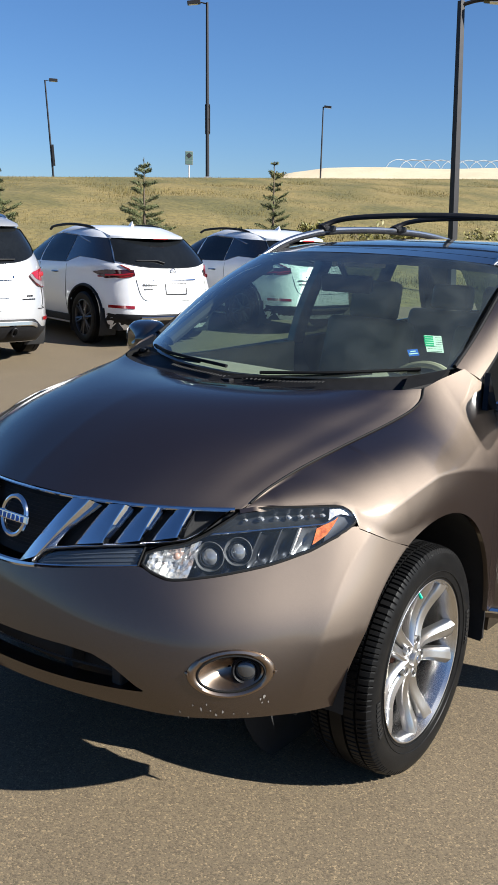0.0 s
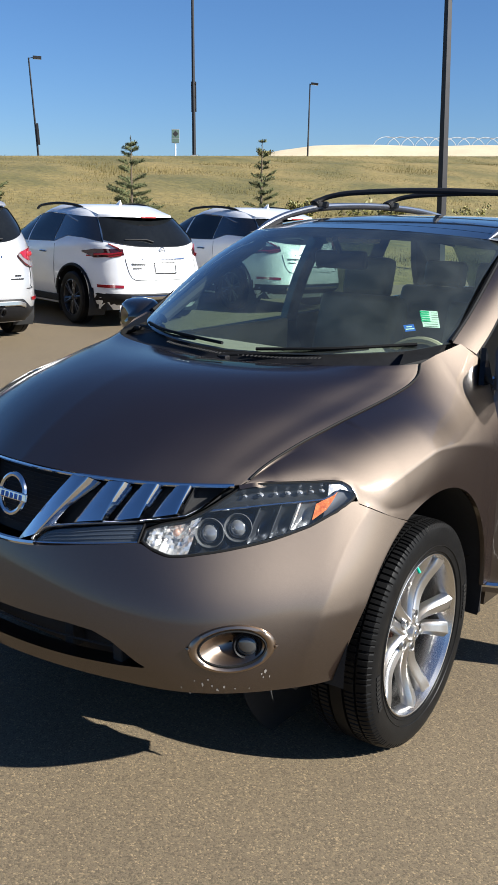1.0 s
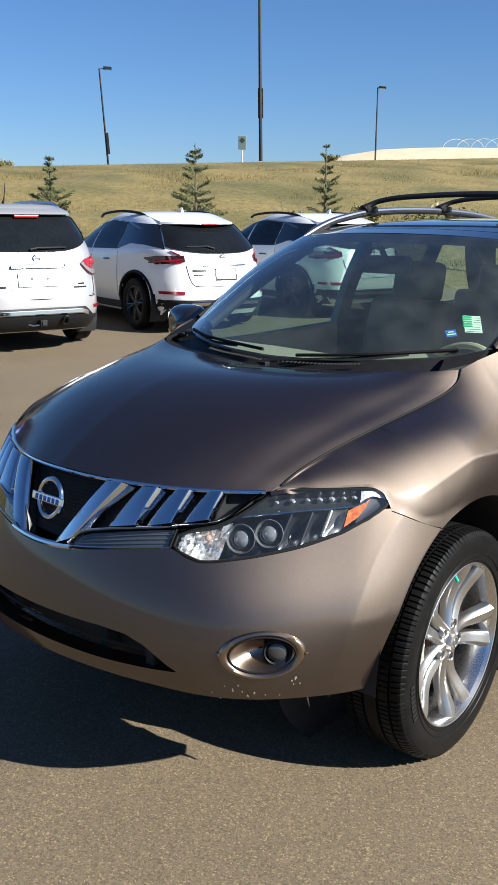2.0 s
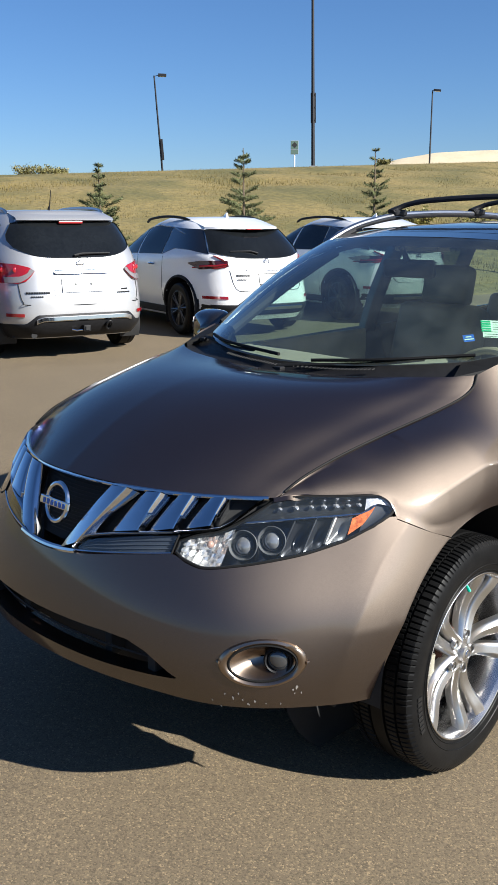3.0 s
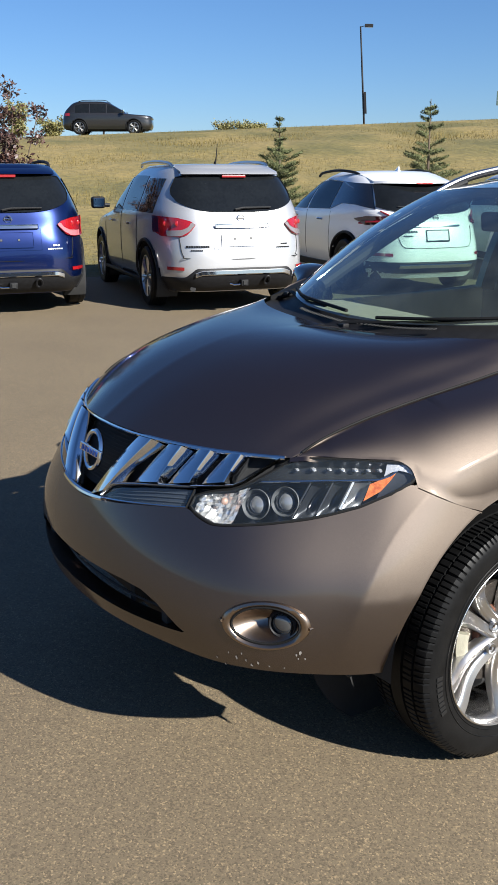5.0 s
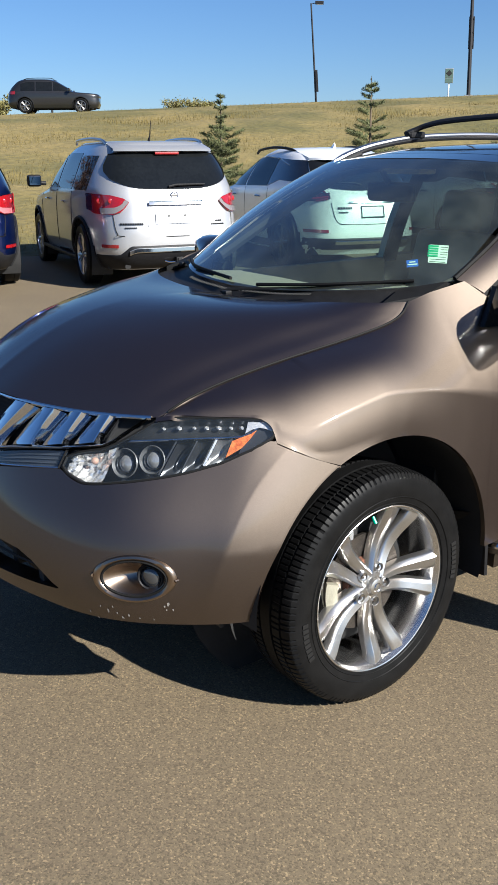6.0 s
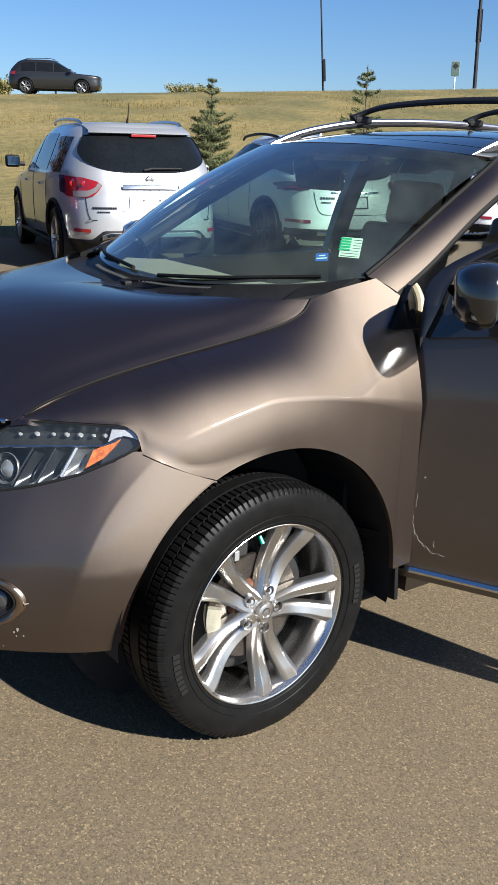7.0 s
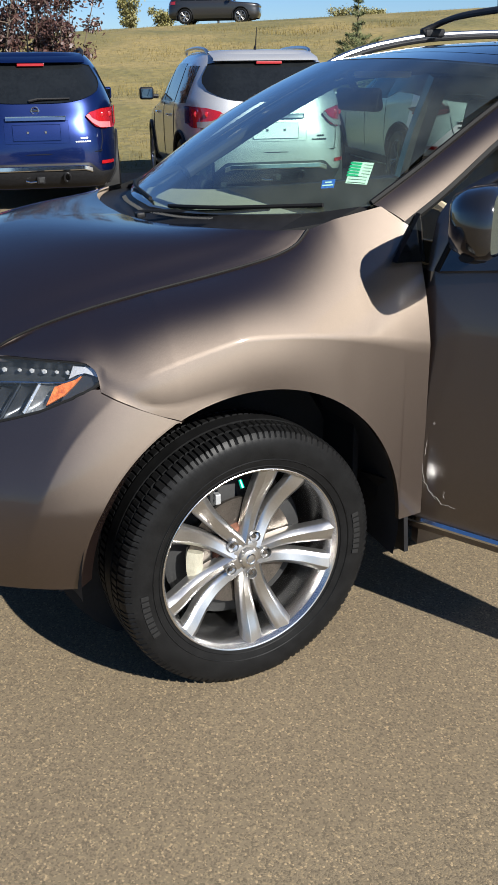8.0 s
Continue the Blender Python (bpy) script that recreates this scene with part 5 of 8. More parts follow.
    def curved(name, s0, s1, f0, f1, top, d_edge, d_mid, mat_, label=""):
        """A bowl between two stations, from share f0 of the height up to share f1 of the brow."""
        a_, b_ = np.linspace(s0, s1, 9), np.linspace(0, 1, 8)
        lo_a = np.interp(a_, ss, lo_)
        hi_a = np.interp(a_, ss, hi_) if top is None else np.interp(a_, *top)
        z_a = (lo_a + f0 * (hi_a - lo_a))[:, None] + b_[None] * ((f1 - f0) * (hi_a - lo_a))[:, None]
        k_ = (1 - (2 * (a_ - s0) / (s1 - s0) - 1) ** 2)[:, None] * (1 - (2 * b_ - 1) ** 2)[None]
        return sheet(name, at(a_[:, None] + 0 * z_a, z_a, d_edge - d_mid * k_), mat_, lamp, label, flange=0)

    brow = ([2.79, 3.2, 4.0, 4.91, 5.10, 5.25, 5.34], [0.894, 0.900, 0.910, 0.919, 0.930, 0.945, 0.954])
    curved("reflector_bowl", 3.74, 4.10, 0.10, 0.95, brow, -0.030, 0.035, LAMPGREY)
    curved("reflector_bowl", 4.12, 4.42, 0.10, 0.95, brow, -0.026, 0.030, LAMPGREY)
    curved("reflector_bowl", 4.50, 4.78, 0.12, 0.95, brow, -0.018, 0.022, SIDEBOWL)
    for s_, r in ((3.72, 0.003), (4.11, 0.003), (4.46, 0.0055)):
        z0, z1 = np.interp(s_, ss, lo_) + 0.012, np.interp(s_, *brow)
        part("bowl_rib", tube(at(np.full(6, s_), np.linspace(z0, z1, 6), -0.020), r, 6), BRIGHTBOWL if r > 0.004 else LAMPGREY, lamp, smooth=True)
    curved("end_bowl", 5.00, 5.60, 0.05, 0.88, None, -0.017, 0.004, LAMPGREY)
    # chrome brow with its row of small lamps on a dark shelf
    bs_ = np.linspace(2.82, 5.33, 44)
    bz = np.interp(bs_, *brow)
    part("brow_strip", tube(at(bs_, bz, -0.013), 0.0034, 6), CHROME, lamp, "chrome brow strip", smooth=True)
    bt = np.interp(bs_, ss, hi_)
    w_ = np.linspace(0, 1, 5)
    zsh = bz[:, None] + (bt - bz)[:, None] * w_[None]
    sheet("brow_shelf", at(bs_[:, None] + 0 * zsh, zsh, np.array([-0.013, -0.030, -0.036, -0.030, -0.012])[None] + 0 * zsh), LAMPGREY, lamp, flange=0)
    for s_, r in ((3.32, 0.006), (3.62, 0.008), (3.92, 0.006), (4.16, 0.0075), (4.40, 0.008), (4.64, 0.006), (4.86, 0.0075)):
        z_ = (np.interp(s_, *brow) * 0.42 + np.interp(s_, ss, hi_) * 0.58)
        bm = bmesh.new()
        bmesh.ops.create_icosphere(bm, subdivisions=1, radius=r)
        bmesh.ops.scale(bm, vec=(1.5, 1.0, 0.8), verts=bm.verts)
        bmesh.ops.translate(bm, vec=at(s_, z_, -0.024), verts=bm.verts)
        part("brow_lamp", bm, REFLECTOR, lamp)
    # pale end of the brow, then the amber marker below it
    a_, b_ = np.linspace(0, 1, 9), np.linspace(0, 1, 6)
    s_a = (4.78 + 0.02 * (1 - b_))[None] * (1 - a_)[:, None] + (5.02 + 0.18 * b_)[None] * a_[:, None]
    z_lo, z_hi = 0.866 + 0.026 * a_, 0.908 + 0.029 * a_
    z_a = z_lo[:, None] + (z_hi - z_lo)[:, None] * b_[None]
    sheet("amber_marker", at(s_a, z_a, -0.011 + 0 * z_a), AMBERFACET, lamp, "amber side marker", flange=0.006)
    s_b = np.linspace(4.98, 5.56, 14)
    z_b0 = np.interp(s_b, [4.98, 5.10, 5.25, 5.40, 5.56], [0.928, 0.938, 0.943, 0.940, 0.934])
    z_b1 = np.interp(s_b, ss, hi_) - 0.004
    z_b = z_b0[:, None] + (np.maximum(z_b1 - z_b0, 0.001))[:, None] * w_[None]
    sheet("brow_end", at(s_b[:, None] + 0 * z_b, z_b, -0.009 + 0 * z_b), REFLECTOR, lamp, "pale faceted lamp end", flange=0.004)
    return lamp


headlamp(1)
headlamp(-1)


# fog lamps
def fog_lamp(sg):
    s0, z0 = FOG_S, FOG_Z
    m = np.array((sg, 1, 1))

    def at(ds, dz, d=0.0):
        p = skin(s0 + ds, z0 + dz)
        e = 1e-3
        n = np.cross(skin(s0 + ds + e, z0 + dz) - p, skin(s0 + ds, z0 + dz + e) - p)
        n /= np.linalg.norm(n)
        if n @ (p - np.array(INSIDE)) < 0:
            n = -n
        return (p + n * d) * m

    ang = np.linspace(0, 2 * math.pi, 48, endpoint=False)
    ring = lambda ra, rz, d: np.array([at(ra * math.cos(a), rz * math.sin(a), d) for a in ang])
    rows = [ring(0.80, 0.068, 0.001), ring(0.76, 0.066, 0.009), ring(0.69, 0.060, 0.011), ring(0.635, 0.054, 0.006), ring(0.62, 0.052, -0.004)]
    g_ = np.stack([np.concatenate([r, r[:1]]) for r in rows], 1)
    fog = sheet("fog_lamp", g_, SATIN_BRONZE, bronze_car, "oval fog lamp in a satin bronze bezel", flange=0)
    rows = [ring(0.60, 0.050, -0.002)] + [ring(0.60 * f, 0.050 * f, -0.055 * (1 - f**2)) for f in (0.9, 0.75, 0.55, 0.3, 0.06)]
    g_ = np.stack([np.concatenate([r, r[:1]]) for r in rows], 1)
    sheet("fog_bowl", g_, SATIN_BRONZE, fog, flange=0)
    line = ring(0.615, 0.0515, 0.003)
    part("fog_gap", tube(line, 0.004, 5, closed=True), SEAL, fog, smooth=True)
    # lamp and its dark half shroud
    q = Vector(at(0.30, 0.0, -0.022))
    rot = Vector((sg * 0.55, -0.83, 0.0)).to_track_quat("X", "Z").to_matrix().to_4x4()
    bm = revolve([(-0.03, 0.040), (0.004, 0.041), (0.010, 0.036), (0.004, 0.031), (-0.012, 0.027)], 28)
    bmesh.ops.transform(bm, matrix=Matrix.Translation(q) @ rot, verts=bm.verts)
    shroud = part("fog_shroud", bm, BLACK, fog, "black lamp shroud", smooth=True)
    bm = bmesh.new()
    bmesh.ops.create_uvsphere(bm, u_segments=20, v_segments=12, radius=0.030)
    bmesh.ops.scale(bm, vec=(0.45, 1, 1), verts=bm.verts)
    bmesh.ops.transform(bm, matrix=Matrix.Translation(q) @ rot, verts=bm.verts)
    part("fog_glass", bm, FOGGLASS, shroud, smooth=True)
    for e in (-0.80, 0.80):
        a, b = at(e * 0.96, 0.003, 0.010), at(e * 1.04, 0.003, 0.002)
        part("bezel_notch", tube([a, b], [0.005, 0.002], 6), SATIN_BRONZE, fog)
    return fog


FOGGLASS = material("fog_glass_dark", (0.05, 0.052, 0.055), 0.05, 0.3, coat=1.0)
SATIN_BRONZE = material("satin_bronze", (0.30, 0.235, 0.18), 0.28, 1.0, vary=0.08, scale=20)
fog_lamp(1)
fog_lamp(-1)

# stone chips along the lower edge
rng = random.Random(5)
for s, z, w in [(4.62, 0.470, 0.010), (4.55, 0.462, 0.007), (4.58, 0.452, 0.006), (3.62, 0.432, 0.008), (3.45, 0.437, 0.010), (3.85, 0.428, 0.008), (3.3, 0.45, 0.008), (4.05, 0.42, 0.006), (4.32, 0.418, 0.006), (3.05, 0.425, 0.008), (3.55, 0.452, 0.006), (3.72, 0.418, 0.009), (4.7, 0.452, 0.006), (3.2, 0.408, 0.007)]:
    bm = bmesh.new()
    c = skin(s, z)
    vs = []
    for k in range(7):
        a = 2 * math.pi * k / 7
        r = w * rng.uniform(0.35, 1.0)
        p = skin(s + 6 * r * 0.5 * math.cos(a), z + r * 0.8 * math.sin(a))
        d = p - np.array(INSIDE)
        d[2] = 0
        vs.append(bm.verts.new(p + d / np.linalg.norm(d) * 0.0022))
    bm.faces.new(vs)
    part("paint_chip", bm, PRIMER, bumper)


# ---- wheels ----
DISC = material("brake_steel", (0.13, 0.115, 0.10), 0.4, 0.9, vary=0.35, scale=25)
def wheel_parts(holder, detailed=True):
    """A wheel about the x axis, outer face towards +x, centre plane at 0."""
    R = 0.381

    def tread(k):
        cut = 0.007 if (k * 0.19 + 0.35 * math.sin(k * 0.09)) % 1 < 0.20 else 0.0
        mid = 0.005 if ((k + 3) * 0.19 + 0.35 * math.sin(k * 0.09)) % 1 < 0.20 else 0.0
        out = [(0.090, 0.262), (0.104, 0.272), (0.114, 0.30), (0.1165, 0.328), (0.1150, 0.346)]
        out += [(0.1105, 0.360 - cut * 0.25), (0.101, 0.3735 - cut), (0.088, R - 0.003 - cut), (0.070, R - cut), (0.069, R - 0.008), (0.063, R - 0.008), (0.062, R - mid)]
        out += [(0.030, R + 0.001 - mid), (0.029, R - 0.008), (0.022, R - 0.008), (0.021, R + 0.001), (-0.021, R + 0.001), (-0.022, R - 0.008), (-0.029, R - 0.008), (-0.030, R + 0.001 - mid)]
        out += [(-0.062, R - mid), (-0.063, R - 0.008), (-0.069, R - 0.008), (-0.070, R - cut), (-0.094, R - 0.005 - cut), (-0.107, 0.362), (-0.1165, 0.325), (-0.104, 0.272), (-0.09, 0.262)]
        return out

    tyre = part("tyre", revolve(None, 665 if detailed else 64, sweep=tread), RUBBER, holder, "black radial tyre", smooth=True, angle=28)
    if detailed:
        # raised sidewall lettering as plain bars, and rings
        for a0 in (0.22, 3.55):
            for k in range(8):
                a = a0 - k * 0.052
                rr = 0.326
                bm = box((0.003, 0.012, 0.021), (0, 0, 0), 0.0006)
                bmesh.ops.transform(bm, matrix=pose(0.1172, rr * math.cos(a), rr * math.sin(a)) @ pose(0, 0, 0, math.degrees(a) - 90, 0, 0), verts=bm.verts)
                part("sidewall_mark", bm, LETTERING, tyre)
        for rr, xx in ((0.300, 0.1145), (0.347, 0.1115), (0.280, 0.108)):
            c = [(xx, rr * math.cos(a), rr * math.sin(a)) for a in np.linspace(0, 2 * math.pi, 96, endpoint=False)]
            part("sidewall_ring", tube(c, 0.0018, 4, closed=True), RUBBER, tyre)
    rim = part("rim", revolve([(0.097, 0.264), (0.103, 0.2705), (0.1065, 0.2710), (0.104, 0.266), (0.090, 0.258), (0.040, 0.247), (-0.07, 0.240), (-0.10, 0.260), (-0.105, 0.270)], 96), MACHINED, holder, "polished alloy rim", smooth=True)
    lip = part("rim_lip", revolve([(0.1066, 0.2712), (0.1076, 0.2695), (0.1062, 0.2662), (0.0935, 0.2590)], 96), MACHINED, rim, smooth=True)
    # spokes in five pairs
    for k in range(5):
        for side in (1, -1):
            ca = radians(66 + 72 * k)
            n = 18
            t = np.linspace(0, 1, n)
            rr = 0.036 + (0.2660 - 0.036) * t
            off = side * (0.0185 + 0.0345 * t**1.15 - 0.004 * np.sin(np.pi * t))
            wide = 0.0190 + 0.0125 * t**1.6
            cx = 0.073 - 0.016 * np.sin(np.pi * np.clip(t * 1.15, 0, 1)) ** 1.2 + 0.028 * t**2.2
            rad, tan = np.array((0, math.cos(ca), math.sin(ca))), np.array((0, -math.sin(ca), math.cos(ca)))
            rows = []
            for i in range(n):
                c = rad * math.sqrt(max(rr[i] ** 2 - off[i] ** 2, 1e-6)) + tan * off[i] + np.array((cx[i], 0, 0))
                row = []
                for u in (-1.0, -0.97, -0.88, -0.40, -0.36, -0.30, 0.0, 0.30, 0.36, 0.40, 0.88, 0.97, 1.0):
                    # a crisp ridge on the outer side, a broad flat face towards the pair's slot
                    o = u * side
                    drop = 0.036 if abs(u) == 1 else (0.004 if abs(u) == 0.97 else 0.0) + 0.0100 * max(0.0, 0.36 - o) / 1.36 + 0.0115 * max(0.0, (o - 0.36) / 0.64)
                    row.append(c + tan * wide[i] * u - np.array((drop, 0, 0)))
                rows.append(row)
            sheet("spoke", np.array(rows), ALLOY, rim, flange=0, inward=(-0.1, 0, 0))
    hub = part("hub", revolve([(0.040, 0.058), (0.060, 0.054), (0.0675, 0.044), (0.069, 0.030), (0.076, 0.028)], 48), ALLOY, rim, "alloy hub", smooth=True)
    cap = part("centre_cap", revolve([(0.076, 0.028), (0.084, 0.0255), (0.087, 0.018), (0.088, 0.0005)], 32), SATIN, hub, "plain centre cap", smooth=True)
    c = [(0.0885, 0.013 * math.cos(a), 0.014 * math.sin(a)) for a in np.linspace(0, 2 * math.pi, 24, endpoint=False)]
    part("cap_ring", tube(c, 0.002, 5, closed=True), CHROME, cap)
    for k in range(5):
        a = radians(66 + 72 * k)
        y, z = 0.0590 * math.cos(a), 0.0590 * math.sin(a)
        bm = revolve([(0.060, 0.0166), (0.0696, 0.0164), (0.0704, 0.0158), (0.0696, 0.0150), (0.056, 0.0142)], 20)
        bmesh.ops.translate(bm, vec=(0, y, z), verts=bm.verts)
        part("lug_pocket", bm, ALLOY, hub, smooth=True)
        # dark disc that paints the shade deep in the lug pocket
        bm = revolve([(0.0590, 0.0146), (0.0591, 0.0005)], 18)
        bmesh.ops.translate(bm, vec=(0, y, z), verts=bm.verts)
        part("lug_shade", bm, DARK, hub)
        bm = bmesh.new()
        bmesh.ops.create_cone(bm, cap_ends=True, segments=6, radius1=0.0070, radius2=0.005, depth=0.008, matrix=pose(0.063, y, z, 0, 90, 0))
        part("lug_nut", bm, DISC, hub)
    # brake behind the spokes
    disc = part("brake_disc", revolve([(0.018, 0.07), (0.022, 0.160), (0.012, 0.160), (0.008, 0.07)], 48), DISC, holder, "worn steel brake disc", smooth=True)
    part("disc_bell", revolve([(0.018, 0.085), (0.036, 0.08), (0.038, 0.02)], 32), RUST, disc, smooth=True)
    g1 = np.array([[(0.036, r * math.cos(a), r * math.sin(a)) for r in (0.122, 0.135, 0.155, 0.172)] for a in np.linspace(radians(166), radians(208), 10)])
    g1[:, 1:3, 0] += 0.012
    sheet("caliper", g1, CALIPER, holder, "pale brake caliper", flange=0.05, inward=(-0.1, -0.15, 0))
    part("dust_shield", revolve([(-0.01, 0.05), (-0.012, 0.20), (-0.02, 0.215)], 40), DARK, holder, smooth=True)
    if detailed:
        a = radians(97)
        bm = tube([(0.085, 0.245 * math.cos(a), 0.245 * math.sin(a)), (0.096, 0.225 * math.cos(a), 0.225 * math.sin(a))], [0.0045, 0.006], 8)
        part("valve_cap", bm, material("valve_green", (0.0, 0.33, 0.20), 0.4, vary=0.1, scale=90), rim, "green valve cap")
        a = radians(112)
        part("hose_clip", box((0.02, 0.016, 0.03), (0.03, 0.19 * math.cos(a), 0.19 * math.sin(a)), 0.003), GALV, holder)


def hang_wheel(at, turn, detailed=True):
    w = new("wheel")
    w.parent = bronze_car
    w.matrix_basis = pose(*at, 0, 0, turn)
    wheel_parts(w, detailed)
    return w


STEER = 2.5
front_wheel = hang_wheel((0.802, 0, WHEEL_Z + 0.006), STEER)
front_wheel["label"] = "five twin-spoke alloy wheel turned slightly outward"


def copy_part(ob, m, parent):
    made = copy_thing(ob, m)
    made.parent = parent
    return made


copy_part(front_wheel, pose(-0.797, 0, WHEEL_Z, 0, 0, 180 + STEER), bronze_car)
copy_part(front_wheel, pose(0.797, 2.825, WHEEL_Z), bronze_car)
copy_part(front_wheel, pose(-0.797, 2.825, WHEEL_Z, 0, 0, 180), bronze_car)
for w in (1, -1):
    part("axle_arm", tube([(w * 0.72, 0, 0.33), (w * 0.35, 0.05, 0.30)], 0.035, 8), DARK, bronze_car)

# ---- the driver's door, standing open ----
HINGE, OPEN = np.array((0.872, 0.572)), -64.0
dg = flank_grid(0.566, 1.62, 0.335, BELT, 24, 22)
door = sheet("driver_door", dg, BROWN, bronze_car, "bronze driver's door standing wide open, scratched at the lower corner", flange=0.05, inward=INSIDE)
door.matrix_basis = Matrix.Translation((HINGE[0] - 0.016, HINGE[1] - 0.016, 0)) @ pose(0, 0, 0, 0, 0, OPEN) @ Matrix.Translation((-HINGE[0], -HINGE[1], 0))
inner = dg.copy()
inner[..., 0] -= 0.075
sheet("door_card", inner[1:-1, 1:-1], BEIGE, door, "beige inner door card", flange=0.02)
part("door_shell", box((0.035, 1.00, 0.70), (0.808, 1.09, 0.735), 0.006), DARK, door)
part("door_strip", tube(dg[:, 1] + (0.004, 0, -0.004), 0.011, 6), CHROME, door, "chrome strip along the door's foot", smooth=True)
part("belt_strip", tube(dg[:, -1] + (-0.004, 0, 0.004), 0.009, 6), CHROME, door, smooth=True)
frame_top = np.array([(0.822, 0.655, 1.255), (0.800, 0.71, 1.305), (0.760, 0.90, 1.41), (0.722, 1.10, 1.505), (0.703, 1.36, 1.572), (0.703, 1.60, 1.585)])
frame_in = np.array([(0.864, 0.600, 1.10), (0.842, 0.632, 1.19), (0.822, 0.652, 1.26), (0.800, 0.70, 1.315), (0.774, 0.865, 1.402), (0.738, 1.07, 1.496), (0.714, 1.36, 1.560), (0.714, 1.57, 1.570)])
frame_out = np.array([(0.866, 0.572, 1.10), (0.842, 0.572, 1.19), (0.815, 0.576, 1.25), (0.798, 0.64, 1.318), (0.770, 0.83, 1.418), (0.735, 1.04, 1.517), (0.706, 1.36, 1.592), (0.700, 1.60, 1.605)])
rows_ = [spline(frame_out, 36) * (1 - t) + spline(frame_in, 36) * t + np.array((0.007 * math.sin(math.pi * t), 0, 0)) for t in np.linspace(0, 1, 6)]
part("window_post", tube(spline([(0.702, 1.60, 1.595), (0.745, 1.605, 1.42), (0.805, 1.61, 1.25), (0.835, 1.61, 1.14)], 12), 0.017, 8, scale=1.2), BROWN, door, smooth=True)
sheet("window_frame", np.stack(rows_, 1), BROWN, door, "bronze window frame", flange=0.02, inward=(0, 1.1, 1.2))
part("inner_seal", tube(spline(frame_in, 30) + (0.002, 0, 0), 0.009, 6), SEAL, door, smooth=True)
part("frame_seal", tube(spline(frame_top, 30) + (-0.004, -0.004, -0.024), 0.010, 6), SEAL, door, smooth=True)
pane = []
for y in np.linspace(0.72, 1.59, 16):
    hi = spline_at(frame_top, np.interp(y, frame_top[:, 1], np.arange(6)))
    lo = np.array([0.836, y, float(BELT(y)) - 0.01])
    pane.append([lo * (1 - t) + hi * t + (0.012 * math.sin(math.pi * t), 0, 0) for t in np.linspace(0, 1, 6)])
pane_ob = sheet("door_glass", np.array(pane), SIDEGLASS, door, "clear door glass", flange=0)
pane_ob.visible_shadow = False
# sail panel that carries the mirror
bm = bmesh.new()
pts = [(0.867, 0.600, 1.10), (0.862, 0.84, 1.13), (0.802, 0.86, 1.345), (0.826, 0.655, 1.262)]
bm.faces.new([bm.verts.new(p) for p in pts])
ex = bmesh.ops.extrude_face_region(bm, geom=bm.faces[:])
bmesh.ops.translate(bm, vec=(-0.02, 0, 0), verts=[q for q in ex["geom"] if isinstance(q, bmesh.types.BMVert)])
part("sail_panel", bm, GLOSSBLACK, door, "gloss black mirror base")


def mirror_head(parent, sg, local=np.array((0, 0, 0))):
    rows = []
    n = 24
    for d, (wx, wz) in zip((-0.075, -0.072, -0.055, -0.02, 0.02, 0.045, 0.055), ((0.02, 0.015), (0.070, 0.045), (0.098, 0.068), (0.114, 0.083), (0.118, 0.088), (0.114, 0.085), (0.105, 0.076))):
        row = []
        for a in np.linspace(0, 2 * math.pi, n + 1):
            ca, sa = math.cos(a), math.sin(a)
            row.append((sg * (0.992 + wx * np.sign(ca) * abs(ca) ** 0.6), 0.690 + d + 0.02 * ca, 1.205 + wz * np.sign(sa) * abs(sa) ** 0.7))
        rows.append(row)
    g_ = np.array(rows) + local
    head = sheet("mirror", g_, GLOSSBLACK, parent, "dark glossy door mirror", flange=0, inward=(sg * 0.99, 0.69, 1.205))
    glass_rows = np.array([[(sg * (0.992 + 0.105 * f * np.sign(math.cos(a)) * abs(math.cos(a)) ** 0.6), 0.738, 1.205 + 0.078 * f * np.sign(math.sin(a)) * abs(math.sin(a)) ** 0.7) for a in np.linspace(0, 2 * math.pi, n + 1)] for f in (1.0, 0.5, 0.02)]) + local
    sheet("mirror_glass", glass_rows, material("mirror_silver", (0.7, 0.72, 0.74), 0.02, 1.0), head, flange=0)
    lowg = g_[1:6, 13:24] * 1.0
    lowg[..., 2] -= 0.002
    part("mirror_foot", tube([(sg * 0.84, 0.68, 1.155), (sg * 0.90, 0.685, 1.15), (sg * 0.96, 0.69, 1.165)] + local, [0.03, 0.026, 0.03], 8), BLACK, head, smooth=True)
    # black lower shell
    part("mirror_shell", tube([(sg * 0.90, 0.69, 1.128), (sg * 0.99, 0.685, 1.118), (sg * 1.08, 0.70, 1.13)] + local, [0.02, 0.03, 0.02], 8, scale=0.6), BLACK, head, smooth=True)


mirror_head(door, 1, np.array((0.0, 0.085, 0.058)))
mirror_head(bronze_car, -1, np.array((0, -0.04, 0.0)))
# scratches by the door's lower front corner
rng = random.Random(11)
for y, z, l, a in [(0.62, 0.60, 0.05, 80), (0.615, 0.53, 0.10, 95), (0.635, 0.475, 0.07, 130), (0.66, 0.455, 0.05, 140), (0.70, 0.44, 0.05, 175), (0.685, 0.47, 0.02, 100), (0.64, 0.68, 0.012, 60)]:
    zs_, n = [], 7
    p = []
    for k in range(n):
        t = k / (n - 1) - 0.5
        yy, zz = y + l * t * math.cos(radians(a)) + rng.uniform(-0.003, 0.003), z + l * t * math.sin(radians(a)) + rng.uniform(-0.003, 0.003)
        p.append((float(flank_grid(yy, yy + 0.01, zz, zz + 0.01, 2, 2)[0, 0, 0]) + 0.0005, yy, zz))
    part("scratch", tube(p, [0.0003] + [0.0007] * (n - 2) + [0.0003], 5), PRIMER, door)

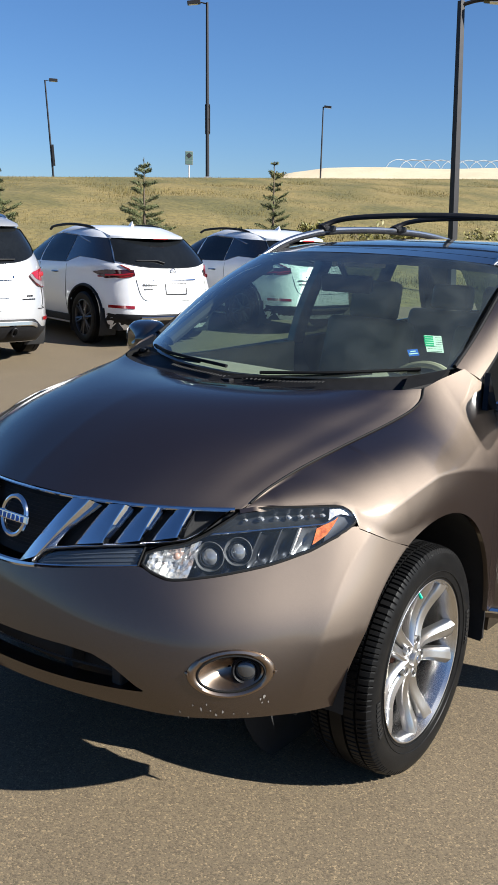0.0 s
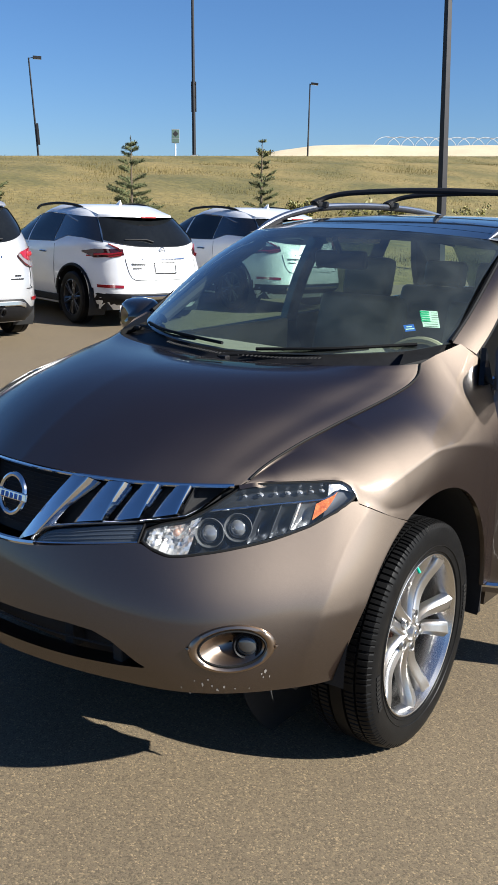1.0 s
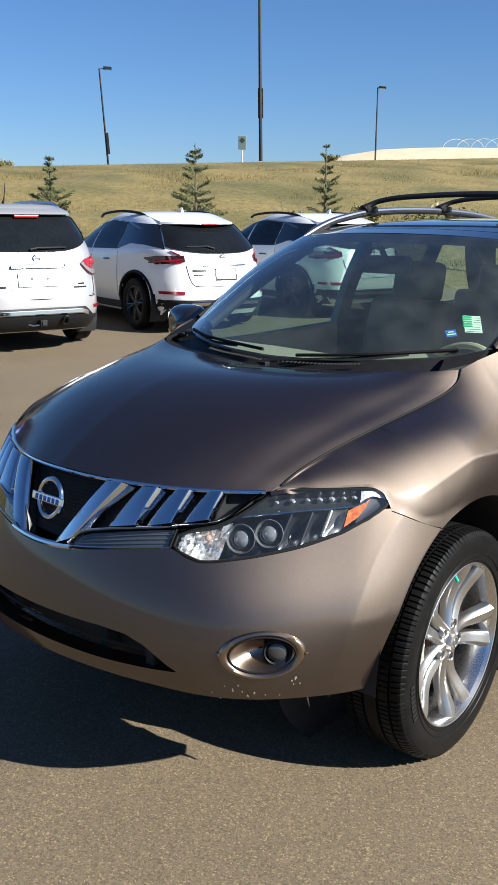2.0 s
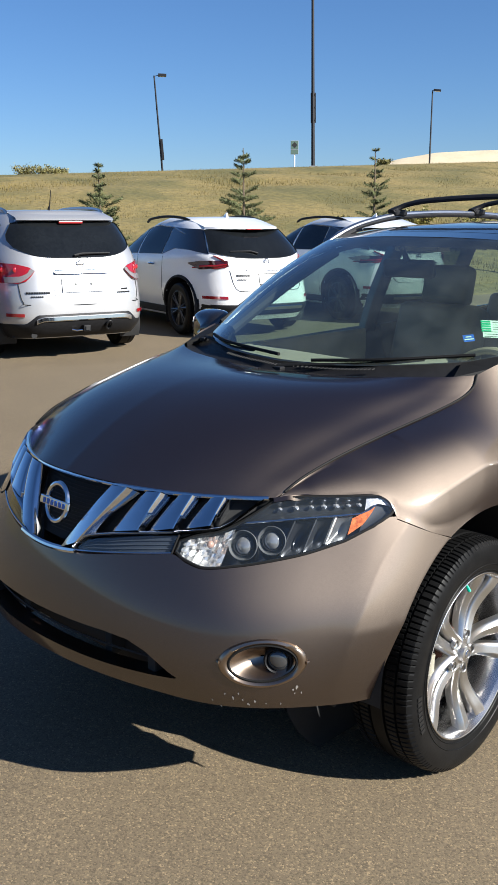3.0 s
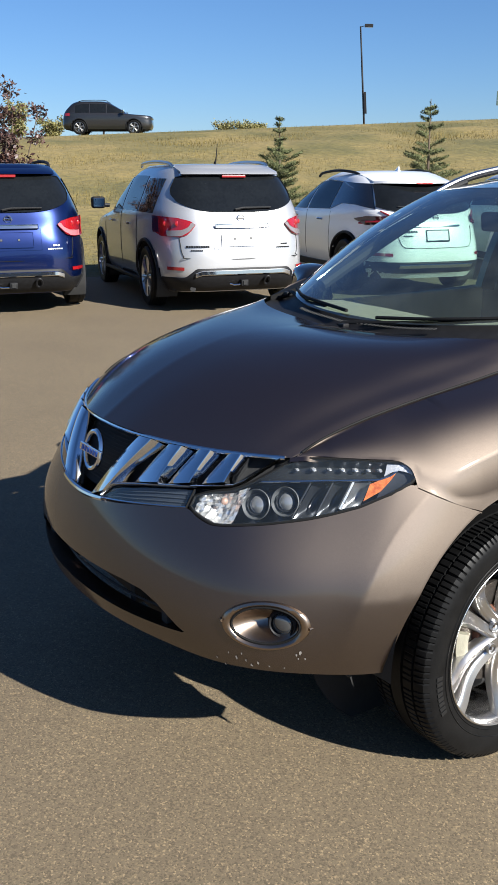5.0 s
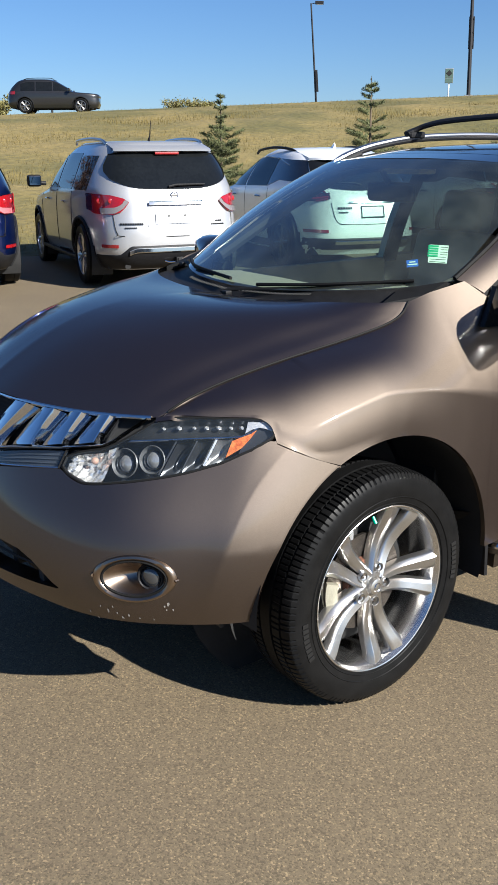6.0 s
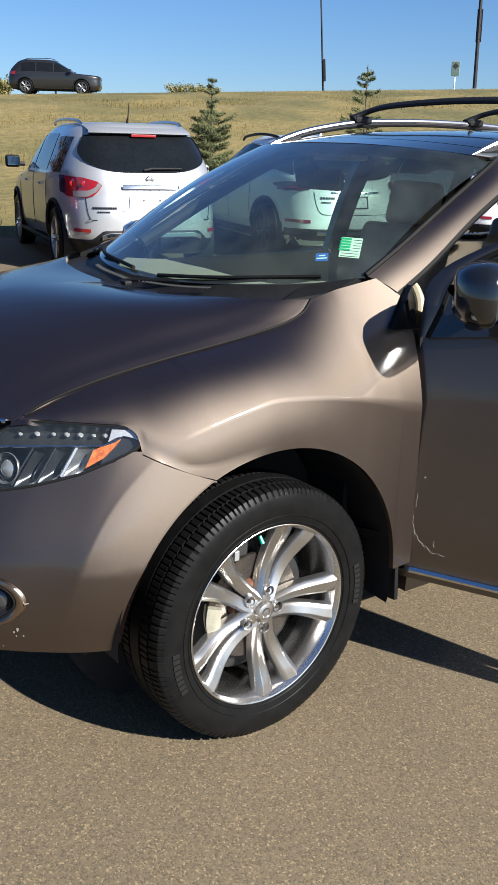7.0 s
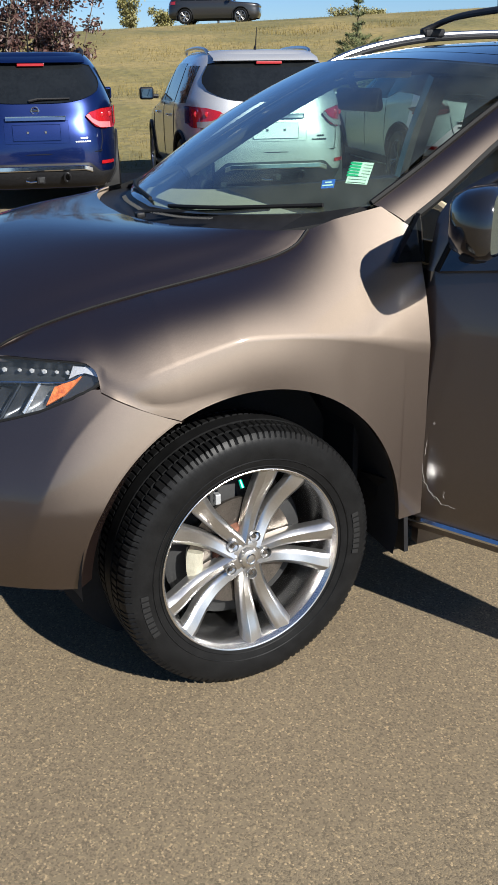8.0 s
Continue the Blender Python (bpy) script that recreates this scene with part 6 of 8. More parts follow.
# black quarter piece ahead of the door
pts = [(0.812, 0.556, 1.246), (0.848, 0.554, 1.124), (0.854, 0.456, 1.130)]
bm = bmesh.new()
bm.faces.new([bm.verts.new((x + 0.004, y, z)) for x, y, z in pts])
ex = bmesh.ops.extrude_face_region(bm, geom=bm.faces[:])
bmesh.ops.translate(bm, vec=(-0.02, 0, 0.0), verts=[q for q in ex["geom"] if isinstance(q, bmesh.types.BMVert)])
part("quarter_light", bm, PRIVACY, bronze_car, "small gloss black quarter light")
# door jambs
part("hinge_pillar", box((0.10, 0.05, 0.72), (0.80, 0.60, 0.75), 0.012), BROWN, bronze_car)
for z in (0.55, 0.92):
    part("door_hinge", box((0.05, 0.07, 0.06), (0.825, 0.585, z), 0.008), DARK, bronze_car)
part("latch_pillar", box((0.11, 0.10, 0.82), (0.78, 1.68, 0.74), 0.02), BROWN, bronze_car)

# ---- roof rails and cross bars ----
for sg in (1, -1):
    rp = spline(np.array([(0.585, 1.02, 1.612), (0.590, 1.18, 1.668), (0.592, 1.35, 1.706), (0.592, 1.62, 1.738), (0.592, 2.1, 1.750), (0.588, 2.6, 1.734), (0.575, 2.95, 1.695), (0.555, 3.12, 1.650)]) * (sg, 1, 1), 60)
    wide = np.concatenate([np.linspace(0.004, 0.015, 6), np.full(48, 0.015), np.linspace(0.015, 0.004, 6)])
    rail = part("roof_rail", tube(rp, wide, 10, scale=0.85), SATIN, bronze_car, "satin silver roof rail with black foot", smooth=True)
    part("rail_edge", tube(rp + (0, 0, -0.013), wide * 0.75, 8), BLACK, rail, "black lower edge", smooth=True)
    for y0, y1 in ((1.02, 1.24), (2.86, 3.10)):
        foot = np.array([p for p in rp if y0 <= p[1] <= y1])
        part("rail_foot", tube(foot + (0, 0, -0.022), 0.014, 8), BLACK, rail, "black rail foot", smooth=True)
for y in (1.60, 2.35):
    z_ = 1.752 if y < 2 else 1.760
    bp = spline([(-0.605, y - 0.06, z_ - 0.004), (-0.59, y - 0.03, z_ + 0.014), (-0.54, y, z_ + 0.036), (-0.42, y, z_ + 0.052), (-0.2, y, z_ + 0.062), (0, y, z_ + 0.065), (0.2, y, z_ + 0.062), (0.42, y, z_ + 0.052), (0.54, y, z_ + 0.036), (0.59, y - 0.03, z_ + 0.014), (0.605, y - 0.06, z_ - 0.004)], 64)
    thick = np.concatenate([np.linspace(0.036, 0.024, 9), np.full(46, 0.024), np.linspace(0.024, 0.036, 9)])
    bar = part("cross_bar", tube(bp, thick, 10, scale=0.5), BLACK, bronze_car, "black roof cross bar", smooth=True)
    for sg in (1, -1):
        part("bar_clamp", box((0.050, 0.10, 0.032), (sg * 0.592, y - 0.02, z_ - 0.006), 0.012, 3), BLACK, bar, smooth=True)

# ---- cabin ----
def cushion(size, at, rot=(0, 0, 0), bevel=0.05):
    return box(size, at, bevel, 4, rot)


dash_rows = []
for x in np.linspace(-0.72, 0.72, 31):
    e = abs(x) / 0.72
    hump = 0.045 * math.exp(-((x - 0.36) / 0.17) ** 2)
    front = np.array((x * 0.96, 0.16 + 0.26 * e**2.2, 1.172))
    dash_rows.append([front, front + (0, 0.14, -0.012), np.array((x, 0.60 + 0.08 * e**2, 1.150 + hump)), np.array((x, 0.72 + 0.05 * e**2, 1.115 + hump)), np.array((x, 0.78, 1.02)), np.array((x, 0.76, 0.80)), np.array((x, 0.72, 0.55))])
dash = sheet("dashboard", np.array(dash_rows), DASH, bronze_car, "beige grey dashboard", flange=0)
part("dash_vent", box((0.95, 0.02, 0.008), (0, 0.235, 1.176), 0.003), BLACK, dash)
wheel_c = Vector((0.37, 0.86, 1.03))
ring_ = [wheel_c + Vector((0.185 * math.cos(a), -0.085 * math.sin(a) * -1 * 0.9, 0.165 * math.sin(a))) for a in np.linspace(0, 2 * math.pi, 40, endpoint=False)]
sw = part("steering_wheel", tube(ring_, 0.016, 8, closed=True), BEIGE, bronze_car, "beige steering wheel", smooth=True)
part("wheel_boss", cushion((0.16, 0.06, 0.13), wheel_c, (-25, 0, 0), 0.025), DASH, sw, smooth=True)
for sg in (1, -1):
    part("wheel_spoke", box((0.12, 0.02, 0.035), wheel_c + Vector((sg * 0.12, 0, 0)), 0.008, rot=(-25, 0, 0)), DASH, sw)
for sx in (0.37, -0.37):
    seat = part("front_seat", cushion((0.50, 0.52, 0.16), (sx, 1.30, 0.66), (6, 0, 0)), SEATM, bronze_car, "tan leather front seat", smooth=True)
    part("seat_back", cushion((0.48, 0.15, 0.64), (sx, 1.62, 0.98), (-16, 0, 0)), SEATM, seat, smooth=True)
    part("head_rest", cushion((0.27, 0.10, 0.20), (sx, 1.735, 1.385), (-12, 0, 0), 0.04), SEATM, seat, smooth=True)
    for k in (-0.05, 0.05):
        part("rest_post", tube([(sx + k, 1.70, 1.25), (sx + k, 1.725, 1.33)], 0.006, 6), CHROME, seat)
rear = part("rear_seat", cushion((1.30, 0.50, 0.16), (0, 2.25, 0.70)), SEATM, bronze_car, "tan leather rear bench", smooth=True)
part("bench_back", cushion((1.30, 0.15, 0.58), (0, 2.58, 1.0), (-18, 0, 0)), SEATM, rear, smooth=True)
for sx in (0.40, -0.40):
    part("head_rest", cushion((0.26, 0.09, 0.15), (sx, 2.70, 1.36), (-12, 0, 0), 0.035), SEATM, rear, smooth=True)
part("console", cushion((0.22, 0.80, 0.30), (0, 1.05, 0.68), (0, 0, 0), 0.03), DASH, bronze_car, smooth=True)
part("cabin_floor", box((1.56, 2.9, 0.02), (0, 2.05, 0.40), 0.004), DASH, bronze_car)
part("firewall", box((1.40, 0.02, 0.72), (0, 0.45, 0.76), 0.004), DARK, bronze_car)
part("headliner", box((1.08, 2.0, 0.012), (0, 2.1, 1.625), 0.003), DASH, bronze_car)
for sg in (1, -1):
    part("pillar_trim", tube(spline(P_IN[:5], 16) * (sg, 1, 1) + (-0.035 * sg, 0.03, -0.035), 0.026, 8), DARK, bronze_car, smooth=True)
part("door_lining", box((0.03, 1.0, 0.35), (-0.80, 1.10, 0.97), 0.012), BEIGE, bronze_car)
mir = part("cabin_mirror", cushion((0.25, 0.04, 0.075), (0.0, 0.86, 1.512), (8, 0, 0), 0.018), BLACK, bronze_car, "black interior mirror", smooth=True)
part("mirror_stem", tube([(0, 0.80, 1.60), (0, 0.85, 1.54)], 0.012, 8), BLACK, mir, smooth=True)
part("visor_box", cushion((0.22, 0.10, 0.04), (0, 0.95, 1.60), (0, 0, 0), 0.012), BEIGE, bronze_car)

# stickers inside the screen
def screen_card(cx, cv, w, h, mat, name, parent, lift_by, tilt=0.0):
    c = screen_point(cx, cv, lift_by)
    ex_ = screen_point(cx + 0.02, cv, lift_by) - screen_point(cx - 0.02, cv, lift_by)
    ey = screen_point(cx, cv + 0.03, lift_by) - screen_point(cx, cv - 0.03, lift_by)
    ex_ /= np.linalg.norm(ex_)
    ey -= ex_ * (ey @ ex_)
    ey /= np.linalg.norm(ey)
    nn = np.cross(ex_, ey)
    ct, st = math.cos(radians(tilt)), math.sin(radians(tilt))
    ax, ay = ex_ * ct + ey * st, ey * ct - ex_ * st
    bm = bmesh.new()
    lay = [[bm.verts.new(c + ax * a * w / 2 + ay * b * h / 2 + nn * d) for a, b in ((-1, -1), (1, -1), (1, 1), (-1, 1))] for d in (0, -0.0006)]
    bm.faces.new(lay[0])
    bm.faces.new(lay[1][::-1])
    for k in range(4):
        bm.faces.new((lay[0][k], lay[0][(k + 1) % 4], lay[1][(k + 1) % 4], lay[1][k]))
    return part(name, bm, mat, parent), c, ax, ay, nn

# ---- stickers ----
def on_screen(p):
    """The screen's own coordinates of the place nearest to p."""
    best = np.unravel_index(np.argmin(((wsg - np.array(p)) ** 2).sum(-1)), wsg.shape[:2])
    return 2 * best[0] / (wsg.shape[0] - 1) - 1, best[1] / (wsg.shape[1] - 1)


st, c_, ax_, ay_, n_ = screen_card(*on_screen((0.600, 0.495, 1.297)), 0.062, 0.080, PAPER, "sticker", bronze_car, -0.004, -10)
st["label"] = "pale green inspection sticker inside the screen"
for k in range(5):
    bm = bmesh.new()
    w_ = 0.034
    o = c_ + ay_ * (0.033 - 0.011 * k) - ax_ * 0.018 + n_ * 0.0012
    bm.faces.new([bm.verts.new(o + ax_ * a * w_ / 2 + ay_ * b * 0.0038) for a, b in ((-1, -1), (1, -1), (1, 1), (-1, 1))])
    part("sticker_bar", bm, GREENINK, st)
for k in range(7):
    bm = bmesh.new()
    o = c_ + ay_ * (0.030 - 0.011 * k) + ax_ * (0.018 if k < 4 else 0.0) + n_ * 0.0012
    w_ = 0.024 if k < 4 else 0.052
    bm.faces.new([bm.verts.new(o + ax_ * a * w_ / 2 + ay_ * b * 0.0009) for a, b in ((-1, -1), (1, -1), (1, 1), (-1, 1))])
    part("sticker_line", bm, INK, st)
sb, c_, ax_, ay_, n_ = screen_card(*on_screen((0.567, 0.42, 1.264)), 0.038, 0.032, BLUEINK, "sticker", bronze_car, -0.004, 4)
sb["label"] = "small round blue service sticker"
for k in range(2):
    bm = bmesh.new()
    o = c_ + ay_ * (0.005 - 0.011 * k) + n_ * 0.0012
    bm.faces.new([bm.verts.new(o + ax_ * a * (0.010 + 0.006 * k) + ay_ * b * 0.0025) for a, b in ((-1, -1), (1, -1), (1, 1), (-1, 1))])
    part("sticker_line", bm, PAPER, sb)


# ---- parked cars behind ----
class Shell:
    """A car body as plan outlines stacked by height: front and rear ends, half width, corner fullness."""

    def __init__(self, levels):
        self.z = np.array([l[0] for l in levels])
        self.v = np.array([l[1:] for l in levels])

    def row(self, z):
        return spline_at(self.v, np.interp(z, self.z, np.arange(len(self.z))))

    def rear(self, x, z):
        yf, yr, w, n = self.row(z)
        c, l = (yf + yr) / 2, (yr - yf) / 2
        return np.array([x, c + l * max(0.0, 1 - min(1, abs(x) / w) ** n) ** (1 / n), z])

    def side(self, y, z, sg=1):
        yf, yr, w, n = self.row(z)
        c, l = (yf + yr) / 2, (yr - yf) / 2
        return np.array([sg * w * max(0.0, 1 - min(1, abs(y - c) / l) ** n) ** (1 / n), y, z])

    def rear_patch(self, x0, x1, z0, z1, nu=16, nv=8, off=0.004):
        """x0, x1 and z0, z1: numbers, or functions of the other's share."""
        g = []
        for u in np.linspace(0, 1, nu):
            row = []
            for v in np.linspace(0, 1, nv):
                lo, hi = (f(u) if callable(f) else f for f in (z0, z1))
                z = lo + (hi - lo) * v
                a, b = (f(v) if callable(f) else f for f in (x0, x1))
                row.append(self.rear(a + (b - a) * u, z))
            g.append(row)
        return self.off(np.array(g), off)

    def side_patch(self, y0, y1, z0, z1, sg, nu=20, nv=8, off=0.004):
        g = []
        for u in np.linspace(0, 1, nu):
            row = []
            for v in np.linspace(0, 1, nv):
                a, b = (f(v) if callable(f) else f for f in (y0, y1))
                y = a + (b - a) * u
                lo, hi = (f(y) if callable(f) else f for f in (z0, z1))
                row.append(self.side(y, lo + (hi - lo) * v, sg))
            g.append(row)
        return self.off(np.array(g), off)

    def off(self, g, d):
        n = grid_normals(g)
        if ((g - np.array((0, 0, 0.8))) * n).sum() < 0:
            n = -n
        return g + n * d

    def body(self, arches, nz=44, na=150):
        """The shell as one mesh, open at the wheel arches."""
        zs = np.linspace(self.z[0], self.z[-1], nz)
        verts, faces = [], []
        phi = np.linspace(0, 2 * math.pi, na, endpoint=False)
        for z in zs:
            yf, yr, w, n = self.row(z)
            c, l = (yf + yr) / 2, (yr - yf) / 2
            for p in phi:
                ca, sa = math.cos(p), math.sin(p)
                # even spacing along the outline of the rounded box
                k = (abs(ca) ** n + abs(sa) ** n) ** (-1 / n)
                verts.append((w * k * ca, c + l * k * sa, z))
        for i in range(nz - 1):
            for j in range(na):
                q = (i * na + j, i * na + (j + 1) % na, (i + 1) * na + (j + 1) % na, (i + 1) * na + j)
                m = np.mean([verts[k] for k in q], 0)
                if any(math.hypot(m[1] - ay, m[2] - az) < r and abs(m[0]) > 0.5 for ay, az, r in arches):
                    continue
                faces.append(q)
        top = len(verts)
        yf, yr, w, n = self.row(zs[-1])
        c, l = (yf + yr) / 2, (yr - yf) / 2
        last = (nz - 1) * na
        for f, dz in ((0.8, 0.012), (0.45, 0.022)):
            for p in phi:
                ca, sa = math.cos(p), math.sin(p)
                k = (abs(ca) ** n + abs(sa) ** n) ** (-1 / n)
                verts.append((f * w * k * ca, c + f * l * k * sa, zs[-1] + dz))
        verts.append((0, c, zs[-1] + 0.026))
        for a, b in ((last, top), (top, top + na)):
            for j in range(na):
                faces.append((a + j, a + (j + 1) % na, b + (j + 1) % na, b + j))
        for j in range(na):
            faces.append((top + na + j, top + na + (j + 1) % na, len(verts) - 1))
        return verts, faces


def simple_wheel(car, at, sg, r=0.37, spokes=6, dark=False):
    w = new("wheel")
    w.parent = car
    w.matrix_basis = pose(*at, 0, 0, 0 if sg > 0 else 180)
    tyre = part("tyre", revolve([(0.10, r * 0.68), (0.115, r * 0.80), (0.112, r * 0.92), (0.09, r * 0.99), (0.03, r), (0.028, r - 0.008), (0.02, r - 0.008), (0.018, r), (-0.03, r), (-0.09, r * 0.99), (-0.115, r * 0.85), (-0.10, r * 0.68)], 56), RUBBER, w, smooth=True)
    mat = DARKALLOY if dark else ALLOY
    rim = part("rim", revolve([(0.102, r * 0.69), (0.104, r * 0.665), (0.085, r * 0.64), (-0.09, r * 0.62)], 48), mat, w, smooth=True)
    for k in range(spokes):
        for d in (-0.14, 0.14):
            a = 2 * math.pi * (k + 0.25) / spokes
            a0, a1 = a + d * 0.5, a + d
            p0 = np.array((0.075, 0.05 * math.cos(a0), 0.05 * math.sin(a0)))
            p1 = np.array((0.085, r * 0.66 * math.cos(a1), r * 0.66 * math.sin(a1)))
            part("spoke", tube([p0, (p0 + p1) / 2 + (0.006, 0, 0), p1], [0.020, 0.016, 0.018], 6), mat, rim, smooth=True)
    part("hub", revolve([(0.06, 0.075), (0.082, 0.06), (0.092, 0.03), (0.094, 0.001)], 28), mat, rim, smooth=True)
    part("wheel_backing", revolve([(0.03, r * 0.64), (0.028, 0.01)], 40), DARK, w, smooth=True)
    return w


def line_marks(parent, shell, x0, x1, z, n, h, mat, gap=0.25):
    """Lettering too small or not to be copied: a row of plain bars on the tail."""
    for k in range(n):
        a = x0 + (x1 - x0) * k / n
        b = a + (x1 - x0) / n * (1 - gap)
        sheet("mark", shell.rear_patch(a, b, z, z + h, 3, 2, 0.006), mat, parent, flange=0.003)


def suv_common(car, shell, paint, wheels_y, r, arch_r, width, dark=False):
    verts, faces = shell.body([(wheels_y[0], r, arch_r), (wheels_y[1], r, arch_r)])
    body = mesh_object("body", verts, faces, paint, True, car)
    body.data.set_sharp_from_angle(angle=radians(40))
    for y in wheels_y:
        for sg in (1, -1):
            simple_wheel(car, (sg * (width - 0.115), y, r), sg, r, dark=dark)
            ring = [shell.side(y + arch_r * math.cos(a), r + arch_r * math.sin(a), sg) + np.array((sg * 0.006, 0, 0)) for a in np.linspace(-0.25, math.pi + 0.25, 36)]
            # black ring: trim on the crossovers, painted shade on the silver car's body-coloured arches
            part("arch_trim_shade", tube(ring, 0.022, 6), BLACK, car, smooth=True)
            liner = np.array([[(sg * x, y + (arch_r + 0.012) * math.cos(a), r + (arch_r + 0.012) * math.sin(a)) for x in (width - 0.03, width - 0.30)] for a in np.linspace(-0.5, math.pi + 0.5, 24)])
            sheet("arch_liner", liner, DARK, car, flange=0)
            bm = bmesh.new()
            bm.faces.new([bm.verts.new((sg * (width - 0.30), y + (arch_r + 0.012) * math.cos(a), max(0.2, r + (arch_r + 0.012) * math.sin(a)))) for a in np.linspace(-0.5, math.pi + 0.5, 24)])
            part("arch_wall", bm, DARK, car)
    part("underbody", box((width * 1.6, 4.2, 0.14), (0, 0.0, 0.30), 0.03), DARK, car)
    return body


def tail_plate(car, shell, z, paint, dark=False):
    sheet("plate_recess", shell.rear_patch(-0.36, 0.36, z - 0.115, z + 0.125, 16, 6, 0.003), paint, car, flange=0.004)
    pl = sheet("dealer_plate", shell.rear_patch(-0.265, 0.265, z - 0.085, z + 0.085, 12, 5, 0.012), paint if dark else PLATE, car, "blank plate panel", flange=0.008)
    for x in (-0.10, 0.10):
        sheet("plate_bolt", shell.rear_patch(x - 0.012, x + 0.012, z - 0.01, z + 0.014, 4, 3, 0.016), INK, pl, flange=0.004)


def side_mirror(car, shell, paint, y, z, w):
    for sg in (1, -1):
        bm = cushion((0.20, 0.13, 0.17), (sg * (w + 0.13), y, z), (0, 0, 0), 0.045)
        m = part("mirror", bm, paint, car, "door mirror", smooth=True)
        part("mirror_glass", box((0.16, 0.008, 0.12), (sg * (w + 0.13), y + 0.066, z), 0.003), material("mirror_silver_far", (0.35, 0.38, 0.42), 0.05, 1.0), m)
        part("mirror_stem", tube([(sg * (w - 0.04), y, z - 0.04), (sg * (w + 0.06), y, z - 0.035)], 0.03, 8), BLACK, m, smooth=True)


def tall_suv(paint, label, at, plate_dark=False):
    """A big seven-seat family off-roader seen from behind."""
    car = thing("parked_suv", label, "car", "cars parked along the bank")
    L = 2.45
    sh = Shell([(0.24, -L + 0.10, L - 0.16, 0.88, 5.5), (0.42, -L, L - 0.02, 0.962, 5.5), (0.62, -L, L, 0.983, 5.2), (0.82, -L + 0.02, L - 0.02, 0.986, 5.0), (0.98, -L + 0.20, L - 0.06, 0.982, 4.6),
                (1.12, -1.25, L - 0.12, 0.965, 4.6), (1.26, -1.00, L - 0.18, 0.915, 4.6), (1.42, -0.72, L - 0.27, 0.85, 4.4), (1.56, -0.45, L - 0.38, 0.79, 4.2), (1.66, -0.18, L - 0.52, 0.72, 4.0), (1.72, 0.05, L - 0.62, 0.65, 3.6)])
    body = suv_common(car, sh, paint, (-1.42, 1.48), 0.375, 0.455, 0.980)
    half = lambda v: float(np.interp(v, [0, 0.25, 0.5, 1], [0.725, 0.755, 0.745, 0.665]))
    rw = sheet("rear_window", sh.rear_patch(lambda v: -half(v), half, lambda u: 1.175 + 0.12 * abs(2 * u - 1) ** 4, lambda u: 1.60 - 0.03 * abs(2 * u - 1) ** 4, 30, 12, 0.006), PRIVACY, car, "dark rear window", flange=0.01)
    part("wiper", tube([sh.rear(0.06, 1.205) + (0, 0.03, 0), sh.rear(-0.04, 1.225) + (0, 0.035, 0), sh.rear(-0.40, 1.228) + (0, 0.03, 0)], [0.016, 0.014, 0.009], 6), BLACK, rw, smooth=True)
    sp = sheet("spoiler", np.array([[sh.rear(x, 1.60) + (0, d, e) for d, e in ((0.015, 0.0), (0.09, 0.012), (0.05, 0.045), (-0.30, 0.115))] for x in np.linspace(-0.62, 0.62, 20)]), paint, car, "roof spoiler", flange=0.02, inward=(0, 1.5, 1.4))
    part("brake_light", box((0.30, 0.03, 0.030), tuple(sh.rear(0, 1.590) + (0, 0.060, -0.002)), 0.006), REDLENS, sp, "high brake light")
    for sg in (1, -1):
        for y0, y1, zt in ((-0.62, 0.10, 1.58), (0.18, 1.02, 1.60), (1.10, 1.72, 1.57)):
            z1 = lambda y, zt=zt: np.interp(y, [-0.95, -0.62, -0.2, 0.1, 1.7], [1.16, 1.30, 1.52, zt, zt - 0.01])
            sheet("side_window", sh.side_patch(y0, y1, 1.155, z1, sg, 14, 8, 0.005), PRIVACY, car, "dark side window", flange=0.006)
        sheet("side_window", sh.side_patch(-1.02, -0.66, 1.15, lambda y: np.interp(y, [-1.02, -0.66], [1.17, 1.31]), sg, 8, 4, 0.005), PRIVACY, car, flange=0.006)
        # tail lamp that wraps round the corner
        lo, hi = 0.885, 1.120
        tl = sheet("tail_lamp", sh.rear_patch(sg * 0.925, sg * 0.56, lambda u: np.interp(u, [0, 0.10, 0.5, 0.72, 0.88, 1], [lo + 0.06, lo + 0.01, lo + 0.004, lo + 0.030, lo + 0.085, lo + 0.140]), lambda u: np.interp(u, [0, 0.5, 0.85, 1], [hi + 0.01, hi - 0.008, hi - 0.045, lo + 0.150]), 44, 8, 0.014), REDLENS, car, "red tail lamp" if plate_dark else "red and clear tail lamp", flange=0.01)
        sheet("clear_lens", sh.rear_patch(sg * 0.84, sg * 0.565, lambda u: np.interp(u, [0, 0.45, 0.75, 1], [lo + 0.010, lo + 0.016, lo + 0.066, lo + 0.138]), lambda u: np.interp(u, [0, 0.50, 0.75, 0.88, 1], [lo + 0.075, lo + 0.085, lo + 0.120, lo + 0.178, lo + 0.150]), 14, 5, 0.019), PINKLENS if plate_dark else CLEARLENS, tl, "pink reversing lens" if plate_dark else "clear reversing lens", flange=0.006)
        sheet("smoked_end", sh.rear_patch(sg * 0.928, sg * 0.895, lo + 0.05, hi + 0.006, 14, 5, 0.017), SMOKERED, tl, flange=0.004)
        for k in (0.85, 0.75):
            p = sh.rear(sg * k, 1.045)
            bm = bmesh.new()
            bmesh.ops.create_uvsphere(bm, u_segments=12, v_segments=8, radius=0.034)
            bmesh.ops.scale(bm, vec=(1, 0.3, 1), verts=bm.verts)
            bmesh.ops.translate(bm, vec=p + (0, 0.014, 0), verts=bm.verts)
            part("lamp_bulb", bm, REDLENS, tl, smooth=True)
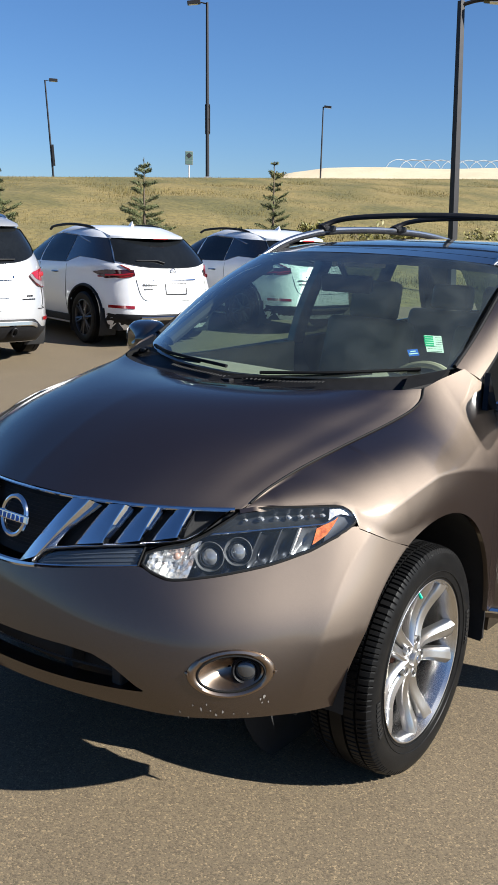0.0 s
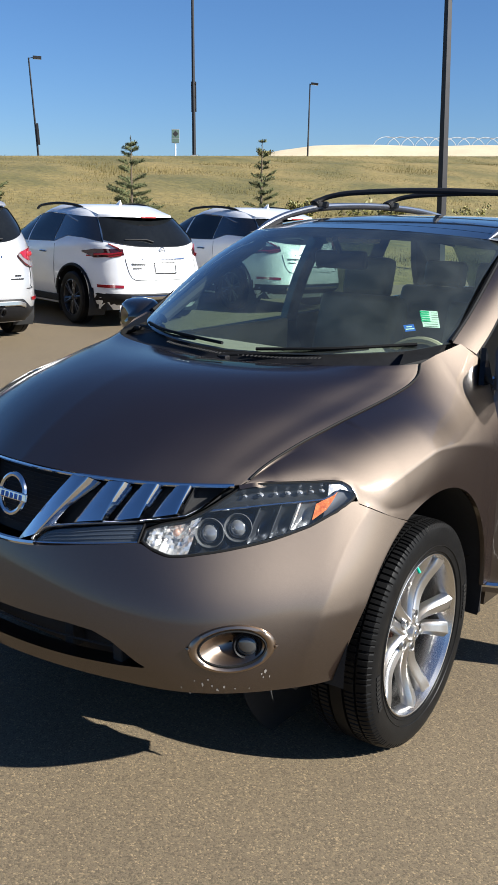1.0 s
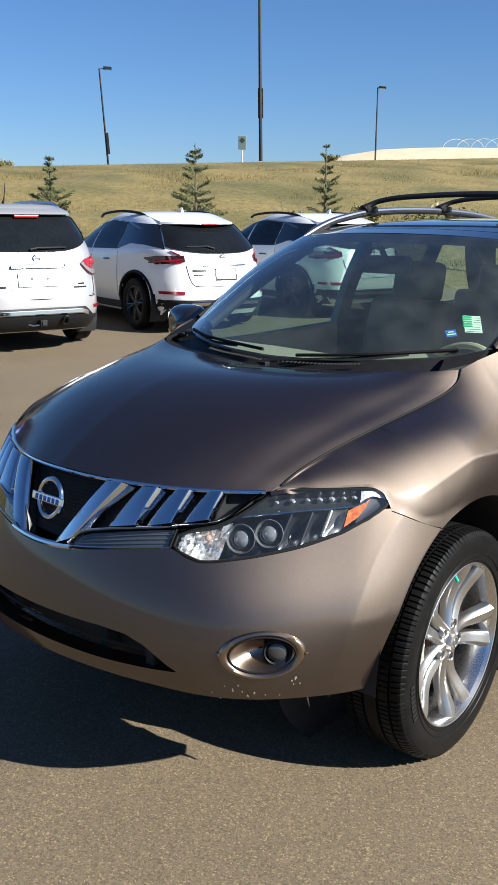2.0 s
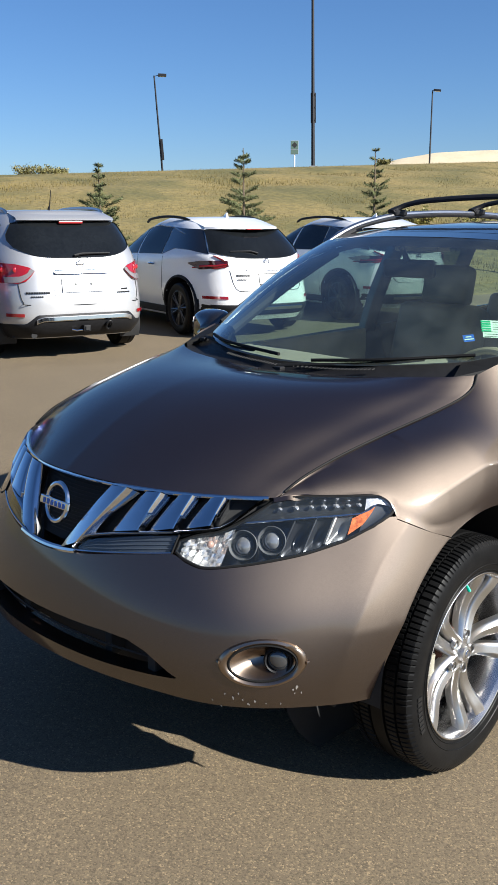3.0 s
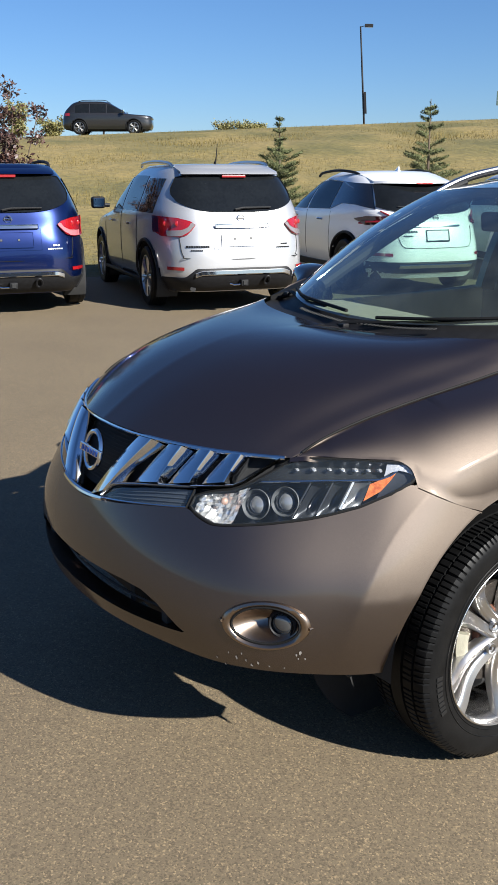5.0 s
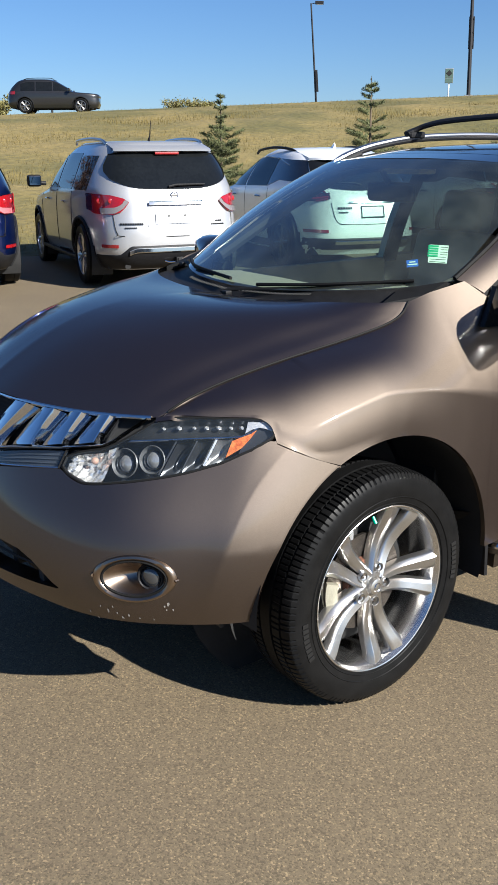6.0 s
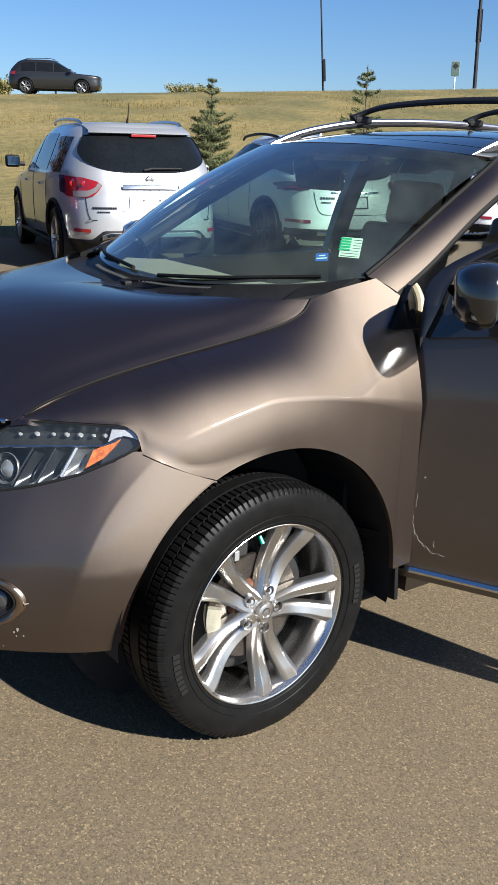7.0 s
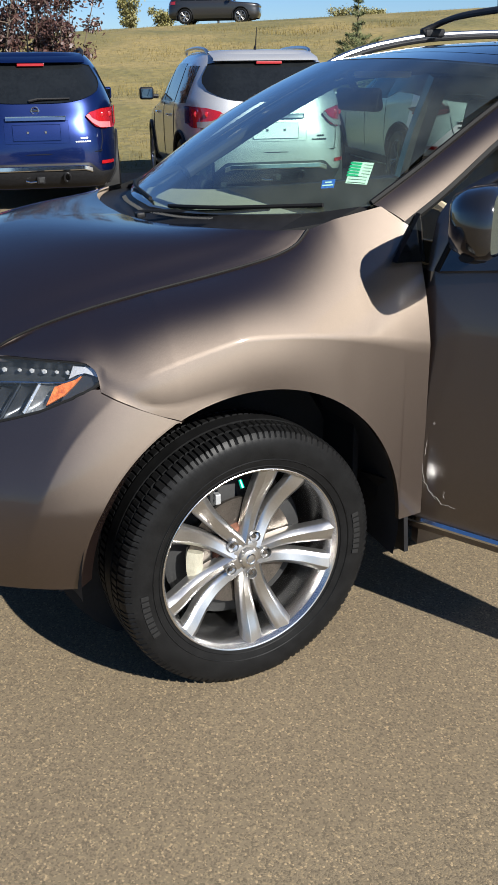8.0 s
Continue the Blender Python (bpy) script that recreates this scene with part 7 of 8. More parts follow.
        sheet("reflector", sh.rear_patch(sg * 0.86, sg * 0.71, 0.508, 0.546, 8, 3, 0.010), REDLENS, car, "red bumper reflector", flange=0.004)
        # roof rails
        rp = spline([(sg * 0.62, -0.05, 1.715), (sg * 0.635, 0.12, 1.755), (sg * 0.64, 0.8, 1.770), (sg * 0.63, 1.42, 1.745), (sg * 0.615, 1.62, 1.69)], 24)
        part("roof_rail", tube(rp, 0.02, 8), SATIN if paint is not BLUE else BLACK, car, "roof rail", smooth=True)
        for y in (-0.55, 0.55):
            part("door_handle", tube([sh.side(y, 0.99, sg) + (sg * 0.012, 0, 0), sh.side(y + 0.10, 0.995, sg) + (sg * 0.035, 0, 0), sh.side(y + 0.20, 0.99, sg) + (sg * 0.012, 0, 0)], 0.014, 6), CHROME, car, smooth=True)
        # side step and door joints
        part("side_step", box((0.10, 2.3, 0.05), (sg * 0.93, 0.05, 0.30), 0.015), BLACK, car)
        for y in (-0.95, 0.12, 1.05):
            part("door_joint", tube([sh.side(y, z, sg) + (sg * 0.001, 0, 0) for z in np.linspace(0.45, 1.13, 8)], 0.0045, 4), SEAL, car)
    # tailgate joint, chrome bar, badge, bumper
    side_line = [(0.745, 0.885), (0.742, 0.82), (0.735, 0.74), (0.715, 0.675), (0.66, 0.648)]
    gate = [sh.rear(x, z) + np.array((0, 0.002, 0)) for x, z in [(-x, z) for x, z in side_line] + [(0, 0.632)] + side_line[::-1]]
    part("gate_joint", tube(spline(gate, 50), 0.005, 5), SEAL, car)
    sheet("gate_bar", sh.rear_patch(-0.335, 0.335, 0.988, 1.030, 14, 4, 0.02), CHROME, car, "chrome tailgate bar", flange=0.02)
    tail_plate(car, sh, 0.868, paint, plate_dark)
    c0 = sh.rear(0, 1.105)
    ring = [c0 + (0.042 * math.cos(a), 0.012, 0.040 * math.sin(a)) for a in np.linspace(0, 2 * math.pi, 28, endpoint=False)]
    bd = part("badge", tube(ring, 0.007, 6, closed=True), CHROME, car, "round chrome badge", smooth=True)
    part("badge_bar", box((0.10, 0.01, 0.018), c0 + (0, 0.012, 0), 0.003), CHROME, bd)
    ink = SATIN if paint is BLUE else BLACK
    line_marks(car, sh, 0.42, 0.69, 0.772, 10, 0.024, ink)
    line_marks(car, sh, 0.50, 0.64, 0.732, 6, 0.016, ink)
    line_marks(car, sh, -0.60, -0.42, 0.755, 7, 0.016, ink)
    line_marks(car, sh, -0.57, -0.48, 0.793, 3, 0.018, ink)
    # black lower bumper: a raised middle, then the full width down to the edge
    rim_z = lambda x: float(np.interp(abs(x), [0.0, 0.58, 0.70, 0.95], [0.532, 0.530, 0.425, 0.415]))
    fall = ((0.0, 0.006), (0.10, 0.024), (0.35, 0.034), (0.70, 0.034), (0.92, 0.022), (1.0, -0.06))
    bmp = sheet("rear_bumper", np.array([[sh.rear(x, rim_z(x) + (0.232 - rim_z(x)) * f) + (0, o, 0) for f, o in fall] for x in np.linspace(-0.95, 0.95, 60)]), BLACK, car, "black lower bumper with bright strip", flange=0.02, inward=(0, 1.5, 0.5))
    strip_x = np.linspace(-0.60, 0.60, 30)
    drop = lambda x: 0.03 * max(0.0, (abs(x) - 0.50) / 0.10) ** 1.5
    sheet("bumper_strip", np.array([[sh.rear(x, z - drop(x)) + (0, o, 0) for z, o in ((0.508, 0.034), (0.502, 0.046), (0.464, 0.054), (0.452, 0.044))] for x in strip_x]), CHROME, bmp, "bright bumper strip", flange=0.01)
    hitch = part("tow_hitch", box((0.09, 0.12, 0.075), tuple(sh.rear(0.0, 0.355) + (0, 0.06, 0)), 0.01), BLACK, car, "black tow hitch", smooth=True)
    part("hitch_mouth", box((0.05, 0.02, 0.05), tuple(sh.rear(0.0, 0.355) + (0, 0.122, 0)), 0.006), DARK, hitch)
    part("hitch_chain", tube([tuple(sh.rear(0.17, 0.345) + (0, 0.06, 0)), tuple(sh.rear(0.12, 0.33) + (0, 0.09, 0)), tuple(sh.rear(0.05, 0.335) + (0, 0.10, 0))], 0.010, 6), CHROME, hitch)
    part("wire_plug", tube([sh.rear(-0.30 - 0.035 * math.cos(a), 0.375 + 0.05 * math.sin(a)) + (0, 0.055, 0) for a in np.linspace(0, 2 * math.pi, 16, endpoint=False)], 0.014, 6, closed=True), BLACK, car, "black tow loop", smooth=True)
    part("exhaust", tube([(0.55, 1.9, 0.30), (0.60, 2.33, 0.285)], 0.035, 12), DARK, car, smooth=True)
    for sg in (1, -1):
        part("mud_flap", box((0.20, 0.015, 0.16), (sg * 0.80, 1.90, 0.28), 0.005), BLACK, car)
    part("antenna", tube([(0.0, 1.35, 1.745), (0.0, 1.40, 1.80), (0.0, 1.34 + 0.12, 1.98)], [0.018, 0.008, 0.004], 6), BLACK, car, smooth=True)
    side_mirror(car, sh, BLACK if paint is SILVER else paint, -0.98, 1.22, 0.95)
    car.matrix_world = at
    return car


def low_suv(label, at):
    """A white swoop-roofed crossover with a floating roof and boomerang tail lamps."""
    car = thing("parked_crossover", label, "car", "cars parked along the bank")
    L = 2.42
    paint = WHITE
    sh = Shell([(0.24, -L + 0.10, L - 0.18, 0.86, 5.0), (0.42, -L, L - 0.02, 0.925, 4.8), (0.62, -L, L, 0.955, 4.2), (0.82, -L + 0.02, L - 0.03, 0.958, 3.8), (0.98, -L + 0.22, L - 0.08, 0.950, 3.6),
                (1.10, -1.25, L - 0.16, 0.930, 3.6), (1.22, -1.00, L - 0.26, 0.880, 3.6), (1.36, -0.70, L - 0.42, 0.800, 3.6), (1.48, -0.42, L - 0.58, 0.735, 3.4), (1.58, -0.15, L - 0.80, 0.66, 3.2), (1.64, 0.08, L - 1.05, 0.57, 3.0)])
    suv_common(car, sh, paint, (-1.40, 1.42), 0.37, 0.46, 0.955, dark=True)
    rw = sheet("rear_window", sh.rear_patch(lambda v: -0.72 + 0.10 * v, lambda v: 0.72 - 0.10 * v, lambda u: 1.085 + 0.09 * abs(2 * u - 1) ** 3, lambda u: 1.485 - 0.02 * abs(2 * u - 1) ** 4, 24, 10, 0.008), PRIVACY, car, "dark rear window", flange=0.01)
    part("wiper", tube([sh.rear(0.10, 1.16) + (0, 0.03, 0), sh.rear(0.20, 1.19) + (0, 0.035, 0), sh.rear(0.50, 1.19) + (0, 0.03, 0)], [0.014, 0.012, 0.007], 6), BLACK, rw, smooth=True)
    sp = sheet("spoiler", np.array([[sh.rear(x, 1.50) + (0, d - 0.12 * (x / 0.6) ** 2, e) for d, e in ((0.015, 0.0), (0.16, -0.012), (0.15, 0.018), (-0.30, 0.115))] for x in np.linspace(-0.60, 0.60, 20)]), paint, car, "white roof spoiler", flange=0.02, inward=(0, 1.2, 1.3))
    under = sheet("spoiler_lip", np.array([[sh.rear(x, 1.49) + (0, d - 0.12 * (x / 0.6) ** 2, e) for d, e in ((0.01, -0.02), (0.158, -0.006))] for x in np.linspace(-0.60, 0.60, 20)]), GLOSSBLACK, sp, flange=0)
    part("brake_light", box((0.24, 0.02, 0.02), tuple(sh.rear(0, 1.495) + (0, 0.155, -0.008)), 0.005), REDLENS, sp, "high brake light")
    for sg in (1, -1):
        top = lambda y: np.interp(y, [-1.0, -0.6, -0.2, 0.3, 0.9, 1.35], [1.12, 1.30, 1.46, 1.53, 1.50, 1.40])
        for y0, y1 in ((-0.98, -0.02), (0.04, 0.86)):
            sheet("side_window", sh.side_patch(y0, y1, lambda y: np.interp(y, [-1, 0.9], [1.10, 1.13]), top, sg, 16, 8, 0.006), PRIVACY, car, "dark side window", flange=0.006)
        sheet("black_pillar", sh.side_patch(0.88, lambda v: 1.97 - 0.36 * v, lambda y: np.interp(y, [0.88, 1.20, 1.6, 1.97], [1.13, 1.215, 1.20, 1.15]), lambda y: np.interp(y, [0.88, 1.3, 1.97], [1.51, 1.49, 1.47]), sg, 20, 8, 0.006), GLOSSBLACK, car, "gloss black floating-roof pillar", flange=0.006)
        part("window_strip", tube([sh.side(y, float(top(y)) + 0.012, sg) + (sg * 0.008, 0, 0) for y in np.linspace(-0.95, 1.3, 24)], 0.008, 5), CHROME, car, smooth=True)
        tl = sheet("tail_lamp", sh.rear_patch(sg * 0.875, sg * 0.56, lambda u: np.interp(u, [0, 0.18, 1], [1.015, 0.940, 0.985]), lambda u: np.interp(u, [0, 0.2, 1], [1.03, 1.062, 1.062]), 40, 6, 0.012), SMOKERED, car, "smoked red boomerang tail lamp", flange=0.012)
        part("lamp_strip", tube([sh.rear(sg * x, z) + (0, 0.02, 0) for x, z in ((0.82, 0.985), (0.70, 0.99), (0.58, 1.015), (0.62, 1.07), (0.70, 1.13))], [0.02, 0.02, 0.02, 0.016, 0.008], 6), REDLENS, tl, "red light strip", smooth=True)
        part("lamp_strip", tube([sh.rear(sg * x, z) + (0, 0.018, 0) for x, z in ((0.86, 0.965), (0.70, 0.96), (0.60, 0.985))], 0.012, 6), REDLENS, tl, smooth=True)
        sheet("reflector", sh.rear_patch(sg * 0.84, sg * 0.62, 0.545, 0.585, 8, 3, 0.008), REDLENS, car, "red bumper reflector", flange=0.004)
        rp = spline([(sg * 0.60, -0.30, 1.585), (sg * 0.625, -0.1, 1.632), (sg * 0.63, 0.45, 1.665), (sg * 0.60, 0.95, 1.64), (sg * 0.575, 1.18, 1.585)], 24)
        part("roof_rail", tube(rp, 0.02, 8), BLACK, car, "black roof rail", smooth=True)
        for y in (-0.50, 0.48):
            part("door_handle", tube([sh.side(y, 0.98, sg) + (sg * 0.012, 0, 0), sh.side(y + 0.10, 0.985, sg) + (sg * 0.035, 0, 0), sh.side(y + 0.20, 0.98, sg) + (sg * 0.012, 0, 0)], 0.014, 6), CHROME, car, smooth=True)
        for y in (-0.95, 0.02, 0.90):
            part("door_joint", tube([sh.side(y, z, sg) + (sg * 0.001, 0, 0) for z in np.linspace(0.45, 1.10, 8)], 0.004, 4), SEAL, car)
        part("sill_trim", box((0.03, 2.0, 0.10), (sg * 0.925, 0.0, 0.33), 0.012), BLACK, car)
    gate = [sh.rear(x, z) + np.array((0, 0.002, 0)) for x, z in ((-0.56, 0.935), (-0.555, 0.85), (-0.54, 0.75), (-0.50, 0.675), (-0.40, 0.655), (0, 0.65), (0.40, 0.655), (0.50, 0.675), (0.54, 0.75), (0.555, 0.85), (0.56, 0.935))]
    part("gate_joint", tube(spline(gate, 50), 0.0045, 5), SEAL, car)
    sheet("gate_bar", sh.rear_patch(-0.34, 0.34, 0.925, 0.945, 14, 3, 0.012), CHROME, car, "chrome tailgate bar", flange=0.01)
    fr_ = [sh.rear(x, z) + np.array((0, 0.012, 0)) for x, z in ((-0.17, 0.74), (0.17, 0.74), (0.17, 0.885), (-0.17, 0.885))]
    pf = part("plate_frame", tube([fr_[0], fr_[1], fr_[2], fr_[3], fr_[0]], 0.008, 4), INK, car, "black plate frame")
    sheet("dealer_plate", sh.rear_patch(-0.16, 0.16, 0.75, 0.878, 8, 4, 0.008), PLATE, pf, "blank white plate", flange=0.004)
    c0 = sh.rear(0, 1.045)
    ring = [c0 + (0.040 * math.cos(a), 0.012, 0.038 * math.sin(a)) for a in np.linspace(0, 2 * math.pi, 28, endpoint=False)]
    bd = part("badge", tube(ring, 0.007, 6, closed=True), CHROME, car, "round chrome badge", smooth=True)
    part("badge_bar", box((0.09, 0.01, 0.016), c0 + (0, 0.012, 0), 0.003), CHROME, bd)
    line_marks(car, sh, 0.30, 0.50, 0.85, 6, 0.028, INK)
    line_marks(car, sh, 0.36, 0.49, 0.80, 6, 0.018, INK)
    bmp = sheet("rear_bumper", np.array([[sh.rear(x, z) + (0, o, 0) for z, o in ((0.47, 0.004), (0.45, 0.02), (0.38, 0.03), (0.31, 0.0), (0.27, -0.10))] for x in np.linspace(-0.90, 0.90, 30)]), BLACK, car, "black lower bumper", flange=0.02, inward=(0, 1.5, 0.5))
    sheet("bumper_strip", np.array([[sh.rear(x, z) + (0, o, 0) for z, o in ((0.44, 0.03), (0.43, 0.042), (0.395, 0.045), (0.385, 0.036))] for x in np.linspace(-0.55, 0.55, 24)]), CHROME, bmp, "bright bumper strip", flange=0.01)
    fin = bmesh.new()
    vs = [fin.verts.new(p) for p in ((0, 1.05, 1.655), (0.022, 1.20, 1.648), (-0.022, 1.20, 1.648), (0, 1.19, 1.725), (0, 1.15, 1.715))]
    for f in ((0, 1, 3, 4), (0, 4, 3, 2), (1, 2, 3)):
        fin.faces.new([vs[k] for k in f])
    part("antenna_fin", fin, paint, car)
    side_mirror(car, sh, paint, -0.95, 1.10, 0.93)
    car.matrix_world = at
    return car


ROW_TURN = math.degrees(math.atan2(-0.968, -0.25))      # noses towards the bank


def stall(x, y, turn=0.0, z=0.0):
    """The pose of a car whose tail centre stands at x, y."""
    a = radians(ROW_TURN + turn)
    back = Vector((-math.sin(a), math.cos(a)))
    return pose(x - 2.42 * back.x, y - 2.42 * back.y, z, 0, 0, ROW_TURN + turn)


def stall_z(x, y):
    return height_at(x - 2.3, y + 0.6)


for maker, args, x, y, turn in (
        (tall_suv, (SILVER, "silver seven-seat family off-roader parked tail-on before the bank"), -7.0, 4.13, 1.0),
        (low_suv, ("white swoop-roofed crossover with black rear pillar parked tail-on",), -6.75, 7.10, 0.0),
        (low_suv, ("second white crossover, half hidden behind the bronze car",), -6.35, 10.2, 0.0),
        (tall_suv, (BLUE, "deep blue seven-seat family off-roader parked tail-on"), -8.15, 1.67, 2.0)):
    extra = (True,) if args[0] is BLUE else ()
    maker(*args, stall(x, y, turn, stall_z(x, y)), *extra)

# ---- far off-roader on the road above the bank ----
def road_car(at):
    car = thing("road_car", "dark grey off-roader on the road along the crest", "car")
    L = 2.40
    sh = Shell([(0.28, -L + 0.08, L - 0.12, 0.88, 6), (0.45, -L, L, 0.93, 6), (0.75, -L, L, 0.95, 5.5), (0.98, -L + 0.10, L - 0.04, 0.945, 5), (1.08, -1.15, L - 0.08, 0.92, 5), (1.25, -0.85, L - 0.18, 0.87, 4.6), (1.45, -0.50, L - 0.36, 0.80, 4.4), (1.62, -0.20, L - 0.55, 0.73, 4), (1.70, 0.05, L - 0.75, 0.63, 3.6)])
    suv_common(car, sh, CHARCOAL, (-1.45, 1.46), 0.38, 0.44, 0.95)
    sheet("rear_window", sh.rear_patch(-0.62, 0.62, 1.16, 1.56, 14, 6, 0.006), PRIVACY, car, flange=0.006)
    for sg in (1, -1):
        for y0, y1 in ((-0.95, -0.05), (0.02, 0.85), (0.92, 1.65)):
            sheet("side_window", sh.side_patch(y0, y1, 1.12, lambda y: np.interp(y, [-0.98, -0.55, -0.15, 1.3, 1.7], [1.15, 1.34, 1.55, 1.56, 1.45]), sg, 12, 5, 0.006), PRIVACY, car, flange=0.006)
        sheet("tail_lamp", sh.rear_patch(sg * 0.86, sg * 0.62, 0.95, 1.10, 20, 4, 0.01), REDLENS, car, "red tail lamp", flange=0.006)
        part("roof_rail", tube(spline([(sg * 0.62, -0.1, 1.70), (sg * 0.63, 0.2, 1.76), (sg * 0.62, 1.2, 1.75), (sg * 0.60, 1.5, 1.68)], 14), 0.018, 6), BLACK, car, smooth=True)
    side_mirror(car, sh, CHARCOAL, -0.90, 1.16, 0.93)
    car.matrix_world = at
    return car


def from_eye(az, r, eye=(2.4, -1.9)):
    """A place r metres off in the bearing az, degrees to the left of +y."""
    return eye[0] - r * math.sin(radians(az)), eye[1] + r * math.cos(radians(az))


jx, jy = from_eye(65.5, 54.0, (2.80, -1.66))
road_car(pose(jx, jy, height_at(jx, jy), 0, 0, 148))


# ---- lamp posts ----
def lamp_post(az, r, top, lean=0.0, arm=0.9, label="dark steel lamp post with a flat lantern on the bank road", boards=None, width=0.22, arm_turn=0.0, eye=(2.2, -2.56), head=(0.80, 0.36, 0.16)):
    x, y = from_eye(az, r, eye)
    z0 = height_at(x, y)
    h = top - z0
    post = thing("lamp_post", label, "lamp post", "lamp posts")
    part("pole", tube([(0, 0, -0.2), (0, 0, h * 0.5), (0, 0, h)], [width / 2, width * 0.42, width * 0.34], 4 if width > 0.2 else 8), POLE, post)
    part("base", box((width * 2, width * 2, 0.25), (0, 0, 0.08), 0.03), GALV, post)
    part("arm", tube([(0, 0, h - 0.10), (arm * 0.35, 0, h - 0.02), (arm * 0.6, 0, h)], 0.05, 6), POLE, post)
    part("lantern", box(head, (arm * 0.95, 0, h - 0.02), 0.04, rot=(0, 6, 0)), POLE, post, "flat dark lantern")
    part("lantern_glass", box((head[0] * 0.7, head[1] * 0.78, 0.02), (arm * 0.98, 0, h - 0.03 - head[2] / 2), 0.004, rot=(0, 6, 0)), PLATE, post)
    if boards:
        off, wide, tall, mid = boards
        board = part("sign_board", box((wide, 0.06, tall), (off, -width * 0.7, mid - z0), 0.01), POLE, post, "narrow hanging board")
        for k in (-0.42, 0.0, 0.42):
            part("board_bracket", box((wide * 0.9, width, 0.08), (off * 0.5, -width * 0.35, mid - z0 + k * tall), 0.005), POLE, board)
    post.matrix_world = pose(x, y, z0, 0, 0, az + arm_turn) @ pose(0, 0, 0, 0, lean, 0)
    return post


def top_height(el, r, eye=1.71):
    return eye + r * math.tan(radians(el))


lamp_post(49.95, 150, top_height(8.13, 150), lean=-4.0, width=0.33, arm=1.3, boards=(0.28, 0.34, 3.1, 12.4), head=(1.25, 0.6, 0.42))
lamp_post(41.0, 72, top_height(12.55, 72), width=0.28, arm_turn=180, arm=1.0, head=(0.95, 0.42, 0.26), lean=1.0, boards=(-0.02, 0.38, 2.1, 9.8))
lamp_post(34.3, 122, top_height(7.24, 122), width=0.22, arm=0.6, head=(0.9, 0.4, 0.25))
lamp_post(26.3, 26, top_height(12.75, 26), width=0.27, arm=1.0, lean=-2.0, label="dark square lot lamp post behind the parked cars")
fx, fy = from_eye(65.75, 92, (2.77, -1.42))
fz = height_at(fx, fy)
small = thing("lamp_post", "short lamp post with a box lantern on the crest", "lamp post", "lamp posts")
hh = 1.63 + 92 * math.tan(radians(3.42)) - fz
part("pole", tube([(0, 0, -0.2), (0, 0, hh - 0.5)], 0.10, 8), POLE, small)
part("lantern", box((0.75, 0.75, 0.5), (0, 0, hh - 0.25), 0.06), GALV, small, "grey box lantern")
small.matrix_world = pose(fx, fy, fz, 0, 0, 20)

# road sign on the crest
sx_, sy_ = from_eye(42.1, 70, (2.2, -2.56))
sz_ = height_at(sx_, sy_)
sgn = thing("road_sign", "square green road sign with dark diamond on a white post", "road sign")
stop_ = 1.71 + 70 * math.tan(radians(4.6)) - sz_
part("post", tube([(0, 0, -0.2), (0, 0, stop_ - 0.2)], 0.05, 8), PLATE, sgn)
part("board", box((0.56, 0.03, 0.95), (0, -0.06, stop_ - 0.48), 0.01), GALV, sgn)
part("panel", box((0.52, 0.01, 0.56), (0, -0.082, stop_ - 0.32), 0.004), SIGNGREEN, sgn)
part("diamond", box((0.30, 0.01, 0.30), (0, -0.090, stop_ - 0.32), 0.004, rot=(0, 45, 0)), INK, sgn)
part("tab", box((0.52, 0.01, 0.28), (0, -0.082, stop_ - 0.78), 0.004), SIGNGREEN, sgn)
sgn.matrix_world = pose(sx_, sy_, sz_, 0, 0, 42)


# ---- pale earth berm with bare greenhouse hoops ----
def berm():
    g = []
    for az in np.linspace(37.2, 10, 60):
        x, y = from_eye(az, 130, (2.2, -2.56))
        h = 1.71 + 130 * math.tan(radians(np.interp(az, [10, 20, 30, 34, 36, 37.2], [4.0, 3.95, 3.9, 3.82, 3.55, 3.2])))
        row = []
        for d, f in ((-12, -0.35), (-6, 0.45), (-2, 0.95), (3, 1.0), (20, 0.9)):
            xx, yy = from_eye(az, 130 + d, (2.2, -2.56))
            z0 = height_at(xx, yy)
            row.append((xx, yy, z0 + (h - z0) * f + 0.25 * noise.noise((xx * 0.1, yy * 0.1, d))))
        g.append(row)
    ob = sheet("berm", np.array(g), BERM, flange=0)
    tagged(ob, "pale bare earth berm behind the bank", "berm", kind="structure")


berm()
hoops = thing("greenhouse_frame", "row of bare metal greenhouse hoops on the berm", "greenhouse")
for k, az in enumerate(np.linspace(29.7, 18.5, 15)):
    x, y = from_eye(az, 131, (2.2, -2.56))
    z = 1.71 + 131 * math.tan(radians(3.75))
    pts = [(2.0 * math.cos(a), 0, 1.5 * math.sin(a)) for a in np.linspace(0, math.pi, 14)]
    o = part("hoop", tube(pts, 0.045, 5), GALV, hoops)
    o.matrix_basis = pose(x, y, z, 0, 0, az + 25)
rl = [np.array((*from_eye(az, 131, (2.2, -2.56)), 1.71 + 131 * math.tan(radians(4.36)))) for az in np.linspace(29.7, 18.5, 20)]
part("ridge_pipe", tube(rl, 0.035, 5), GALV, hoops)


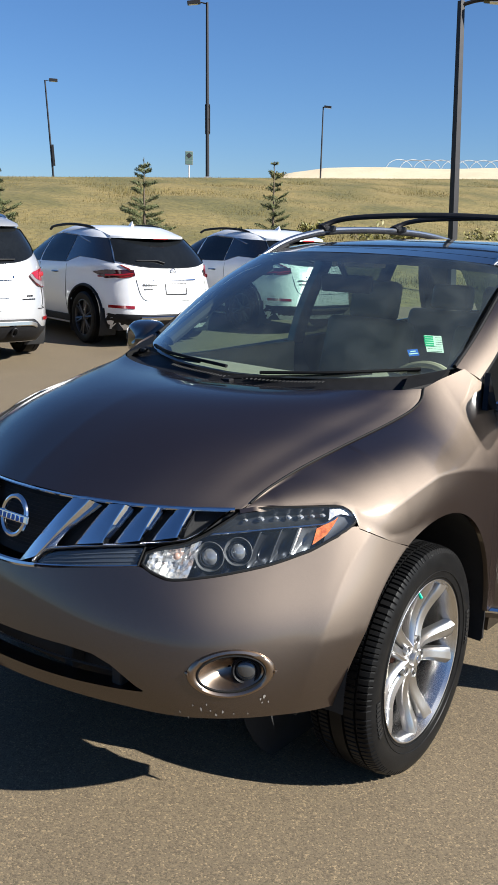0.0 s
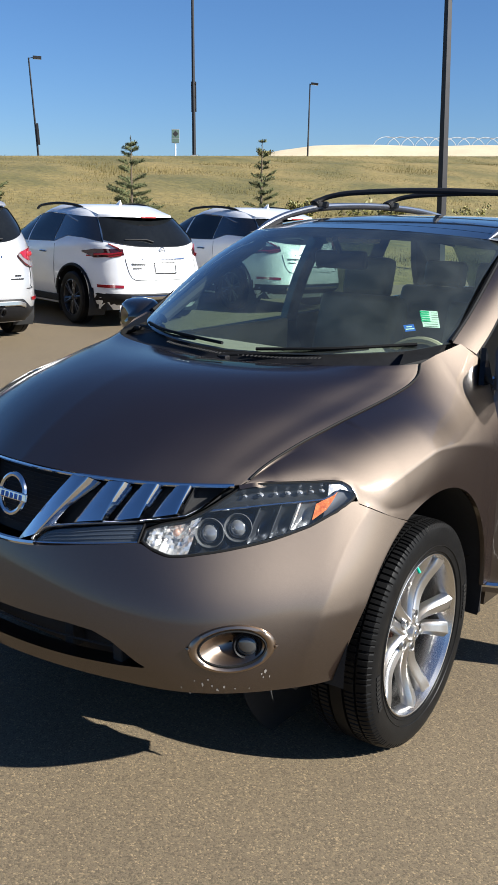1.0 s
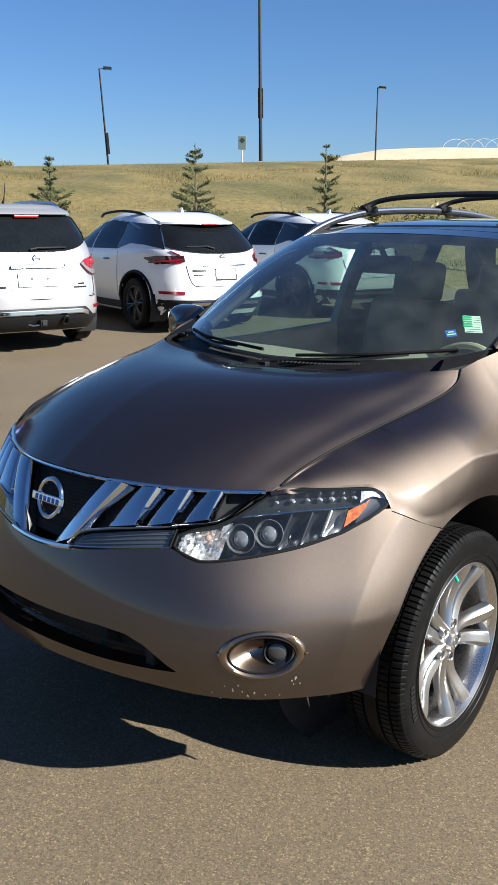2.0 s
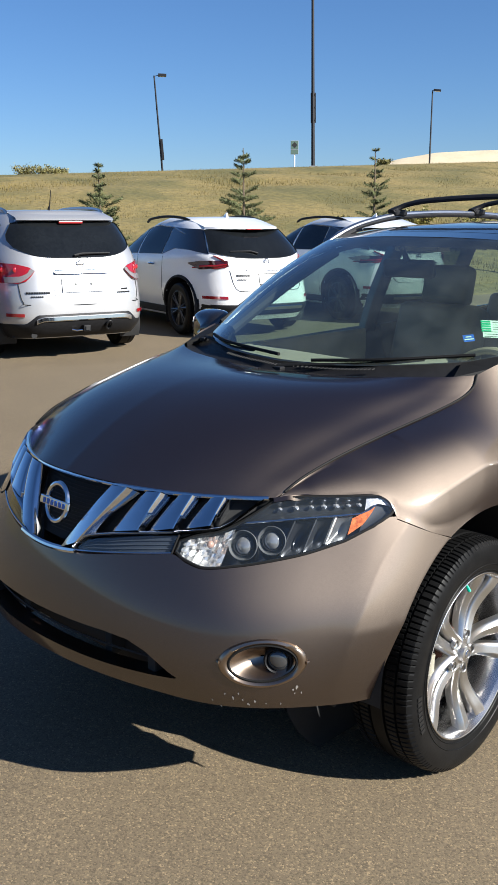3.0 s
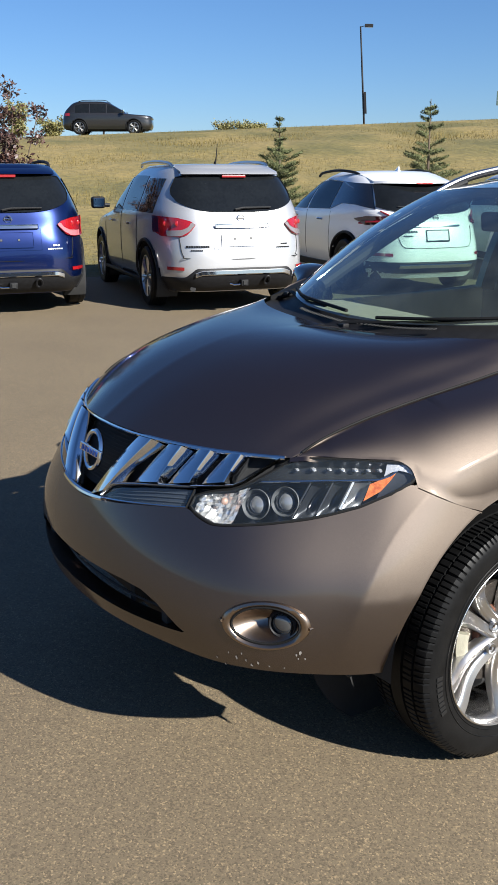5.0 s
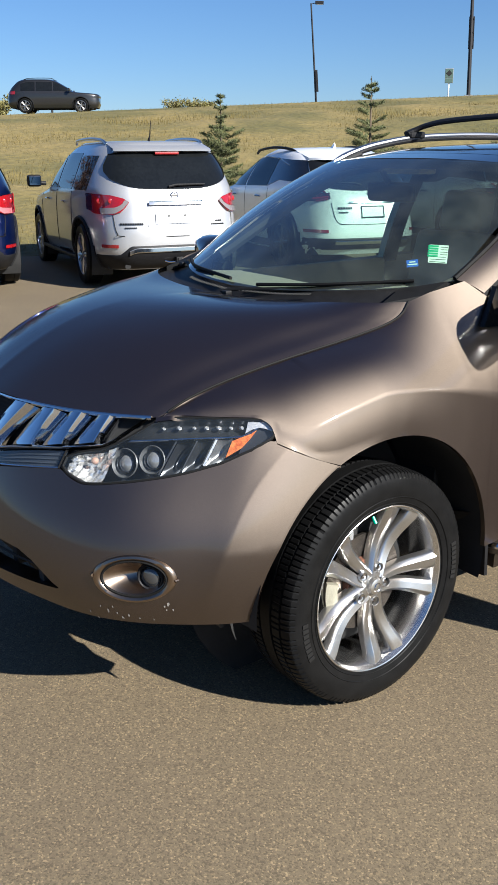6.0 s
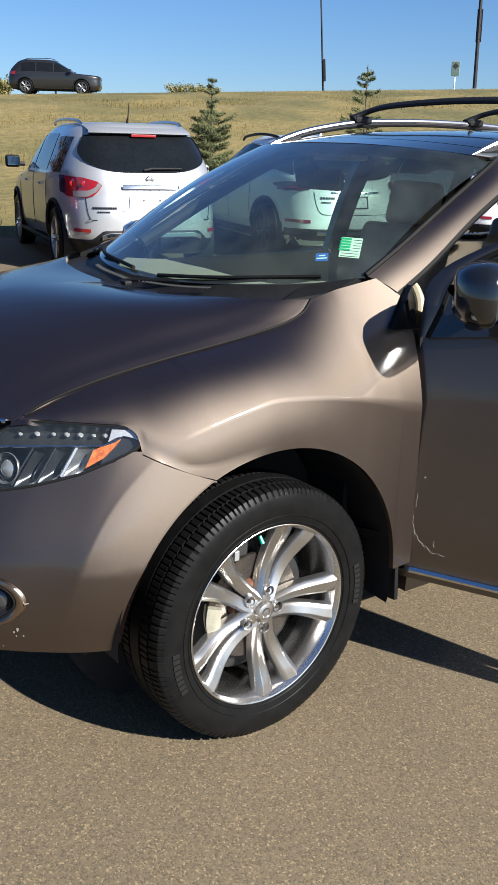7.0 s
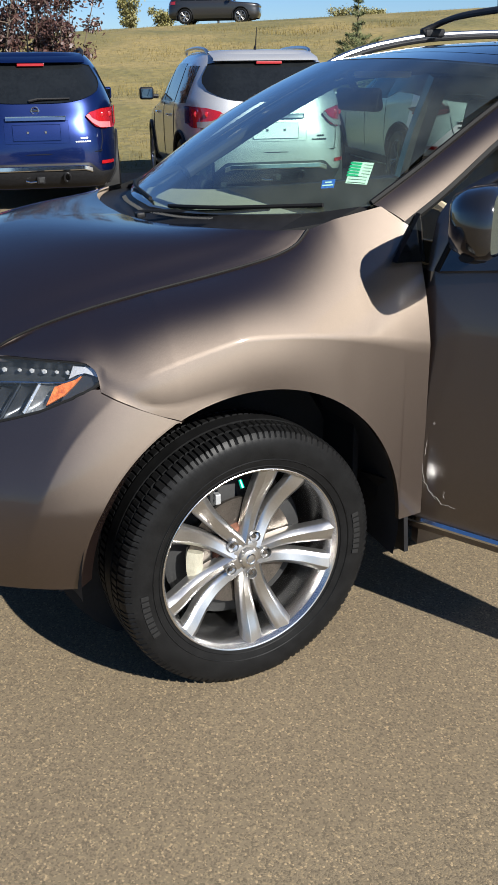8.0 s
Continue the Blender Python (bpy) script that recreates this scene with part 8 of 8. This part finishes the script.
# ---- plants ----
def spruce(az, r, top, seed, eye, scale=1.0, bare=0.10):
    rg = random.Random(seed)
    x, y = from_eye(az, r, eye)
    z0 = height_at(x, y)
    h = top - z0
    tree = thing("spruce_tree", "young sparse spruce on the grass bank", "tree", "young spruces")
    part("trunk", tube([(0, 0, -0.1), (0.02, 0, h * 0.5), (0, 0.01, h)], [0.05, 0.03, 0.006], 7), BARK, tree, smooth=True)
    verts, faces = [], []

    def needle_twig(a, b, w):
        """A twig bristling with short needles."""
        a, b = np.array(a), np.array(b)
        d = b - a
        l = np.linalg.norm(d)
        d = d / max(l, 1e-6)
        n = max(6, int(l / 0.011))
        for k in range(n):
            p = a + (b - a) * (k + rg.random()) / n
            side = np.cross(d, (rg.uniform(-1, 1), rg.uniform(-1, 1), rg.uniform(-0.6, 1)))
            side /= max(np.linalg.norm(side), 1e-6)
            q = p + side * w * rg.uniform(0.7, 1.2) + d * w * 0.7
            e = np.cross(side, d) * w * 0.16
            i = len(verts)
            verts.extend([p - e, p + e, q])
            faces.append((i, i + 1, i + 2))

    z = h * 0.10
    while z < h * 0.99:
        f = z / h
        reach = (1 - f) ** 0.9 * h * 0.40 * scale * rg.uniform(0.6, 1.15) + 0.05
        n = 7 if f < 0.6 else 4
        off = rg.random() * 6
        for k in range(n):
            if rg.random() < bare:
                continue
            a = off + 2 * math.pi * k / n + rg.uniform(-0.3, 0.3)
            up = 0.10 + 0.55 * f + rg.uniform(-0.1, 0.15)
            rr = reach * rg.uniform(0.6, 1.15)
            tip = np.array((rr * math.cos(a), rr * math.sin(a), z + rr * up))
            root = np.array((0, 0, z))
            mid = (root + tip) / 2 - (0, 0, 0.06 * rr)
            needle_twig(root + (mid - root) * 0.2, mid, 0.055)
            needle_twig(mid, tip, 0.055)
            for t in (0.3, 0.42, 0.54, 0.66, 0.78, 0.9):
                base = root + (tip - root) * t
                for sd in (1, -1):
                    aa = a + sd * rg.uniform(0.6, 0.9)
                    l = rr * (1 - t) * 0.75 + 0.04
                    needle_twig(base, base + (l * math.cos(aa), l * math.sin(aa), l * up * 0.6), 0.05)
        z += h * (0.048 if f < 0.55 else 0.06) * rg.uniform(0.6, 1.4)
    needle_twig((0, 0, h * 0.85), (0, 0, h * 1.0), 0.05)
    mesh_object("crown", verts, faces, NEEDLE, False, tree, "dark green needles in loose whorls")
    tree.matrix_world = pose(x, y, z0)
    return tree


spruce(44.8, 22.0, 1.71 + 22.0 * math.tan(radians(4.15)), 1, (2.2, -2.56), 0.95, 0.28)
spruce(37.1, 24.5, 1.71 + 24.5 * math.tan(radians(4.10)), 2, (2.2, -2.56), 0.75, 0.5)
spruce(54.2, 20.0, 1.70 + 20.0 * math.tan(radians(3.15)), 3, (2.4, -2.3), 1.0, 0.2)


def leafy(name, label, category, x, y, h, w, leaf_mat, n, seed, leaf=0.06, group="", stems=5, open_=0.5):
    rg = random.Random(seed)
    z0 = height_at(x, y)
    bush = thing(name, label, category, group)
    tips = []
    bm = bmesh.new()
    for k in range(stems):
        a = 2 * math.pi * k / stems + rg.uniform(-0.4, 0.4)
        lean_ = rg.uniform(0.15, 0.5) * w
        p = [np.array((0, 0, -0.05)), np.array((lean_ * 0.3 * math.cos(a), lean_ * 0.3 * math.sin(a), h * 0.4)), np.array((lean_ * math.cos(a), lean_ * math.sin(a), h * rg.uniform(0.75, 1.0)))]
        path = spline(p, 8)
        merge(bm, tube(path, np.linspace(0.02, 0.005, 8) * max(1, h / 2), 5))
        for j in range(2, 8):
            for _ in range(3):
                b = rg.uniform(0, 6.28)
                l = w * rg.uniform(0.12, 0.35) * (1.1 - j / 10)
                e = path[j] + np.array((l * math.cos(b), l * math.sin(b), l * rg.uniform(0.1, 0.9)))
                merge(bm, tube([path[j], e], [0.007 * max(1, h / 2), 0.003], 4))
                tips.append((path[j], e))
    part("branchwork", bm, BARK, bush)
    verts, faces = [], []
    for _ in range(n):
        a, b = tips[rg.randrange(len(tips))]
        p = a + (b - a) * rg.uniform(0.3, 1.1) + np.array([rg.gauss(0, 0.05 * w) for _ in range(3)])
        u = np.array([rg.gauss(0, 1) for _ in range(3)])
        u /= np.linalg.norm(u)
        v_ = np.cross(u, [rg.gauss(0, 1) for _ in range(3)])
        v_ /= max(np.linalg.norm(v_), 1e-6)
        s = leaf * rg.uniform(0.6, 1.3)
        i = len(verts)
        verts.extend([p - u * s, p + v_ * s * 0.45, p + u * s, p - v_ * s * 0.45])
        faces.append((i, i + 1, i + 2, i + 3))
    mesh_object("crown", verts, faces, leaf_mat, False, bush)
    bush.matrix_world = pose(x, y, z0)
    return bush


eye0 = (2.2, -2.56)
for k, (az, r, h, w, m_) in enumerate([(35.0, 34, 0.75, 1.2, LEAF), (34.3, 34.5, 0.55, 0.9, LEAF), (31.2, 30, 1.25, 1.3, LEAF), (30.6, 30.5, 1.0, 1.0, LEAF), (29.6, 36, 0.7, 1.2, LEAF), (28.9, 36.5, 0.6, 1.0, LEAF), (24.7, 36, 1.0, 1.4, LEAF), (39.5, 33, 0.35, 0.8, YELLEAF), (40.2, 27, 0.3, 0.6, YELLEAF), (22.8, 33, 1.0, 1.4, LEAF)]):
    leafy("shrub", "low yellow-green shrub in the dry grass", "shrub", *from_eye(az, r, eye0), h, w, m_, 420, 20 + k, 0.07, "shrubs on the bank")
for k, (az, r, h, w) in enumerate([(58.4, 72, 0.75, 2.6), (57.3, 72, 0.6, 2.2), (56.4, 73, 0.5, 1.8), (37.5, 70, 0.35, 1.4)]):
    leafy("shrub", "yellowing bush beyond the crest", "shrub", *from_eye(az, r, (2.68, -1.94)), h, w, YELLEAF, 1100, 40 + k, 0.075, "bushes beyond the crest", 7)
for k, (az, r, h, w) in enumerate([(71.0, 75, 2.8, 2.6), (69.1, 78, 1.6, 2.2)]):
    leafy("autumn_tree", "small yellowing tree beyond the crest", "tree", *from_eye(az, r, (2.91, -0.96)), h, w, YELLEAF, 2400, 50 + k, 0.11, "trees beyond the crest", 8)
for k, (az, r, h, w) in enumerate([(75.0, 16.5, 2.55, 1.3), (76.4, 16.8, 3.0, 1.5), (78.6, 16.5, 3.2, 1.7)]):
    leafy("crabapple_tree", "dark red-leaved young tree at the edge of the lot", "tree", *from_eye(az, r, (2.91, -0.96)), h, w, REDLEAF, 5200, 60 + k, 0.042, "red-leaved trees", 8)


# ---- dry grass on the bank, in tufts ----
def grass():
    rg = np.random.default_rng(7)
    n = 150000
    verts = np.zeros((n * 3, 3))
    nn = 15.6 + 33 * rg.random(n) ** 1.2
    tt = -12 + 75 * rg.random(n)
    tn = np.array([ROW_N[1], -ROW_N[0]])
    p = ORIGIN + nn[:, None] * ROW_N + tt[:, None] * tn
    z = ground_z(p[:, 0], p[:, 1])
    h = 0.025 + 0.085 * rg.random(n) ** 2
    a = rg.random(n) * 2 * math.pi
    wv = 0.007 + 0.009 * rg.random(n)
    bend = 0.25 * rg.normal(size=(n, 2)) * h[:, None] * 2
    verts[0::3] = np.stack([p[:, 0] - wv * np.cos(a), p[:, 1] - wv * np.sin(a), z - 0.12], -1)
    verts[1::3] = np.stack([p[:, 0] + wv * np.cos(a), p[:, 1] + wv * np.sin(a), z - 0.12], -1)
    verts[2::3] = np.stack([p[:, 0] + bend[:, 0], p[:, 1] + bend[:, 1], z + h], -1)
    me = bpy.data.meshes.new("dry_grass")
    me.vertices.add(n * 3)
    me.vertices.foreach_set("co", verts.ravel())
    me.loops.add(n * 3)
    me.loops.foreach_set("vertex_index", np.arange(n * 3))
    me.polygons.add(n)
    me.polygons.foreach_set("loop_start", np.arange(0, n * 3, 3))
    me.update(calc_edges=True)
    me.materials.append(BLADE)
    ob = new("dry_grass", me)
    tagged(ob, "long dry yellow grass covering the bank", "grass", kind="stuff")


grass()
